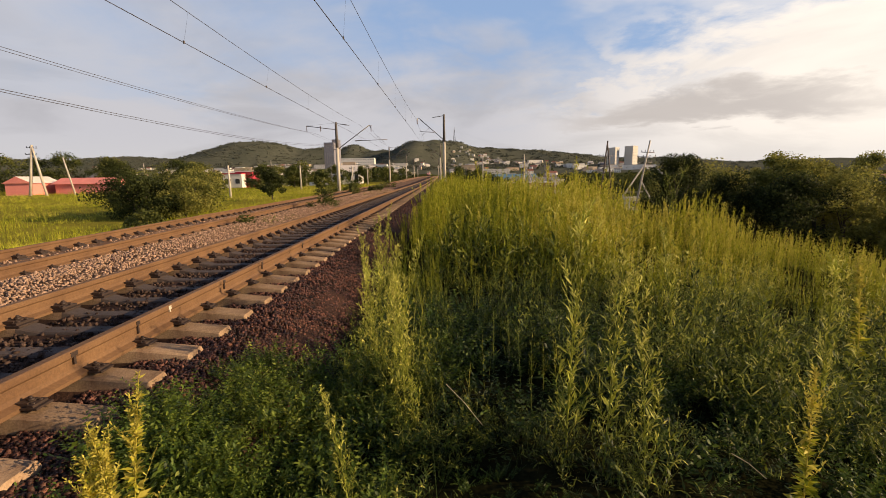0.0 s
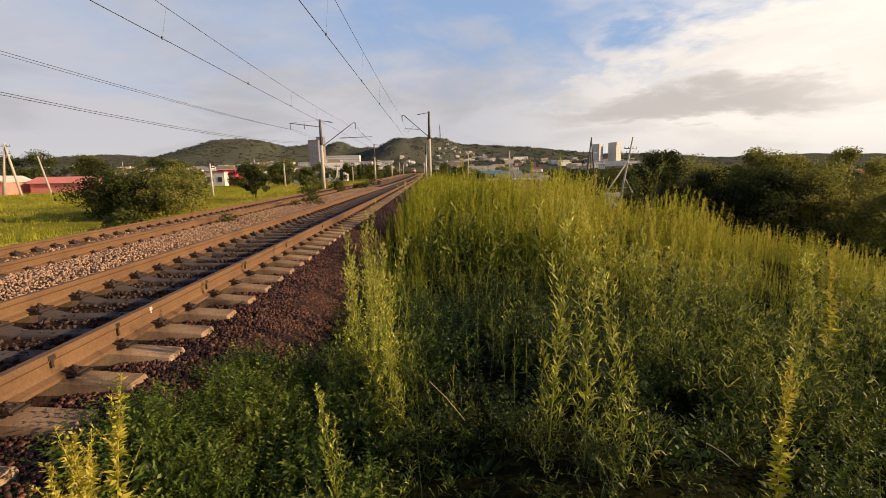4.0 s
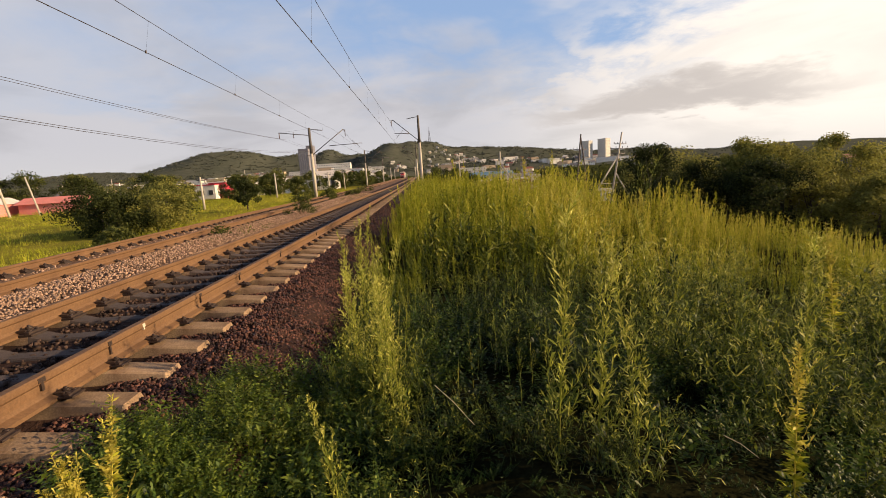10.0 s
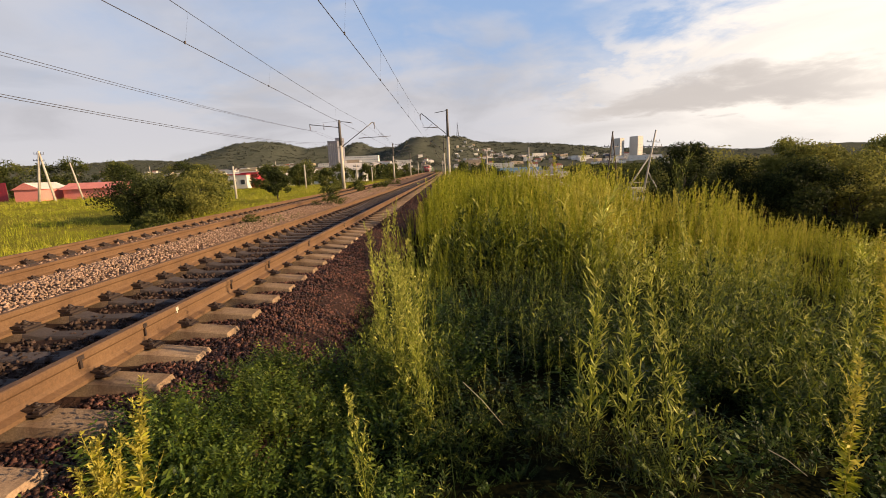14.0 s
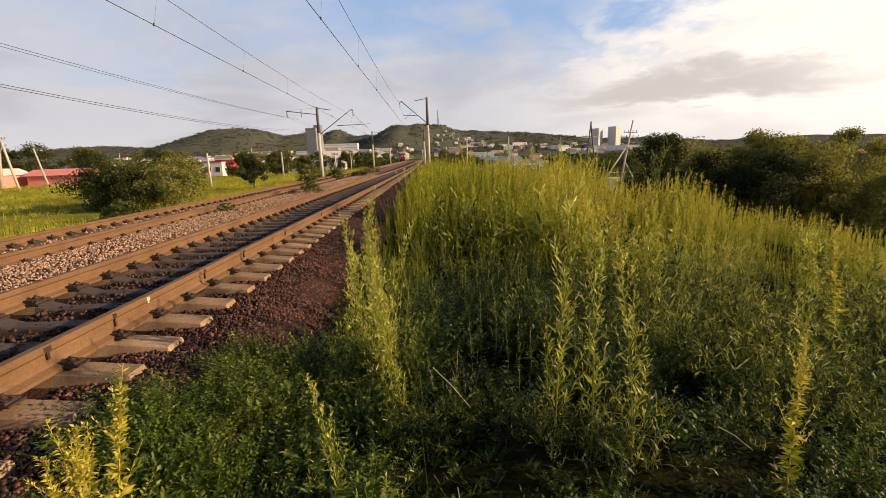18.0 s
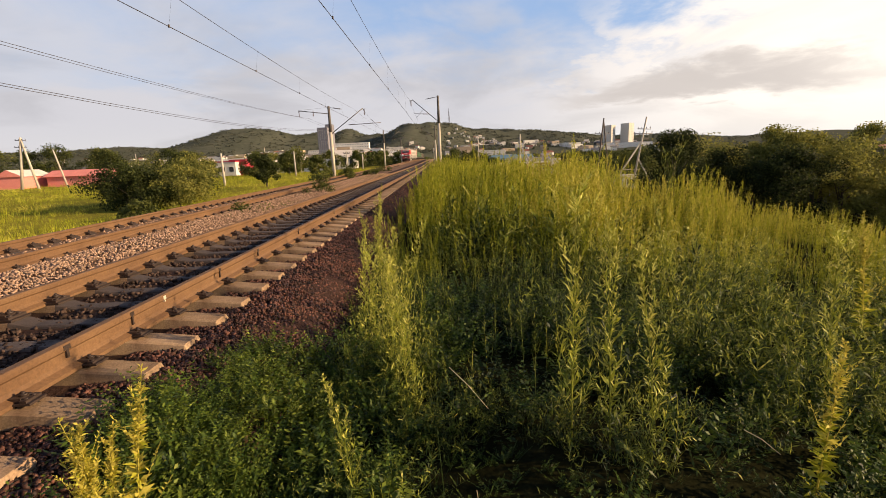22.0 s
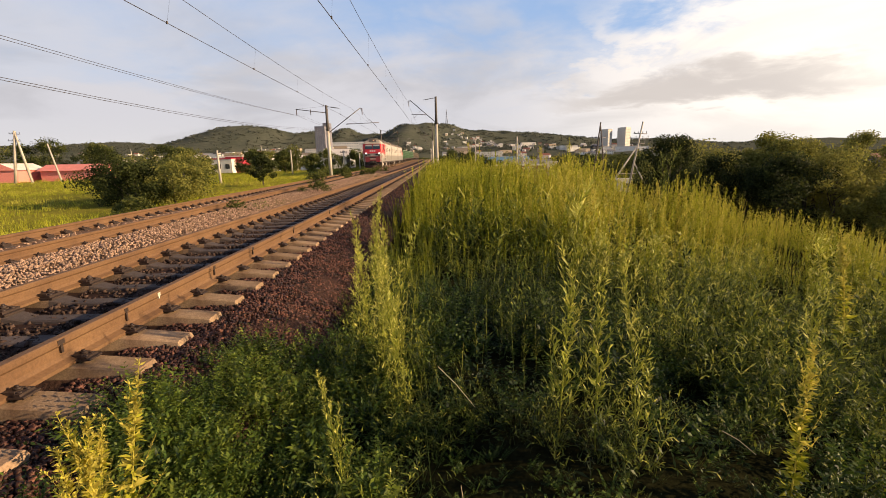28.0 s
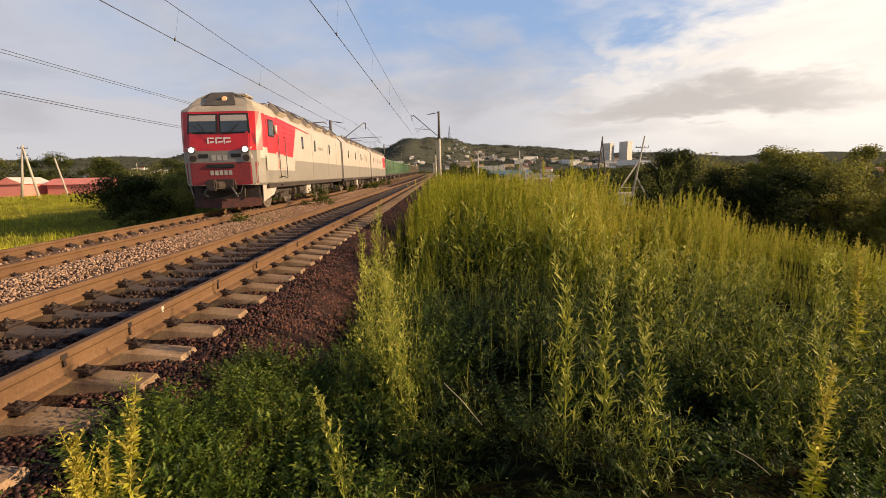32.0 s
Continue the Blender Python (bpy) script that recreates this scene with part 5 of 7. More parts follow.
def contact_far(y):
    return (far_axis(y) + zig(y) - 0.37, y, 5.90 + rise(y))


STOPS = (-64, -7, 54, 110, 160, 214, 262, 320)
line_of("contact_wire", "copper contact wire over the near track", "wire", [contact_near(y) for y in range(-60, 330, 15)], 0.01, 0.012)
line_of("contact_wire", "copper contact wire over the far track", "wire", [contact_far(y) for y in range(-60, 330, 15)], 0.01, 0.012)
line_of("carrier_wire", "sagging carrier wire with hangers over the near track", "wire", [(near_axis(y) + 0.40, y, 8.0 + rise(y)) for y in STOPS], 0.65, 0.010, contact_near)
line_of("carrier_wire", "sagging carrier wire with hangers over the far track", "wire", [(far_axis(y) - 0.40, y, 7.35 + rise(y)) for y in STOPS], 0.55, 0.010, contact_far)
for dx_, z_, sag_ in ((-15.2, 6.45, 0.55), (-14.2, 6.25, 0.55), (-12.45, 5.06, 1.15), (-12.2, 4.93, 1.15)):
    line_of("feeder_wire", "thin feeder wire along the poles", "wire", [(dx_, -68, z_), (dx_, -8, z_), (dx_, 52, z_), (dx_ - 0.8, 109, z_ + 0.5), (dx_ - 0.6, 155, z_ + 0.9), (dx_ - 1.3, 208, z_ + 1.2)], sag_, 0.010)


# ---- village poles ----
def strut_pole(name, label, x, y, height, legs, arms, material, cross=0.0, lean=0.0, thick=1.0):
    """A line pole on one or more legs; legs: foot offsets (x, y) with the height at which each joins the post."""
    z = ground_z(x, y) - 0.3
    ob = thing(name, label, "utility pole", pose(x, y, z))
    h = height - z
    bm = bmesh.new()
    top = Vector((lean * h, 0, h))
    tube(bm, (0, 0, 0), top, 0.15 * thick, 0.10 * thick, 9)
    part("post", bm, material, ob)
    for fx, fy, k in legs:
        bm = bmesh.new()
        tube(bm, (fx, fy, ground_z(x + fx, y + fy) - z - 0.2), top * k, 0.13 * thick, 0.09 * thick, 8)
        part("strut", bm, material, ob)
    for zz, half in arms:
        bm = bmesh.new()
        c = top * (zz / h)
        tube(bm, c + Vector((-half, 0, 0.05)), c + Vector((half, 0, -0.05)), 0.05, sides=6)
        for k in (-0.9, -0.35, 0.35, 0.9):
            tube(bm, c + Vector((k * half, 0, 0.02)), c + Vector((k * half, 0, 0.24)), 0.03, sides=5)
            tube(bm, c + Vector((k * half, 0, 0.14)), c + Vector((k * half, 0, 0.28)), 0.06, 0.035, sides=6)
        part("crossarm", bm, M["steel"], ob)
    if cross:
        bm = bmesh.new()
        for fx, fy, k in legs:
            tube(bm, (fx * (1 - cross / k), 0, cross * h), (lean * h * cross, 0, cross * h), 0.05, sides=5)
        part("brace", bm, material, ob)
    return ob


strut_pole("braced_pole", "white concrete braced pole with crossarms beside the pink house", -70.2, 77, 7.5, [(2.9, 0, 0.98)], [(8.3, 0.9), (7.2, 1.0)], M["concrete"], lean=0.18, thick=1.6)
strut_pole("leaning_pole", "thin leaning wooden pole by the fence", -63.2, 78, 5.4, [], [], M["concrete"], lean=-0.20)
strut_pole("braced_pole", "dark wooden A-shaped line pole above the weeds", 24.0, 70, 6.2, [(2.2, 0, 0.97)], [(8.0, 1.1), (6.7, 1.6)], M["wood"], lean=0.10)
strut_pole("braced_pole", "grey braced pole with transformer arms in the weeds", 26.2, 62, 5.6, [(-3.0, 0, 0.68), (3.3, 0, 0.45)], [(8.2, 0.9), (7.6, 1.3), (6.9, 0.9)], M["concrete"], cross=0.3, lean=0.17)
strut_pole("braced_pole", "grey pole with two slanting struts above the weeds", 13.3, 75, 4.6, [(2.6, 0, 0.78), (4.2, 0, 0.75)], [(6.6, 0.5)], M["concrete"])
for px_, py_, top_ in ((-24.4, 52, 2.9), (-25.6, 82, 3.6), (-14.9, 75, 3.1), (-60, 160, 7.5), (-98, 150, 6.8), (8.0, 92, 4.6), (-33, 110, 4.5), (-19.5, 118, 3.2)):
    strut_pole("line_pole", "plain grey concrete line pole", px_, py_, top_, [], [(top_ - ground_z(px_, py_) - 0.1, 0.5)], M["concrete"])

# ---- the goods train ----
def panel(bm, pts, normal, thick, mi=0):
    """A flat plate with the outline pts, standing proud by thick."""
    n = Vector(normal).normalized() * thick
    a = [bm.verts.new(Vector(p)) for p in pts]
    b = [bm.verts.new(Vector(p) + n) for p in pts]
    k = len(pts)
    fs = [bm.faces.new(b), bm.faces.new(a[::-1])] + [bm.faces.new((a[i], a[(i + 1) % k], b[(i + 1) % k], b[i])) for i in range(k)]
    for f in fs:
        f.material_index = mi
    bmesh.ops.recalc_face_normals(bm, faces=fs)


def ring_at(y, inset, lift, top):
    """Half outline of the body across the track, mirrored: lower edge, waist, shoulder, roof."""
    w = 1.55 - inset
    half = [(w - 0.06, 1.00 + lift), (w, 1.08 + lift), (w, 2.02), (w, 2.42), (w, 3.10), (w - 0.03, 3.70), (w - 0.36, min(top, 4.10)), (w - 0.62, min(top, 4.28)), (0.35, top)]
    return [(x, y, z) for x, z in half] + [(-x, y, z) for x, z in reversed(half)]


def loft(bm, rings, mi=0, cap0=True, cap1=True):
    vs = [[bm.verts.new(p) for p in r] for r in rings]
    n = len(vs[0])
    out = []
    for a, b in zip(vs, vs[1:]):
        for k in range(n):
            out.append(bm.faces.new((a[k], a[(k + 1) % n], b[(k + 1) % n], b[k])))
    if cap0:
        out.append(bm.faces.new(vs[0][::-1]))
    if cap1:
        out.append(bm.faces.new(vs[-1]))
    for f in out:
        f.material_index = mi
    bmesh.ops.recalc_face_normals(bm, faces=out)
    return out


WHEELS = []
M["sheet_white"] = mat("worn pale paint", (0.50, 0.46, 0.40), 0.6, var=0.2, scale=8, fine=30)



def wheel_mesh():
    bm = bmesh.new()
    for s in (-1, 1):
        x = s * 0.78
        tube(bm, (x - 0.065, 0, 0), (x + 0.065, 0, 0), 0.625, sides=26)
        tube(bm, (x - s * 0.10, 0, 0), (x - s * 0.065, 0, 0), 0.655, sides=26)
        tube(bm, (x + s * 0.066, 0, 0), (x + s * 0.075, 0, 0), 0.50, 0.46, sides=26)
        tube(bm, (x + s * 0.066, 0, 0), (x + s * 0.16, 0, 0), 0.15, sides=12)
        for k in range(5):
            a = k * math.tau / 5
            tube(bm, (x + s * 0.07, 0.32 * math.cos(a), 0.32 * math.sin(a)), (x + s * 0.08, 0.32 * math.cos(a), 0.32 * math.sin(a)), 0.07, sides=8)
    tube(bm, (-0.8, 0, 0), (0.8, 0, 0), 0.09, sides=10)
    me = bpy.data.meshes.new("wheelset")
    bm.to_mesh(me)
    bm.free()
    me.materials.append(M["wheel"])
    return me


WHEEL_MESH = wheel_mesh()


def bogie(parent, yc, wheelbase, roll=True, freight=False):
    """Running gear: a side frame each side, springs, axle boxes, two wheelsets."""
    r = 0.625
    for s in (-1, 1):
        x = s * 1.06
        bm = bmesh.new()
        if freight:
            panel(bm, [(x, yc - 1.25, 0.42), (x, yc - 0.75, 0.62), (x, yc - 0.5, 0.92), (x, yc + 0.5, 0.92), (x, yc + 0.75, 0.62), (x, yc + 1.25, 0.42), (x, yc + 0.9, 0.33),
                       (x, yc + 0.4, 0.22), (x, yc - 0.4, 0.22), (x, yc - 0.9, 0.33)], (s, 0, 0), 0.16)
        else:
            box(bm, x - 0.09, x + 0.09, yc - 2.2, yc + 2.2, 0.62, 0.90, bevel=0.03)
            box(bm, x - 0.10, x + 0.10, yc - 0.65, yc + 0.65, 0.38, 0.66, bevel=0.03)
        part("side_frame", bm, M["chassis"], parent)
        for k in (-1, 1):
            yw = yc + k * wheelbase / 2
            bm = bmesh.new()
            box(bm, x - 0.14, x + 0.20, yw - 0.2, yw + 0.2, 0.42, 0.80, bevel=0.03)
            part("axle_box", bm, M["chassis"], parent)
            if not freight:
                for dy in (-0.42, 0.42):
                    bm = bmesh.new()
                    for i in range(5):
                        tube(bm, (x + s * 0.02, yw + dy, 0.52 + i * 0.07), (x + s * 0.02, yw + dy, 0.555 + i * 0.07), 0.10, sides=10)
                    tube(bm, (x + s * 0.02, yw + dy, 0.5), (x + s * 0.02, yw + dy, 0.9), 0.06, sides=8)
                    part("spring", bm, M["chassis"], parent)
    for k in (-1, 1):
        w = new("wheelset", WHEEL_MESH)
        w.parent = parent
        rr = r if not freight else 0.475
        if freight:
            w.scale = (1, 0.76, 0.76)
        w.location = (0, yc + k * wheelbase / 2, rr)
        w["label"] = "worn steel wheels on an axle"
        if roll:
            WHEELS.append((w, yc + k * wheelbase / 2))


def bars(bm, x, y, z, along, up, count, w, h, gap, normal, thick=0.006):
    """Plain bars in a row where writing cannot be kept."""
    o, a, u = Vector((x, y, z)), Vector(along), Vector(up)
    for i in range(count):
        p = o + a * (i * (w + gap))
        panel(bm, [p, p + a * w, p + a * w + u * h, p + u * h], normal, thick)


def locomotive(cab, red_tail, label):
    """One section, 17 m long; its front is at y = 0 and it runs toward -y. Heights are above the rail."""
    ob = thing("locomotive_section", label, "locomotive", None, "locomotive sections")
    L = 17.0
    bm = bmesh.new()
    rings = []
    if cab:
        rings += [ring_at(0.30, 0.42, 0.0, 4.42), ring_at(0.42, 0.22, 0.0, 4.46), ring_at(0.70, 0.05, 0, 4.48), ring_at(1.0, 0.0, 0, 4.5), ring_at(2.6, 0.0, 0, 4.5), ring_at(2.75, 0.0, 0, 4.34)]
    else:
        rings += [ring_at(0.12, 0.0, 0, 4.34)]
    rings += [ring_at(y, 0, 0, 4.34) for y in (5.0, 8.5, 12.0)]
    rings += [ring_at(L - 0.12, 0, 0, 4.34)]
    # lean of the cab front: the upper rings step back
    def leaned(r):
        out = []
        for x, y, z in r:
            back = 0.0
            if y < 0.95:
                back = 0.16 * max(0, z - 2.3) if z < 3.75 else 0.23 + 0.9 * (z - 3.75)
                back *= (0.95 - y) / 0.65
            out.append((x, y + back, z))
        return out
    if cab:
        rings = [leaned(r) for r in rings]
    fs = loft(bm, rings)
    for f in fs:
        c = f.calc_center_median()
        if abs(f.normal.x) > 0.5 and c.z < 2.02:
            f.material_index = 1
        elif (c.z > 4.15 and f.normal.z > 0.3) or (cab and c.y < 2.7 and c.z > 3.74):
            f.material_index = 2
        elif cab and c.y < 0.98 and 2.42 < c.z < 3.72:
            f.material_index = 3
    part("body", bm, [M["cream"], M["grey"], M["roof"], M["red"]], ob, "light grey body with a dark grey lower band")
    for s in (-1, 1):
        X = s * 1.552
        # louvred cream strip below the red field where the cab is
        if cab:
            bm = bmesh.new()
            panel(bm, [(X, 0.78, 1.55), (X, 4.55, 1.55), (X, 4.75, 2.10), (X, 0.78, 2.10)], (s, 0, 0), 0.005)
            part("side_stripe", bm, M["cream"], ob)
            bm = bmesh.new()
            panel(bm, [(X, 0.98, 2.22), (X, 2.0, 2.22), (X, 2.02, 2.30), (X, 2.35, 2.30), (X, 2.37, 2.22), (X, 4.35, 2.14), (X, 5.15, 3.52), (X, 2.2, 3.66), (X, 1.02, 3.66)], (s, 0, 0), 0.007)
            part("red_side_panel", bm, M["red"], ob, "red enamel cab side")
            bm = bmesh.new()
            panel(bm, [(X, 2.2, 3.662), (X, 7.6, 3.46), (X, 7.6, 3.50), (X, 2.2, 3.71)], (s, 0, 0), 0.008)
            part("red_pinstripe", bm, M["red"], ob)
            bm = bmesh.new()
            panel(bm, [(X + s * 0.006, 1.15, 2.86), (X + s * 0.006, 1.85, 2.86), (X + s * 0.006, 1.85, 3.52), (X + s * 0.006, 1.22, 3.52)], (s, 0, 0), 0.02)
            w = part("side_window", bm, M["black"], ob)
            bm = bmesh.new()
            panel(bm, [(X + s * 0.027, 1.21, 2.92), (X + s * 0.027, 1.79, 2.92), (X + s * 0.027, 1.79, 3.46), (X + s * 0.027, 1.27, 3.46)], (s, 0, 0), 0.004)
            part("pane", bm, M["glass"], w)
            bm = bmesh.new()
            tube(bm, (X + s * 0.06, 1.95, 3.0), (X + s * 0.06, 1.95, 3.35), 0.07, 0.07, 8)
            part("mirror", bm, M["cream"], ob)
            # door outline with hand rails and steps
            bm = bmesh.new()
            panel(bm, [(X + s * 0.005, 2.25, 1.62), (X + s * 0.005, 2.95, 1.62), (X + s * 0.005, 2.95, 3.5), (X + s * 0.005, 2.25, 3.5)], (s, 0, 0), 0.012)
            d = part("door", bm, M["red"], ob, "red cab door")
            bm = bmesh.new()
            panel(bm, [(X + s * 0.016, 2.26, 1.625), (X + s * 0.016, 2.94, 1.625), (X + s * 0.016, 2.94, 2.22), (X + s * 0.016, 2.26, 2.22)], (s, 0, 0), 0.004)
            part("door_foot", bm, M["cream"], d)
            for yy in (2.14, 3.06):
                bm = bmesh.new()
                tube(bm, (X + s * 0.09, yy, 1.25), (X + s * 0.09, yy, 2.95), 0.018, sides=6)
                tube(bm, (X, yy, 2.95), (X + s * 0.09, yy, 2.95), 0.014, sides=5)
                tube(bm, (X, yy, 1.25), (X + s * 0.09, yy, 1.25), 0.014, sides=5)
                part("hand_rail", bm, M["steel"], ob)
            for i, zz in enumerate((0.62, 0.95, 1.28)):
                bm = bmesh.new()
                box(bm, X - 0.05, X + 0.07, 2.35, 2.85, zz, zz + 0.04)
                part("step", bm, M["chassis"], ob)
            for i in range(6):
                y0 = 3.22
                y1 = 3.95 + i * 0.16
                z = 2.36 + i * 0.20
                bm = bmesh.new()
                panel(bm, [(X + s * 0.006, y0, z), (X + s * 0.006, y1, z - 0.02), (X + s * 0.006, y1, z + 0.03), (X + s * 0.006, y0, z + 0.05)], (s, 0, 0), 0.02)
                part("louvre", bm, M["red"], ob)
        if red_tail:
            bm = bmesh.new()
            panel(bm, [(X, L - 0.7, 2.2), (X, L - 3.6, 2.2), (X, L - 4.3, 3.5), (X, L - 0.7, 3.6)], (s, 0, 0), 0.007)
            part("red_side_panel", bm, M["red"], ob, "red enamel cab side")
            bm = bmesh.new()
            panel(bm, [(X + s * 0.008, L - 1.3, 2.86), (X + s * 0.008, L - 2.0, 2.86), (X + s * 0.008, L - 2.0, 3.5), (X + s * 0.008, L - 1.3, 3.5)], (s, 0, 0), 0.015)
            part("side_window", bm, M["glass"], ob)
        for i, yy in enumerate((6.1, 8.7, 12.6) if cab else (2.4, 6.0, 9.4, 13.2)):
            bm = bmesh.new()
            panel(bm, [(X, yy, 2.62), (X, yy + 0.28, 2.62), (X, yy + 0.28, 3.22), (X, yy, 3.22)], (s, 0, 0), 0.02)
            w = part("small_window", bm, M["black"], ob)
            bm = bmesh.new()
            panel(bm, [(X + s * 0.021, yy + 0.04, 2.67), (X + s * 0.021, yy + 0.24, 2.67), (X + s * 0.021, yy + 0.24, 3.17), (X + s * 0.021, yy + 0.04, 3.17)], (s, 0, 0), 0.003)
            part("pane", bm, M["glass"], w)
        for k in range(3):
            bm = bmesh.new()
            bars(bm, X, 9.7 + k * 0.42, 2.75, (0, 1, 0), (0, 0, 1), 1, 0.32, 0.16, 0, (s, 0, 0))
            part("lettering_bar", bm, M["grey"], ob)
        for yy in (8.2, 12.2, 15.0):
            bm = bmesh.new()
            panel(bm, [(X, yy, 1.10), (X, yy + 0.02, 1.10), (X, yy + 0.02, 3.6), (X, yy, 3.6)], (s, 0, 0), 0.006)
            part("body_seam", bm, M["grey"], ob)
        # sloping roof hatches
        for i, yy in enumerate((2.9, 5.1, 7.6, 9.8, 12.4, 14.6)):
            bm = bmesh.new()
            a = Vector((s * 1.42, 0, 3.86)), Vector((s * 1.05, 0, 4.24))
            ln = 1.35 if i % 2 else 1.0
            panel(bm, [(a[0].x, yy, a[0].z), (a[0].x, yy + ln, a[0].z), (a[1].x, yy + ln - 0.25, a[1].z), (a[1].x, yy + 0.1, a[1].z)], (s * 0.72, 0, 0.70), 0.20)
            part("roof_hatch_box", bm, M["roof"], ob, "raised sandy roof box")
            bm = bmesh.new()
            o = Vector((s * 0.72, 0, 0.70)).normalized() * 0.202
            panel(bm, [Vector((a[0].x - s * 0.03, yy + 0.08, a[0].z + 0.03)) + o, Vector((a[0].x - s * 0.03, yy + ln - 0.08, a[0].z + 0.03)) + o,
                       Vector((a[1].x + s * 0.03, yy + ln - 0.30, a[1].z - 0.03)) + o, Vector((a[1].x + s * 0.03, yy + 0.16, a[1].z - 0.03)) + o], (s * 0.72, 0, 0.70), 0.01)
            part("roof_hatch", bm, M["chassis"], ob, "dark sloping roof grille")
        bm = bmesh.new()
        box(bm, min(X - s * 0.12, X - s * 0.02), max(X - s * 0.12, X - s * 0.02), 0.9 if cab else 0.2, L - 0.2, 0.86, 1.04)
        part("sill_beam", bm, M["chassis"], ob)
        for yy, ln in ((7.1, 0.9), (8.3, 0.7), (9.3, 0.6)):
            bm = bmesh.new()
            box(bm, min(s * 0.75, s * 1.4), max(s * 0.75, s * 1.4), yy, yy + ln, 0.38, 0.92, bevel=0.04)
            part("equipment_box", bm, M["cream"] if yy < 8 else M["chassis"], ob)
        bm = bmesh.new()
        tube(bm, (s * 1.15, 6.0, 0.62), (s * 1.15, 6.9, 0.62), 0.2, sides=12)
        part("air_tank", bm, M["chassis"], ob)
    # roof gear
    rnd = random.Random(3)
    for i, yy in enumerate((3.6, 6.2, 8.8, 11.4, 13.8)):
        bm = bmesh.new()
        box(bm, -0.75, 0.75, yy, yy + 1.5, 4.28, 4.46 + rnd.random() * 0.14, bevel=0.05)
        part("roof_box", bm, M["roof"], ob)
        for x in (-0.95, 0.95):
            bm = bmesh.new()
            insulator(bm, (x * 0.9, yy + 0.2, 4.2), (x * 0.9, yy + 0.2, 4.50))
            part("roof_insulator", bm, M["porcelain"], ob)
    bm = bmesh.new()
    tube(bm, (0.86, 3.6, 4.52), (0.86, 14.2, 4.52), 0.022, sides=6)
    part("roof_busbar", bm, M["steel"], ob)
    # folded or raised current collector
    up = 1.22 if red_tail else 0.18
    y0 = 14.4
    bm = bmesh.new()
    box(bm, -0.6, 0.6, y0 - 0.5, y0 + 0.9, 4.52, 4.60)
    for x in (-0.45, 0.45):
        tube(bm, (x, y0 + 0.7, 4.6), (x * 0.8, y0 - 0.9 if up < 0.5 else y0 + 1.3, 4.62 + up * 0.45), 0.03, sides=6)
        tube(bm, (x * 0.8, y0 - 0.9 if up < 0.5 else y0 + 1.3, 4.62 + up * 0.45), (x * 0.7, y0 + 0.2, 4.66 + up), 0.022, sides=6)
    tube(bm, (-0.95, y0 + 0.2, 4.66 + up), (0.95, y0 + 0.2, 4.66 + up), 0.03, sides=6)
    tube(bm, (-0.95, y0 + 0.2, 4.66 + up), (-1.15, y0 + 0.2, 4.52 + up), 0.025, sides=6)
    tube(bm, (0.95, y0 + 0.2, 4.66 + up), (1.15, y0 + 0.2, 4.52 + up), 0.025, sides=6)
    part("current_collector", bm, M["steel"], ob)
    if cab:
        cab_front(ob)
    # gangway bellows at the ends
    for yy in ((L - 0.14, L + 0.2),) if cab else ((-0.2, 0.14), (L - 0.14, L + 0.2)):
        bm = bmesh.new()
        box(bm, -1.32, 1.32, yy[0], yy[1], 1.1, 3.75, bevel=0.06)
        part("bellows", bm, M["black"], ob)
    bogie(ob, 4.0, 2.9)
    bogie(ob, 13.0, 2.9)
    bm = bmesh.new()
    box(bm, -1.2, 1.2, 1.4, L - 0.4, 0.80, 1.02)
    part("underframe", bm, M["chassis"], ob)
    return ob


def front_y(x, z):
    """How far back the cab front stands at this place."""
    w = abs(x)
    b = 0.0 if w <= 1.08 else 0.12 * (w - 1.08) / 0.25 if w <= 1.33 else 0.12 + 0.30 * (w - 1.33) / 0.22
    lean = 0.16 * max(0, z - 2.3) if z < 3.75 else 0.23 + 0.9 * (z - 3.75)
    return 0.30 + b + lean * (0.65 - b) / 0.65


def front_plate(bm, pts, out, mi=0):
    """A plate following the cab front: strips between its creases. pts: rows of (z, half width)."""
    (z0, w0), (z1, w1) = pts
    def across(w):
        half = [w, min(1.33, w * 0.95), min(1.08, w * 0.85)]
        return [-k for k in half] + half[::-1]
    xs = across(w0)
    a = [bm.verts.new((x, front_y(x, z0) - out, z0)) for x in across(w0)]
    b = [bm.verts.new((x, front_y(x, z1) - out, z1)) for x in across(w1)]
    for i in range(len(xs) - 1):
        bm.faces.new((a[i], a[i + 1], b[i + 1], b[i])).material_index = mi


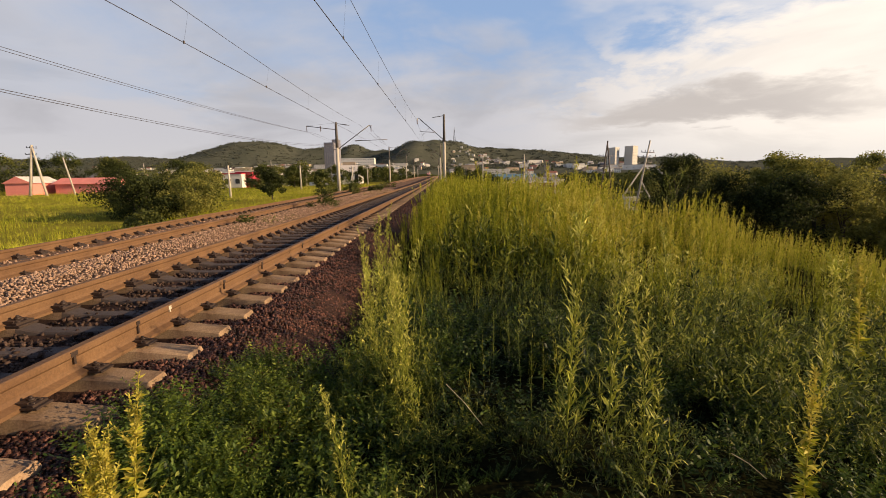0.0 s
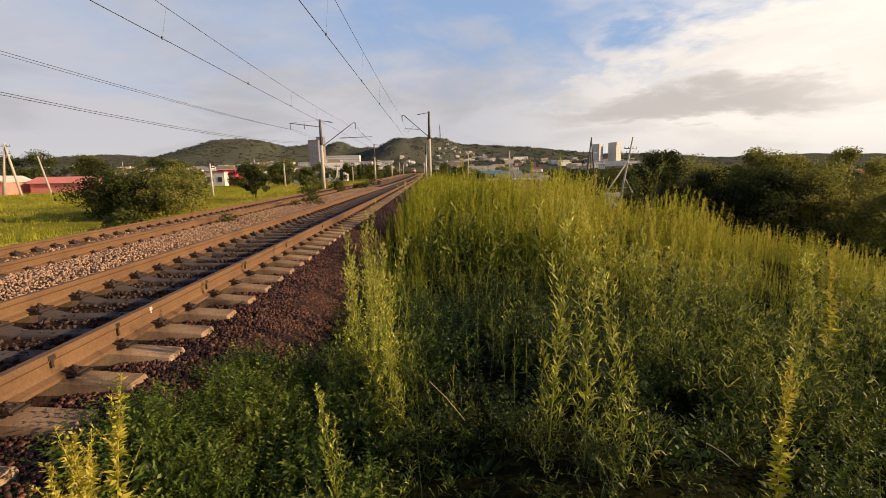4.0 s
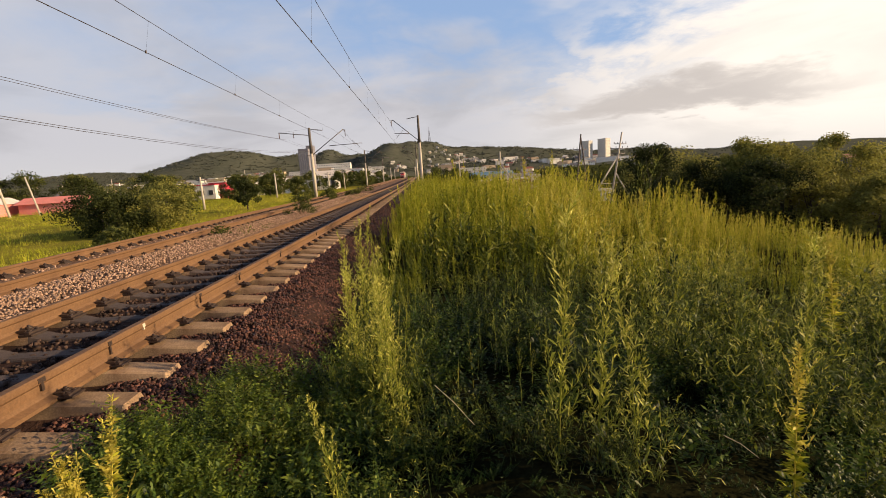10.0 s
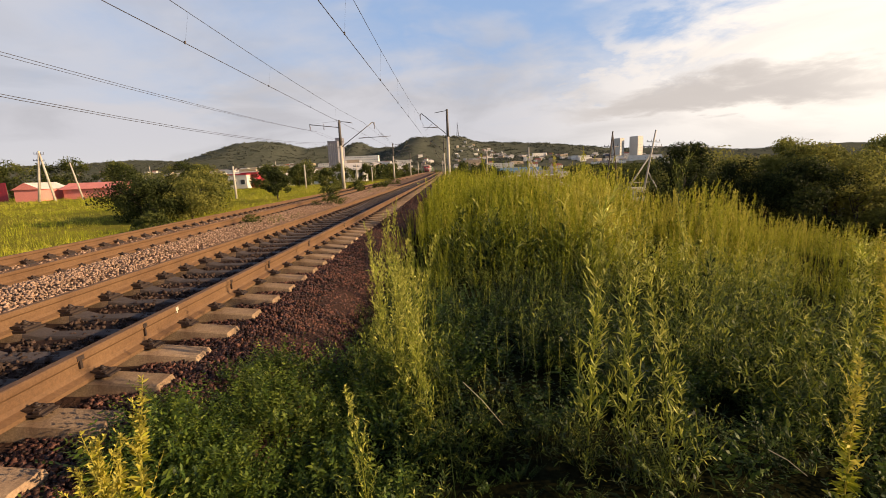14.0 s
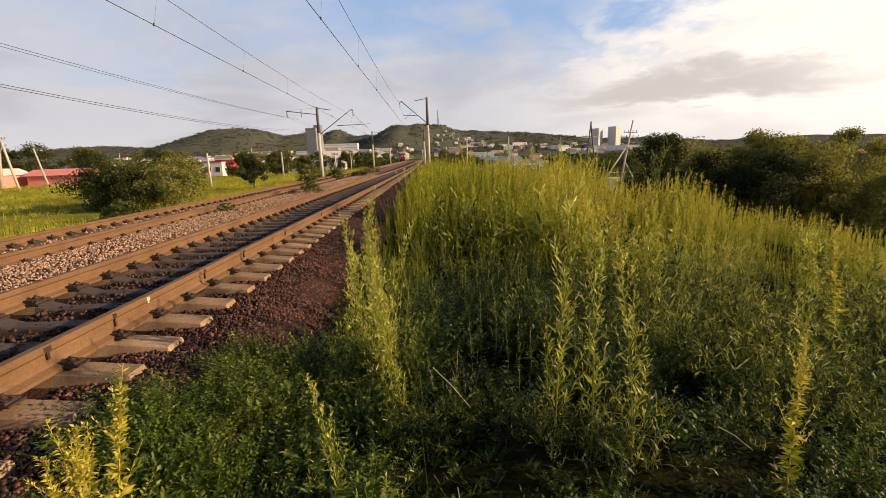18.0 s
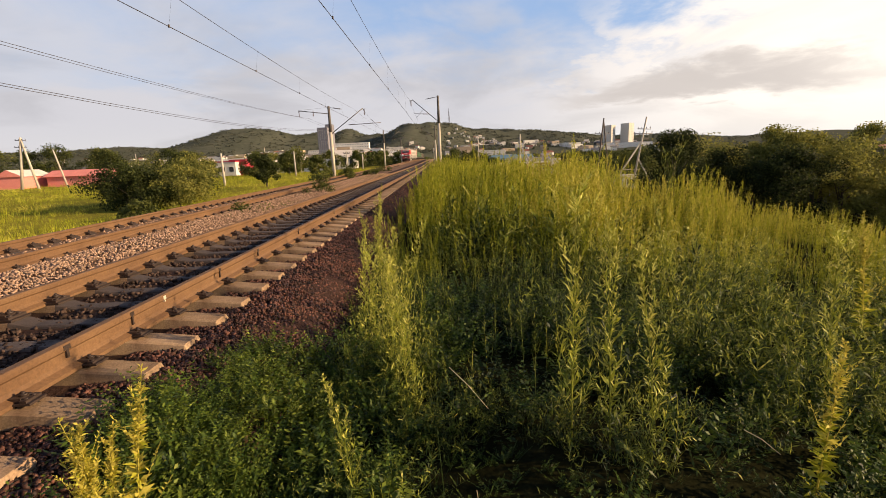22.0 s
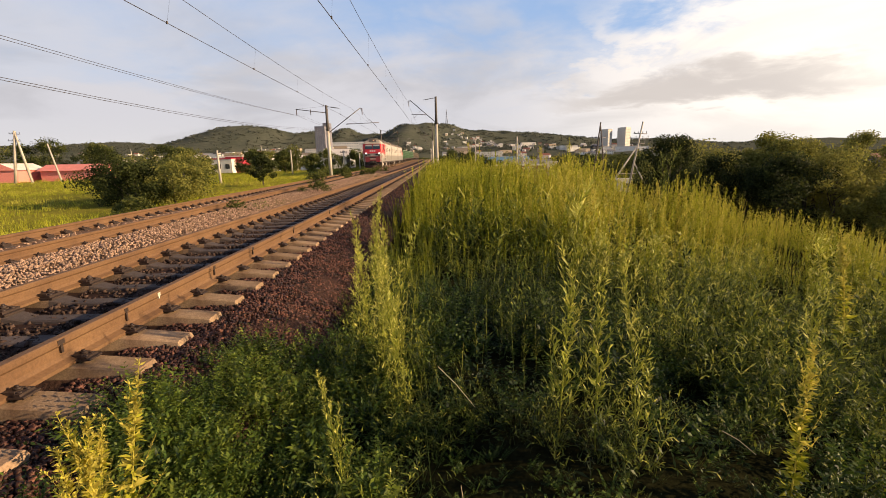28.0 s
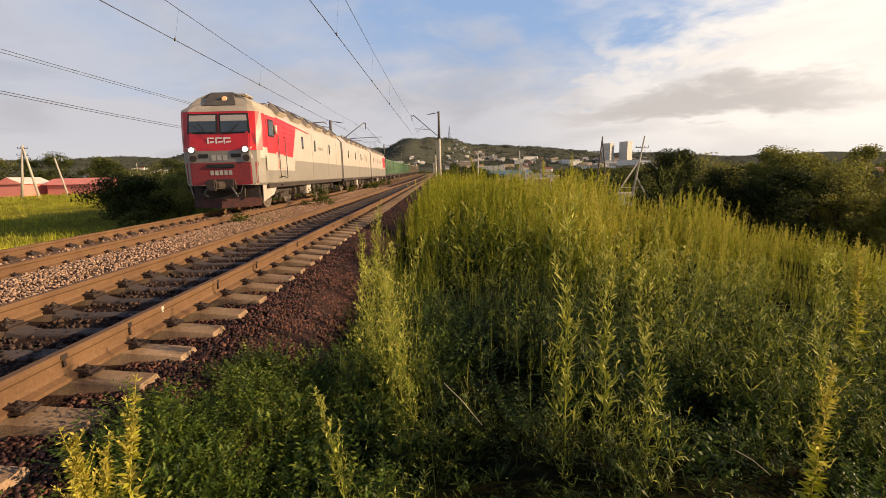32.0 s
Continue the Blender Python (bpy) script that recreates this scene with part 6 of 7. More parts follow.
def cab_front(ob):
    bm = bmesh.new()
    front_plate(bm, [(2.30, 1.49), (3.05, 1.49)], 0.012)
    front_plate(bm, [(3.05, 1.49), (3.74, 1.45)], 0.012)
    part("red_front", bm, M["red"], ob, "glossy red cab front")
    bm = bmesh.new()
    front_plate(bm, [(1.86, 1.40), (2.298, 1.42)], 0.014)
    part("lamp_band", bm, M["grey"], ob, "grey band with the headlamps")
    bm = bmesh.new()
    front_plate(bm, [(1.08, 1.30), (1.858, 1.36)], 0.010)
    part("lower_front", bm, M["dusty_undercut_red"], ob, "dusty red lower front with undercut shade painted in")
    bm = bmesh.new()
    front_plate(bm, [(3.74, 1.44), (3.82, 1.40)], 0.02)
    front_plate(bm, [(3.82, 1.40), (4.10, 0.97)], 0.014)
    front_plate(bm, [(4.10, 0.97), (4.28, 0.72)], 0.014)
    front_plate(bm, [(4.28, 0.72), (4.44, 0.36)], 0.014)
    part("brow", bm, M["roof"], ob, "sandy sloping cab roof edge")
    for s in (-1, 1):
        bm = bmesh.new()
        pts = [(s * 0.03, 2.92), (s * 1.16, 2.92), (s * 1.10, 3.66), (s * 0.03, 3.66)]
        panel(bm, [(x, front_y(x, z) - 0.018, z) for x, z in pts], (0, -1, 0.16), 0.02)
        w = part("windscreen", bm, M["black"], ob, "tinted windscreen with a lowered blind")
        bm = bmesh.new()
        pts = [(s * 0.09, 2.98), (s * 1.08, 2.98), (s * 1.06, 3.38), (s * 0.09, 3.38)]
        panel(bm, [(x, front_y(min(1.08, abs(x)), z) - 0.042, z) for x, z in pts], (0, -1, 0.16), 0.005)
        part("pane", bm, M["glass"], w)
        bm = bmesh.new()
        pts = [(s * 0.09, 3.385), (s * 1.06, 3.385), (s * 1.04, 3.60), (s * 0.09, 3.60)]
        panel(bm, [(x, front_y(min(1.08, abs(x)), z) - 0.042, z) for x, z in pts], (0, -1, 0.16), 0.005)
        part("blind", bm, M["cream"], w, "pale sun blind")
        bm = bmesh.new()
        tube(bm, (s * 0.35, front_y(0, 2.9) - 0.07, 2.88), (s * 0.75, front_y(0, 3.2) - 0.07, 3.3), 0.012, sides=5)
        part("wiper", bm, M["black"], ob)
        bm = bmesh.new()
        tube(bm, (s * 0.98, 0.34, 2.33), (s * 0.98, 0.20, 2.33), 0.13, 0.13, 16)
        h = part("headlamp", bm, M["steel"], ob, "round headlamp")
        bm = bmesh.new()
        tube(bm, (s * 0.98, 0.199, 2.33), (s * 0.98, 0.19, 2.33), 0.10, 0.095, 16)
        part("lamp_glass", bm, M["lamp_glass"], h, "lit headlamp glass")
        bm = bmesh.new()
        tube(bm, (s * 0.98, 0.34, 2.02), (s * 0.98, 0.24, 2.02), 0.13, 0.12, 14)
        part("marker_lamp", bm, M["chassis"], ob)
        bm = bmesh.new()
        box(bm, s * 0.6 - 0.18, s * 0.6 + 0.18, 0.262, 0.30, 2.04, 2.18, bevel=0.01)
        part("vent_slot", bm, M["black"], ob)
        bm = bmesh.new()
        tube(bm, (s * 1.47, 0.75, 2.0), (s * 1.47, 0.75, 2.3), 0.016, sides=5)
        part("corner_rail", bm, M["steel"], ob)
        bm = bmesh.new()
        tube(bm, (s * 0.75, 0.30, 1.02), (s * 0.72, 0.06, 0.72), 0.03, sides=6)
        tube(bm, (s * 0.72, 0.06, 0.72), (s * 0.45, 0.0, 0.62), 0.03, sides=6)
        part("brake_hose", bm, M["black"], ob)
    # emblem as plain pale shapes
    bm = bmesh.new()
    for k, (x, w) in enumerate(((-0.42, 0.24), (-0.12, 0.26), (0.18, 0.26))):
        y = front_y(0, 2.6) - 0.016
        panel(bm, [(x, y, 2.55), (x + 0.05, y, 2.55), (x + 0.05, y, 2.73), (x + w, y, 2.73), (x + w, y, 2.78), (x, y, 2.78)], (0, -1, 0.1), 0.006)
        panel(bm, [(x + 0.08, y, 2.57), (x + w, y, 2.60), (x + w, y, 2.66), (x + 0.08, y, 2.63)], (0, -1, 0.1), 0.006)
    part("emblem", bm, M["white"], ob, "pale emblem shapes")
    for k in range(3):
        bm = bmesh.new()
        bars(bm, -0.30 + k * 0.21, 0.28, 1.94, (1, 0, 0), (0, 0, 1), 1, 0.15, 0.20, 0, (0, -1, 0))
        part("number_bar", bm, M["sheet_white"], ob)
    for k in range(5):
        bm = bmesh.new()
        bars(bm, -0.40 + k * 0.17, 0.285, 1.40, (1, 0, 0), (0, 0, 1), 1, 0.12, 0.17, 0, (0, -1, 0))
        part("type_bar", bm, M["sheet_white"], ob)
    bm = bmesh.new()
    box(bm, -0.52, 0.52, 0.245, 0.32, 1.66, 1.80, bevel=0.02)
    part("recess", bm, M["black"], ob)
    bm = bmesh.new()
    box(bm, -0.5, 0.5, 0.15, 0.45, 0.80, 1.24, bevel=0.05)
    box(bm, -0.16, 0.16, -0.42, 0.3, 0.90, 1.16, bevel=0.04)
    box(bm, -0.25, 0.10, -0.55, -0.3, 0.84, 1.22, bevel=0.05)
    part("coupler", bm, M["chassis"], ob, "dark automatic coupler")
    bm = bmesh.new()
    for s in (-1, 1):
        panel(bm, [(s * 0.0, 0.02, 0.16), (s * 1.25, 0.62, 0.20), (s * 1.30, 0.72, 0.52), (s * 0.0, 0.14, 0.50)], (s * 0.3, -1, 0.15), 0.03)
    part("snow_plough", bm, M["plough"], ob, "dusty red track plough")
    bm = bmesh.new()
    box(bm, -1.25, 1.25, 0.62, 0.95, 0.36, 1.06, bevel=0.03)
    part("pilot_beam", bm, M["chassis"], ob)
    for s in (-1, 1):
        bm = bmesh.new()
        panel(bm, [(s * 1.36, 0.62, 1.02), (s * 1.50, 1.95, 1.02), (s * 1.46, 1.55, 0.60), (s * 1.28, 0.78, 0.34)], (s, -0.1, 0), 0.03)
        part("side_skirt", bm, M["cream"], ob, "dusty pale corner skirt")
        bm = bmesh.new()
        tube(bm, (s * 0.30, 0.22, 1.00), (s * 0.52, -0.02, 0.82), 0.035, sides=7)
        tube(bm, (s * 0.52, -0.02, 0.82), (s * 0.62, 0.06, 0.58), 0.035, sides=7)
        part("air_hose", bm, M["steel"], ob, "grey coupling hose")
        bm = bmesh.new()
        tube(bm, (s * 0.55, 0.16, 1.02), (s * 1.20, 0.24, 1.02), 0.02, sides=6)
        tube(bm, (s * 0.55, 0.16, 1.02), (s * 0.55, 0.34, 1.10), 0.02, sides=6)
        tube(bm, (s * 1.20, 0.24, 1.02), (s * 1.20, 0.42, 1.10), 0.02, sides=6)
        part("front_rail", bm, M["steel"], ob)
        bm = bmesh.new()
        tube(bm, (s * 1.32, front_y(1.3, 2.75) - 0.05, 2.55), (s * 1.32, front_y(1.3, 2.75) - 0.05, 2.95), 0.015, sides=5)
        part("hand_rail", bm, M["steel"], ob)
    for x in (-0.75, 0.75):
        bm = bmesh.new()
        tube(bm, (x, 0.45, 1.05), (x, 0.35, 0.5), 0.04, sides=6)
        part("plough_hanger", bm, M["chassis"], ob)
    # searchlight housing on the cab roof
    bm = bmesh.new()
    vs = [(-0.60, 0.70, 4.00), (0.60, 0.70, 4.00), (0.42, 1.02, 4.50), (-0.42, 1.02, 4.50), (-0.7, 2.3, 4.42), (0.7, 2.3, 4.42), (0.46, 2.2, 4.53), (-0.46, 2.2, 4.53)]
    v = [bm.verts.new(p) for p in vs]
    for q in ((0, 1, 2, 3), (1, 5, 6, 2), (5, 4, 7, 6), (4, 0, 3, 7), (3, 2, 6, 7), (0, 4, 5, 1)):
        bm.faces.new([v[i] for i in q])
    bmesh.ops.recalc_face_normals(bm, faces=bm.faces)
    h = part("searchlight_housing", bm, M["stained"], ob, "brown searchlight housing")
    bm = bmesh.new()
    tube(bm, (0.16, 0.88, 4.25), (0.16, 0.80, 4.23), 0.09, sides=14)
    part("lamp_glass", bm, M["lamp_dim"], h, "glowing searchlight")
    bm = bmesh.new()
    box(bm, -0.7, 0.7, 1.5, 2.4, 4.46, 4.54, bevel=0.03)
    part("cab_roof_unit", bm, M["roof"], ob)


def gondola(paint, label):
    """An open goods wagon with ribbed sides, 13.4 m over its ends."""
    ob = thing("goods_wagon", label, "wagon", None, "goods wagons")
    L, w = 13.3, 1.5
    for s in (-1, 1):
        bm = bmesh.new()
        panel(bm, [(s * w, 0.15, 1.25), (s * w, L - 0.15, 1.25), (s * w, L - 0.15, 3.45), (s * w, 0.15, 3.45)], (-s, 0, 0), 0.05)
        part("side_wall", bm, paint, ob)
        for i in range(8):
            y = 0.25 + i * (L - 0.5) / 7
            bm = bmesh.new()
            box(bm, min(s * w, s * (w + 0.10)), max(s * w, s * (w + 0.10)), y - 0.08, y + 0.08, 1.22, 3.42)
            part("rib", bm, paint, ob)
        bm = bmesh.new()
        box(bm, min(s * (w - 0.02), s * (w + 0.07)), max(s * (w - 0.02), s * (w + 0.07)), 0.1, L - 0.1, 3.40, 3.52)
        part("top_rail", bm, paint, ob)
    for y in (0.12, L - 0.17):
        bm = bmesh.new()
        box(bm, -w, w, y, y + 0.05, 1.25, 3.45)
        for x in (-1.0, 0, 1.0):
            box(bm, x - 0.07, x + 0.07, y - 0.05, y + 0.1, 1.2, 3.42)
        part("end_wall", bm, paint, ob)
    bm = bmesh.new()
    box(bm, -w + 0.04, w - 0.04, 0.1, L - 0.1, 0.95, 1.27)
    part("floor_frame", bm, M["chassis"], ob)
    bm = bmesh.new()
    box(bm, -0.15, 0.15, -0.45, L + 0.45, 0.92, 1.15)
    part("draw_gear", bm, M["chassis"], ob)
    bogie(ob, 2.2, 1.85, False, True)
    bogie(ob, L - 2.2, 1.85, False, True)
    return ob


TRAIN = []


def build_train():
    off = 0.0
    for cab, tail, label in ((True, False, "red and light grey electric locomotive with lit headlamps"),
                             (False, False, "light grey booster section of the locomotive"),
                             (False, True, "light grey rear locomotive section with a red end")):
        TRAIN.append((locomotive(cab, tail, label), off, 17.0))
        off += 17.55
    off += 0.5
    green = gondola(M["green_paint"], "faded green open goods wagon with ribbed sides")
    brown = gondola(M["brown_paint"], "dusty brown open goods wagon with ribbed sides")
    TRAIN.append((green, off, 13.3))
    TRAIN.append((brown, off + 5 * 14.2, 13.3))
    for i in range(1, 11):
        if i != 5:
            TRAIN.append((copy_thing(green if i < 5 else brown, Matrix()), off + i * 14.2, 13.3))


build_train()


def train_front(t):
    """Where along the line the leading end is, in metres ahead of the camera."""
    return FRONT_END + SPEED * (32.0 - t)


FRONT_END, SPEED = 17.0, 13.2


def on_line(y, length):
    """The pose of a vehicle whose leading end is at y, set on its two bogies."""
    a, b = y + 0.22 * length, y + 0.78 * length
    pa, pb = Vector((far_axis(a), a, rise(a) + HEAD - FAR_LOW)), Vector((far_axis(b), b, rise(b) + HEAD - FAR_LOW))
    d = pb - pa
    yaw = -math.degrees(math.atan2(d.x, d.y))
    pitch = math.degrees(math.atan2(d.z, math.hypot(d.x, d.y)))
    base = pa - d.normalized() * 0.22 * length
    return pose(base.x, base.y, base.z, pitch, 0, yaw)

# ---- the town ----
M["pink"] = mat("faded pink render", (0.74, 0.27, 0.23), 0.85, var=0.12, scale=0.6, fine=8, second=(0.66, 0.23, 0.20), spec=0.1)
M["crimson"] = mat("crimson sheet wall", (0.42, 0.03, 0.05), 0.6, var=0.15, scale=0.5, fine=6)
M["plaster"] = mat("white plaster", (0.74, 0.70, 0.63), 0.85, var=0.12, scale=0.25, fine=4, rand=0.18)
M["sand"] = mat("sand-coloured brick", (0.46, 0.36, 0.26), 0.9, var=0.15, scale=0.3, fine=5, rand=0.2)
M["lilac"] = mat("grey lilac panel wall", (0.20, 0.195, 0.23), 0.8, var=0.12, scale=0.08, fine=1.0)
M["sheet"] = mat("pale sheet roof", (0.62, 0.56, 0.50), 0.6, var=0.12, scale=0.4, fine=5, rand=0.15)
M["slate"] = mat("weathered grey slate", (0.20, 0.19, 0.19), 0.85, var=0.2, scale=0.4, fine=5, rand=0.3)
M["rust_roof"] = mat("red-brown sheet roof", (0.26, 0.10, 0.07), 0.75, var=0.2, scale=0.4, fine=5, rand=0.2)
M["blue_roof"] = mat("blue sheet roof", (0.10, 0.20, 0.28), 0.6, var=0.15, scale=0.4, fine=5)
M["far_pane"] = mat("curtained far window", (0.24, 0.22, 0.21), 0.4, var=0.2, scale=0.2, fine=2, bump=0)
M["dark_glass"] = glass_mat("dark far window", (0.05, 0.055, 0.065), 0.15)


def building(name, label, x, y, w, d, h, wall, roof, roof_kind="gable", floors=1, bays=3, yaw=0, group="", sunk=0.6, rise_k=0.35, category="house", strip=False, pane=None):
    """A house or block facing the camera (-y): walls, a roof and every window a part of its own."""
    z = ground_z(x, y) - sunk
    ob = thing(name, label, category, pose(x, y, z, 0, 0, yaw), group)
    bm = bmesh.new()
    box(bm, -w / 2, w / 2, -d / 2, d / 2, 0, h + sunk)
    part("wall", bm, wall, ob)
    H = h + sunk
    bm = bmesh.new()
    o = min(0.5, 0.05 * w + 0.1)
    if roof_kind == "gable":
        r = min(w, d) * rise_k
        if w >= d:
            v = [(-w / 2 - o, -d / 2 - o, H - 0.05), (w / 2 + o, -d / 2 - o, H - 0.05), (w / 2 + o, d / 2 + o, H - 0.05), (-w / 2 - o, d / 2 + o, H - 0.05), (-w / 2 - o, 0, H + r), (w / 2 + o, 0, H + r)]
            q = ((0, 1, 5, 4), (2, 3, 4, 5), (0, 4, 3), (1, 2, 5), (3, 2, 1, 0))
        else:
            v = [(-w / 2 - o, -d / 2 - o, H - 0.05), (w / 2 + o, -d / 2 - o, H - 0.05), (w / 2 + o, d / 2 + o, H - 0.05), (-w / 2 - o, d / 2 + o, H - 0.05), (0, -d / 2 - o, H + r), (0, d / 2 + o, H + r)]
            q = ((1, 2, 5, 4), (3, 0, 4, 5), (0, 1, 4), (2, 3, 5), (3, 2, 1, 0))
        vs = [bm.verts.new(p) for p in v]
        for f in q:
            bm.faces.new([vs[i] for i in f]).material_index = 1 if len(f) == 3 else 0
        bmesh.ops.recalc_face_normals(bm, faces=bm.faces)
    else:
        box(bm, -w / 2 - 0.15, w / 2 + 0.15, -d / 2 - 0.15, d / 2 + 0.15, H, H + 0.35)
    part("roof", bm, [roof, wall], ob)
    fh = h / floors
    for i in range(floors):
        for k in range(bays):
            cx = -w / 2 + (k + 0.5) * w / bays
            ww, wh = min(1.6, w / bays * 0.5) if h < 25 else w / bays * 0.5, min(1.5, fh * 0.5)
            z0 = sunk + i * fh + fh * 0.32
            if strip:
                ww, wh, z0 = w / bays * 0.34, h * 0.92, sunk + h * 0.03
            bm = bmesh.new()
            box(bm, cx - ww / 2 - 0.08, cx + ww / 2 + 0.08, -d / 2 - 0.05, -d / 2 + 0.02, z0 - 0.08, z0 + wh + 0.08)
            fr = part("window", bm, M["white"], ob)
            bm = bmesh.new()
            box(bm, cx - ww / 2, cx + ww / 2, -d / 2 - 0.07, -d / 2 - 0.045, z0, z0 + wh)
            part("pane", bm, pane or M["dark_glass"], fr)
    return ob


def build_town():
    rs = random.Random(9)
    # pink homestead beyond the meadow
    building("pink_house", "low pink house under a pale sheet roof", -75.6, 84, 4.2, 7.5, 2.2, M["pink"], M["sheet"], "gable", 1, 0, yaw=8, rise_k=0.28)
    building("pink_shed", "long low pink outbuilding with a flat roof", -66.5, 87, 11, 5, 1.9, M["pink"], M["pink"], "gable", 1, 0, yaw=4, rise_k=0.22, category="shed")
    ob = thing("crimson_fence", "crimson sheet-metal fence beside the house", "fence", pose(-85.5, 83, ground_z(-85.5, 83) - 0.1))
    for i in range(14):
        bm = bmesh.new()
        box(bm, i * 0.6 - 4.2, i * 0.6 - 3.62, 0, 0.05, 0, 3.6 + 0.05 * (i % 2))
        part("panel", bm, M["crimson"], ob)
    # red and white roadside shop, and its neighbours
    building("shop", "red and white roadside shop", -70, 150, 11, 8, 4.4, M["plaster"], M["crimson"], "flat", 1, 4, category="shop")
    ob = building("shop", "white shop with a wide crimson fascia", -65, 152, 5.5, 6, 5.2, M["crimson"], M["plaster"], "flat", 1, 2, category="shop")
    building("house", "white house with dark openings among trees", -27.5, 132, 8, 6, 3.2, M["plaster"], M["sheet"], "gable", 1, 4)
    building("house", "small white house by the line", -36, 150, 6, 6, 3.0, M["plaster"], M["slate"], "gable", 1, 2)
    building("long_hall", "long white factory hall on rising ground", -322, 1650, 155, 30, 27, M["plaster"], M["plaster"], "flat", 3, 18, category="hall", sunk=3)
    building("long_hall", "pale pink industrial hall", -338, 1300, 50, 26, 17, M["plaster"], M["sheet"], "flat", 3, 8, category="hall", sunk=3)
    building("warehouse", "cream warehouse behind the trees", -420, 1250, 50, 24, 13, M["sand"], M["sheet"], "flat", 2, 8, category="warehouse", sunk=3)
    building("warehouse", "white warehouse with a pale roof", -480, 1200, 60, 24, 12, M["plaster"], M["sheet"], "flat", 2, 9, category="warehouse", sunk=3)
    building("warehouse", "long low pale workshop", -560, 1250, 70, 24, 10, M["plaster"], M["sheet"], "flat", 2, 9, category="warehouse", sunk=3)
    building("warehouse", "long low pale depot beside the line", 130, 1150, 70, 24, 11, M["plaster"], M["sheet"], "flat", 2, 9, category="warehouse", sunk=3)
    building("warehouse", "grey flat-roofed depot by the line", 75, 620, 44, 18, 9, M["sand"], M["sheet"], "flat", 1, 8, category="warehouse", sunk=2)
    # tower block under its own scaffold of dark loggias
    building("tower_block", "tall grey residential tower with dark loggia stripes", -220, 900, 19, 20, 71, M["lilac"], M["lilac"], "flat", 1, 5, category="tower block", sunk=2, strip=True, pane=M["far_pane"])
    building("tower_block", "taller rear part of the grey tower", -211, 915, 13, 18, 76, M["lilac"], M["lilac"], "flat", 1, 3, category="tower block", sunk=2, strip=True, pane=M["far_pane"])
    building("tower_block", "white high-rise with a sunlit side", 572, 1400, 25, 28, 62, M["plaster"], M["plaster"], "flat", 14, 3, yaw=34, category="tower block", sunk=2, pane=M["far_pane"])
    building("tower_block", "white high-rise behind the line pole", 518, 1400, 20, 28, 58, M["plaster"], M["plaster"], "flat", 13, 3, yaw=34, category="tower block", sunk=2, pane=M["far_pane"])
    # sheds and works beyond the weeds
    building("workshop", "grey workshop with a blue sheet roof", 25, 165, 16, 10, 3.6, M["slate"], M["blue_roof"], "gable", 1, 4, category="workshop", rise_k=0.18)
    building("workshop", "brown-roofed shed with pale walls", 27, 135, 13, 8, 3.0, M["sand"], M["slate"], "gable", 1, 3, category="workshop", rise_k=0.2)
    building("workshop", "brown garage row with a pale flat roof", 23, 128, 15, 6, 2.6, M["rust_roof"], M["sheet"], "flat", 1, 5, category="garage")
    building("kiosk", "small white cabin beyond the weeds", 27.3, 66, 1.6, 1.4, 1.5, M["plaster"], M["sheet"], "flat", 1, 1, category="cabin")
    building("workshop", "white box-shaped store behind the sheds", 33, 132, 3.2, 3, 4.0, M["plaster"], M["plaster"], "flat", 1, 1, category="store")
    building("house", "dark brick house behind the thicket", 40.5, 40, 7, 7, 2.9, M["slate"], M["rust_roof"], "gable", 2, 2, yaw=20)
    roofs = [M["slate"], M["rust_roof"], M["sheet"], M["slate"]]
    walls = [M["plaster"], M["sand"], M["plaster"]]
    spots = []
    for i in range(95):          # streets across the valley floor
        y = rs.uniform(230, 760) if i < 35 else rs.uniform(900, 1500)
        x = rs.uniform(-0.85, 0.55) * y
        if (y < 760 and x / y > 0.24) or abs(x + 12) < 26 or (-0.32 < x / y < -0.22 and y > 500):
            continue
        spots.append((x, y, rs.uniform(8, 20) * (1 if y < 800 else 1.4), rs.uniform(3.4, 6.8) * (1 if y < 800 else 1.3)))
    for i in range(150):          # houses climbing the hills
        near_mast = rs.random() < 0.4
        y = rs.uniform(1900, 2300) if near_mast else rs.uniform(1500, 1900)
        x = rs.uniform(0.02, 0.13) * y if near_mast else rs.choice((rs.uniform(-0.8, -0.30), rs.uniform(-0.14, 0.0), rs.uniform(0.05, 0.5))) * y
        spots.append((x, y, rs.uniform(8, 16), rs.uniform(4.5, 7)))
    for i in range(135):          # dense white quarter on the foot of the hills
        y = rs.uniform(1230, 1640)
        spots.append((rs.uniform(-0.60, -0.10) * y if i < 105 else rs.uniform(0.05, 0.42) * y, y, rs.uniform(9, 19), rs.uniform(4.5, 8)))
    for i in range(62):           # long flat-roofed blocks and works at the foot of the hills
        y = rs.uniform(1180, 1600)
        x = (rs.uniform(-0.60, -0.09) if i < 40 else rs.uniform(0.05, 0.50)) * y
        building("town_block", "long pale flat-roofed block in the distance", x, y, rs.uniform(22, 52), 14, rs.uniform(7, 13), rs.choice(walls[::2] + [M["sand"]]), rs.choice((M["sheet"], M["rust_roof"], M["slate"])),
                 "flat", 1, 3, yaw=rs.uniform(-15, 15), group="blocks of the town", sunk=3, category="building", pane=M["far_pane"])
    for n, (x, y, w, h) in enumerate(spots):
        far = y > 850
        building("town_house", "distant hillside house with pale walls" if far else "pale town house with a pitched roof", x, y, w, w * 0.7, h, rs.choice(walls), rs.choice(roofs),
                 "gable" if rs.random() < 0.7 else "flat", (2 if h > 5 else 1) if y < 1230 else 1, (1 if far else 4) if n > 190 else 3 if far else 4, yaw=rs.uniform(-25, 25), group="houses of the town", sunk=3 if far else 1.0)
    # lattice mast on the hill
    x, y = 61, 2420
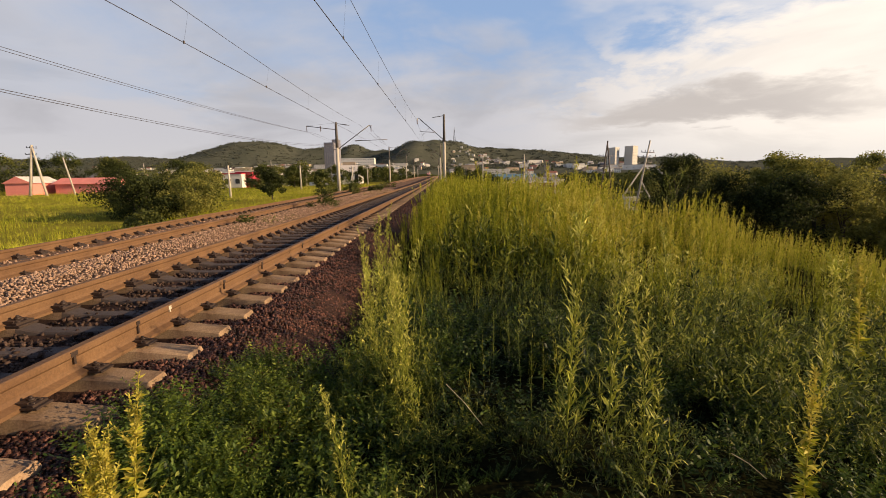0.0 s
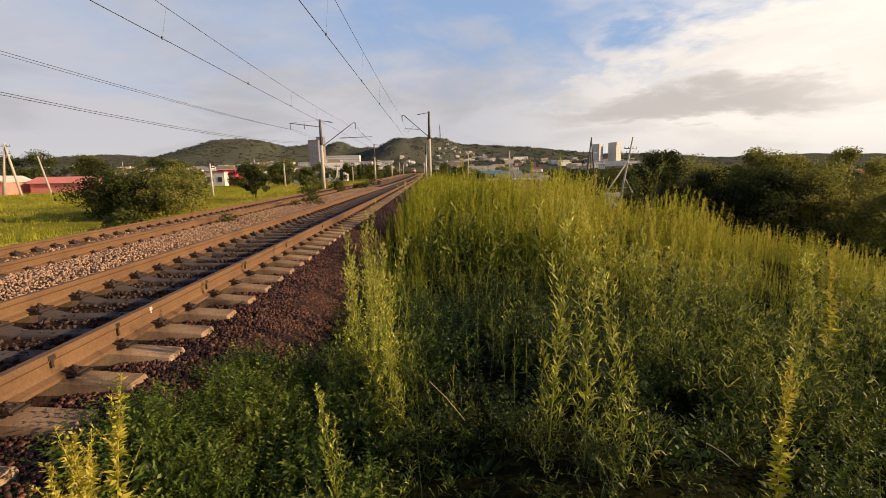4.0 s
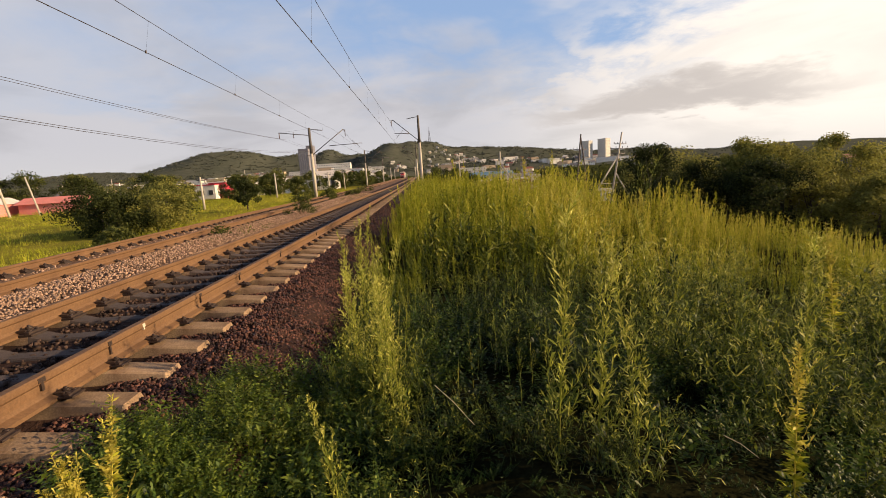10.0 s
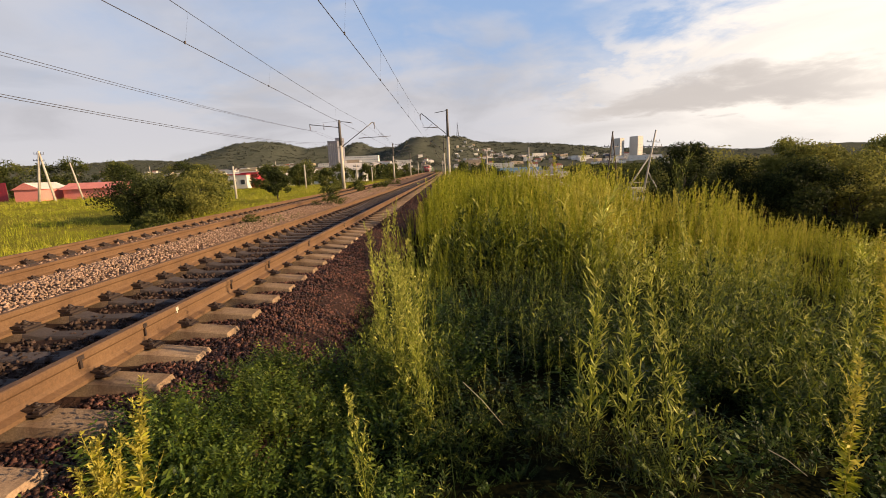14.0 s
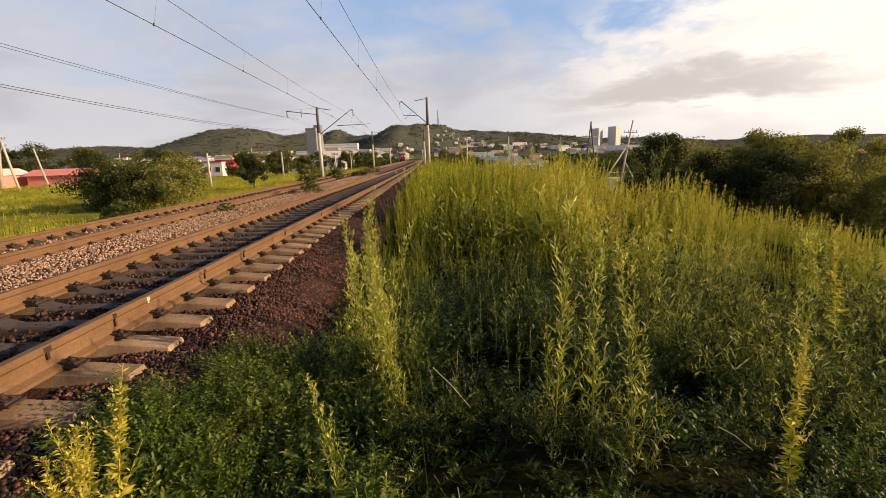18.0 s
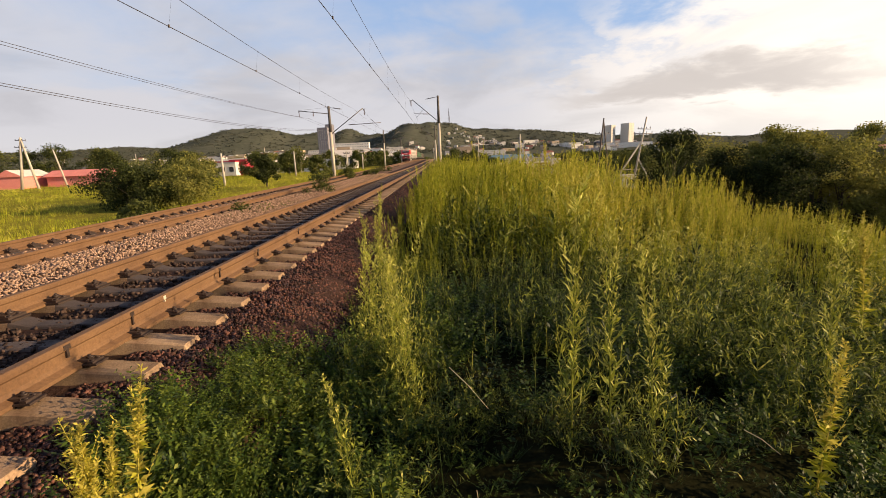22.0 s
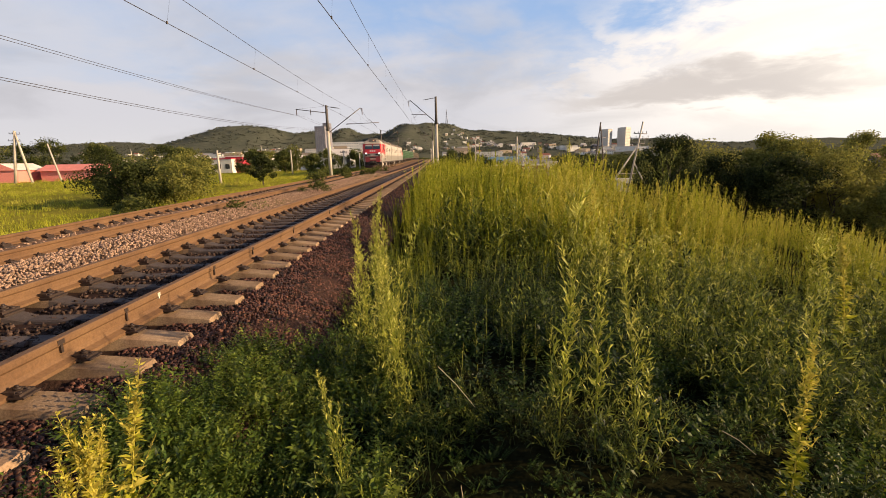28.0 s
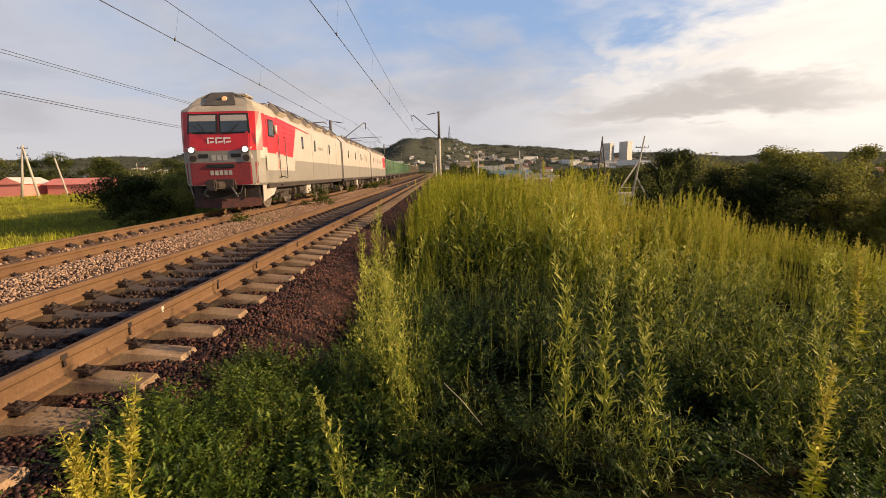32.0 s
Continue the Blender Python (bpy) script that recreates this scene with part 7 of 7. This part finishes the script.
    z = ground_z(x, y) - 2
    ob = thing("lattice_mast", "dark lattice radio mast on the wooded hill", "radio mast", pose(x, y, z))
    for k in range(4):
        bm = bmesh.new()
        sx, sy = ((-1, -1), (1, -1), (1, 1), (-1, 1))[k]
        tube(bm, (sx * 6, sy * 6, 0), (sx * 1.2, sy * 1.2, 62), 0.9, 0.6, 6)
        part("leg", bm, M["steel"], ob)
    for i in range(7):
        r = 6 - i * 0.72
        bm = bmesh.new()
        tube(bm, (-r, -r, i * 9), (r - 0.7, -r + 0.7, i * 9 + 9), 0.5, sides=4)
        tube(bm, (r, -r, i * 9), (-r + 0.7, -r + 0.7, i * 9 + 9), 0.5, sides=4)
        tube(bm, (-r, -r, i * 9), (r, -r, i * 9), 0.5, sides=4)
        part("brace", bm, M["steel"], ob)
    bm = bmesh.new()
    tube(bm, (0, 0, 60), (0, 0, 78), 1.0, 0.5, 6)
    part("aerial", bm, M["steel"], ob)


build_town()


def build_woods():
    """Trees of the valley: singles near by, joined masses farther off."""
    rs = np.random.RandomState(41)
    r2 = random.Random(5)
    for x, y, h, w, ti in [(-31, 95, 4.6, 6, 0.35), (-38, 98, 4.8, 6.5, 0.3), (-33, 105, 5.2, 7, 0.45), (-26, 112, 4.6, 6, 0.5), (-45, 112, 5.0, 7, 0.3), (-22, 122, 4.4, 6, 0.4),
                           (-17, 135, 4.2, 6, 0.4), (-19, 160, 4.6, 7, 0.35), (-17.5, 190, 4.6, 7, 0.3), (-56, 100, 5.5, 7, 0.25), (-88, 100, 7.0, 8, 0.25), (-76, 105, 7.2, 7, 0.22), (-64, 110, 7.0, 8, 0.22), (-82, 112, 7.4, 8, 0.2), (-70, 98, 6.4, 7, 0.25), (-94, 96, 6.6, 8, 0.3), (-106, 104, 7.0, 8, 0.25),
                           (-98, 112, 5.2, 8, 0.3), (-97, 101, 8.0, 9, 0.5), (-110, 101, 7.4, 9, 0.5), (-84, 102, 8.2, 9, 0.4), (-75, 104, 7.4, 9, 0.5), (-122, 106, 7.2, 9, 0.5), (-66, 122, 7.0, 9, 0.6),
                           (-74, 135, 7.4, 10, 0.7), (-86, 140, 7.6, 10, 0.7), (-50, 140, 6.0, 9, 0.6), (-66, 165, 7.0, 10, 0.7), (-54, 170, 6.4, 10, 0.65), (-78, 180, 7.5, 11, 0.7), (-96, 170, 7.5, 11, 0.7), (-44, 175, 5.6, 9, 0.6), (-34, 185, 5.2, 8, 0.55), (-50, 92, 4.2, 6, 0.4), (-42, 84, 3.4, 5, 0.5), (-23, 86, 3.4, 4.5, 0.45), (6, 105, 3.4, 6, 0.3), (12, 120, 3.6, 6, 0.25), (4, 135, 4.0, 7, 0.3), (38, 110, 5.4, 8, 0.2), (48, 105, 5.6, 8, 0.2),
                           (34, 120, 4.6, 7, 0.25), (56, 98, 6.0, 8, 0.15), (44, 90, 5.2, 7, 0.15), (52, 84, 5.4, 7, 0.15), (60, 90, 5.6, 8, 0.15), (19, 112, 3.0, 5, 0.3), (44, 150, 6.5, 9, 0.35), (53, 155, 6.8, 10, 0.3), (61, 150, 6.5, 9, 0.35), (67, 145, 6.8, 9, 0.3), (51, 178, 7.0, 10, 0.4), (64, 182, 7.2, 10, 0.4), (77, 175, 7.4, 10, 0.35), (11, 150, 4.6, 7, 0.4), (13, 172, 5.0, 7, 0.4), (84, 190, 7.6, 11, 0.4)]:
        tree("tree", "broad leafy tree in the valley", "tree", x, y, h, w, 22, 0.30, 120, ti + 0.14, rs, "trees of the valley", 0.10)
    protos = [crown(rs, [(rs.normal(0, 0.3), rs.normal(0, 0.3), 0.25 + 0.6 * rs.rand(), 0.28) for _ in range(7)], 26, 0.28, 0.17, 0.35) for _ in range(6)]
    rows = []
    while len(rows) < 520:
        y = 130 + 1150 * rs.rand() ** 1.3
        x = rs.uniform(-0.95, 0.95) * y
        if abs(x - (far_axis(y) + near_axis(y)) / 2) < 9 + y * 0.012 or noise.noise(Vector((x / 60, y / 60, 1))) < -0.15:
            continue
        s = rs.uniform(2.8, 5.5) * (1 + y / 2500)
        rows.append((rs.randint(6), x, y, ground_z(x, y) - 0.2, s, rs.rand() * math.tau, 0, rs.normal(0, 0.12)))
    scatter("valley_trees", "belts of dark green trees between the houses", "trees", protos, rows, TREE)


def build_hill_woods():
    """Tree cover of the hills, one rough mass of crowns."""
    rs = np.random.RandomState(51)
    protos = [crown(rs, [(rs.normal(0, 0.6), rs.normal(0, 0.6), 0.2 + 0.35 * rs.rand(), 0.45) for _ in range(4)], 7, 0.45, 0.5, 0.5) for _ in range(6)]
    rows = []
    while len(rows) < 7000:
        y = rs.uniform(1250, 2900)
        x = rs.uniform(-1.05, 0.75) * y
        z = ground_z(x, y)
        cover = noise.noise(Vector((x / 170, y / 170, 4))) + 0.6 * noise.noise(Vector((x / 50, y / 50, 7)))
        if cover < (0.12 if y < 1750 else -0.25) + rs.normal(0, 0.1):
            continue
        rows.append((rs.randint(6), x, y, z - 1.0, rs.uniform(5, 10), rs.rand() * math.tau, 0, rs.normal(0, 0.12)))
    scatter("hill_woods", "distant woods and thickets covering the hills", "woods", protos, rows, HAZED_TREE)


build_woods()
build_hill_woods()


# ---- what moves ----
def motions():
    for ob, off, length in TRAIN:
        walk(ob, [(t, on_line(train_front(t) + off, length)) for t in range(0, 33)])
    # wheels roll with the way covered; every second frame a turn of less than a quarter
    for w, y in WHEELS:
        x, yy, z = w.location
        step = 2 / FPS
        walk(w, [(i * step, pose(x, yy, z, math.degrees(SPEED * i * step / 0.625), 0, 0)) for i in range(int(32 / step) + 1)])
    # the nearest stalks rock in a light wind
    for ob, x, y, z, i in STALKS:
        turn = i * 77 % 360
        rows = []
        for k in range(0, 65):
            t = k * 0.5
            sway = 1.5 * math.sin(t * 1.9 + i * 1.7) + 1.0 * math.sin(t * 0.73 + i)
            rows.append((t, pose(x, y, z, 0.5 * math.sin(t * 1.3 + i), sway, 0) @ pose(0, 0, 0, 0, 0, turn)))
        walk(ob, rows)


motions()
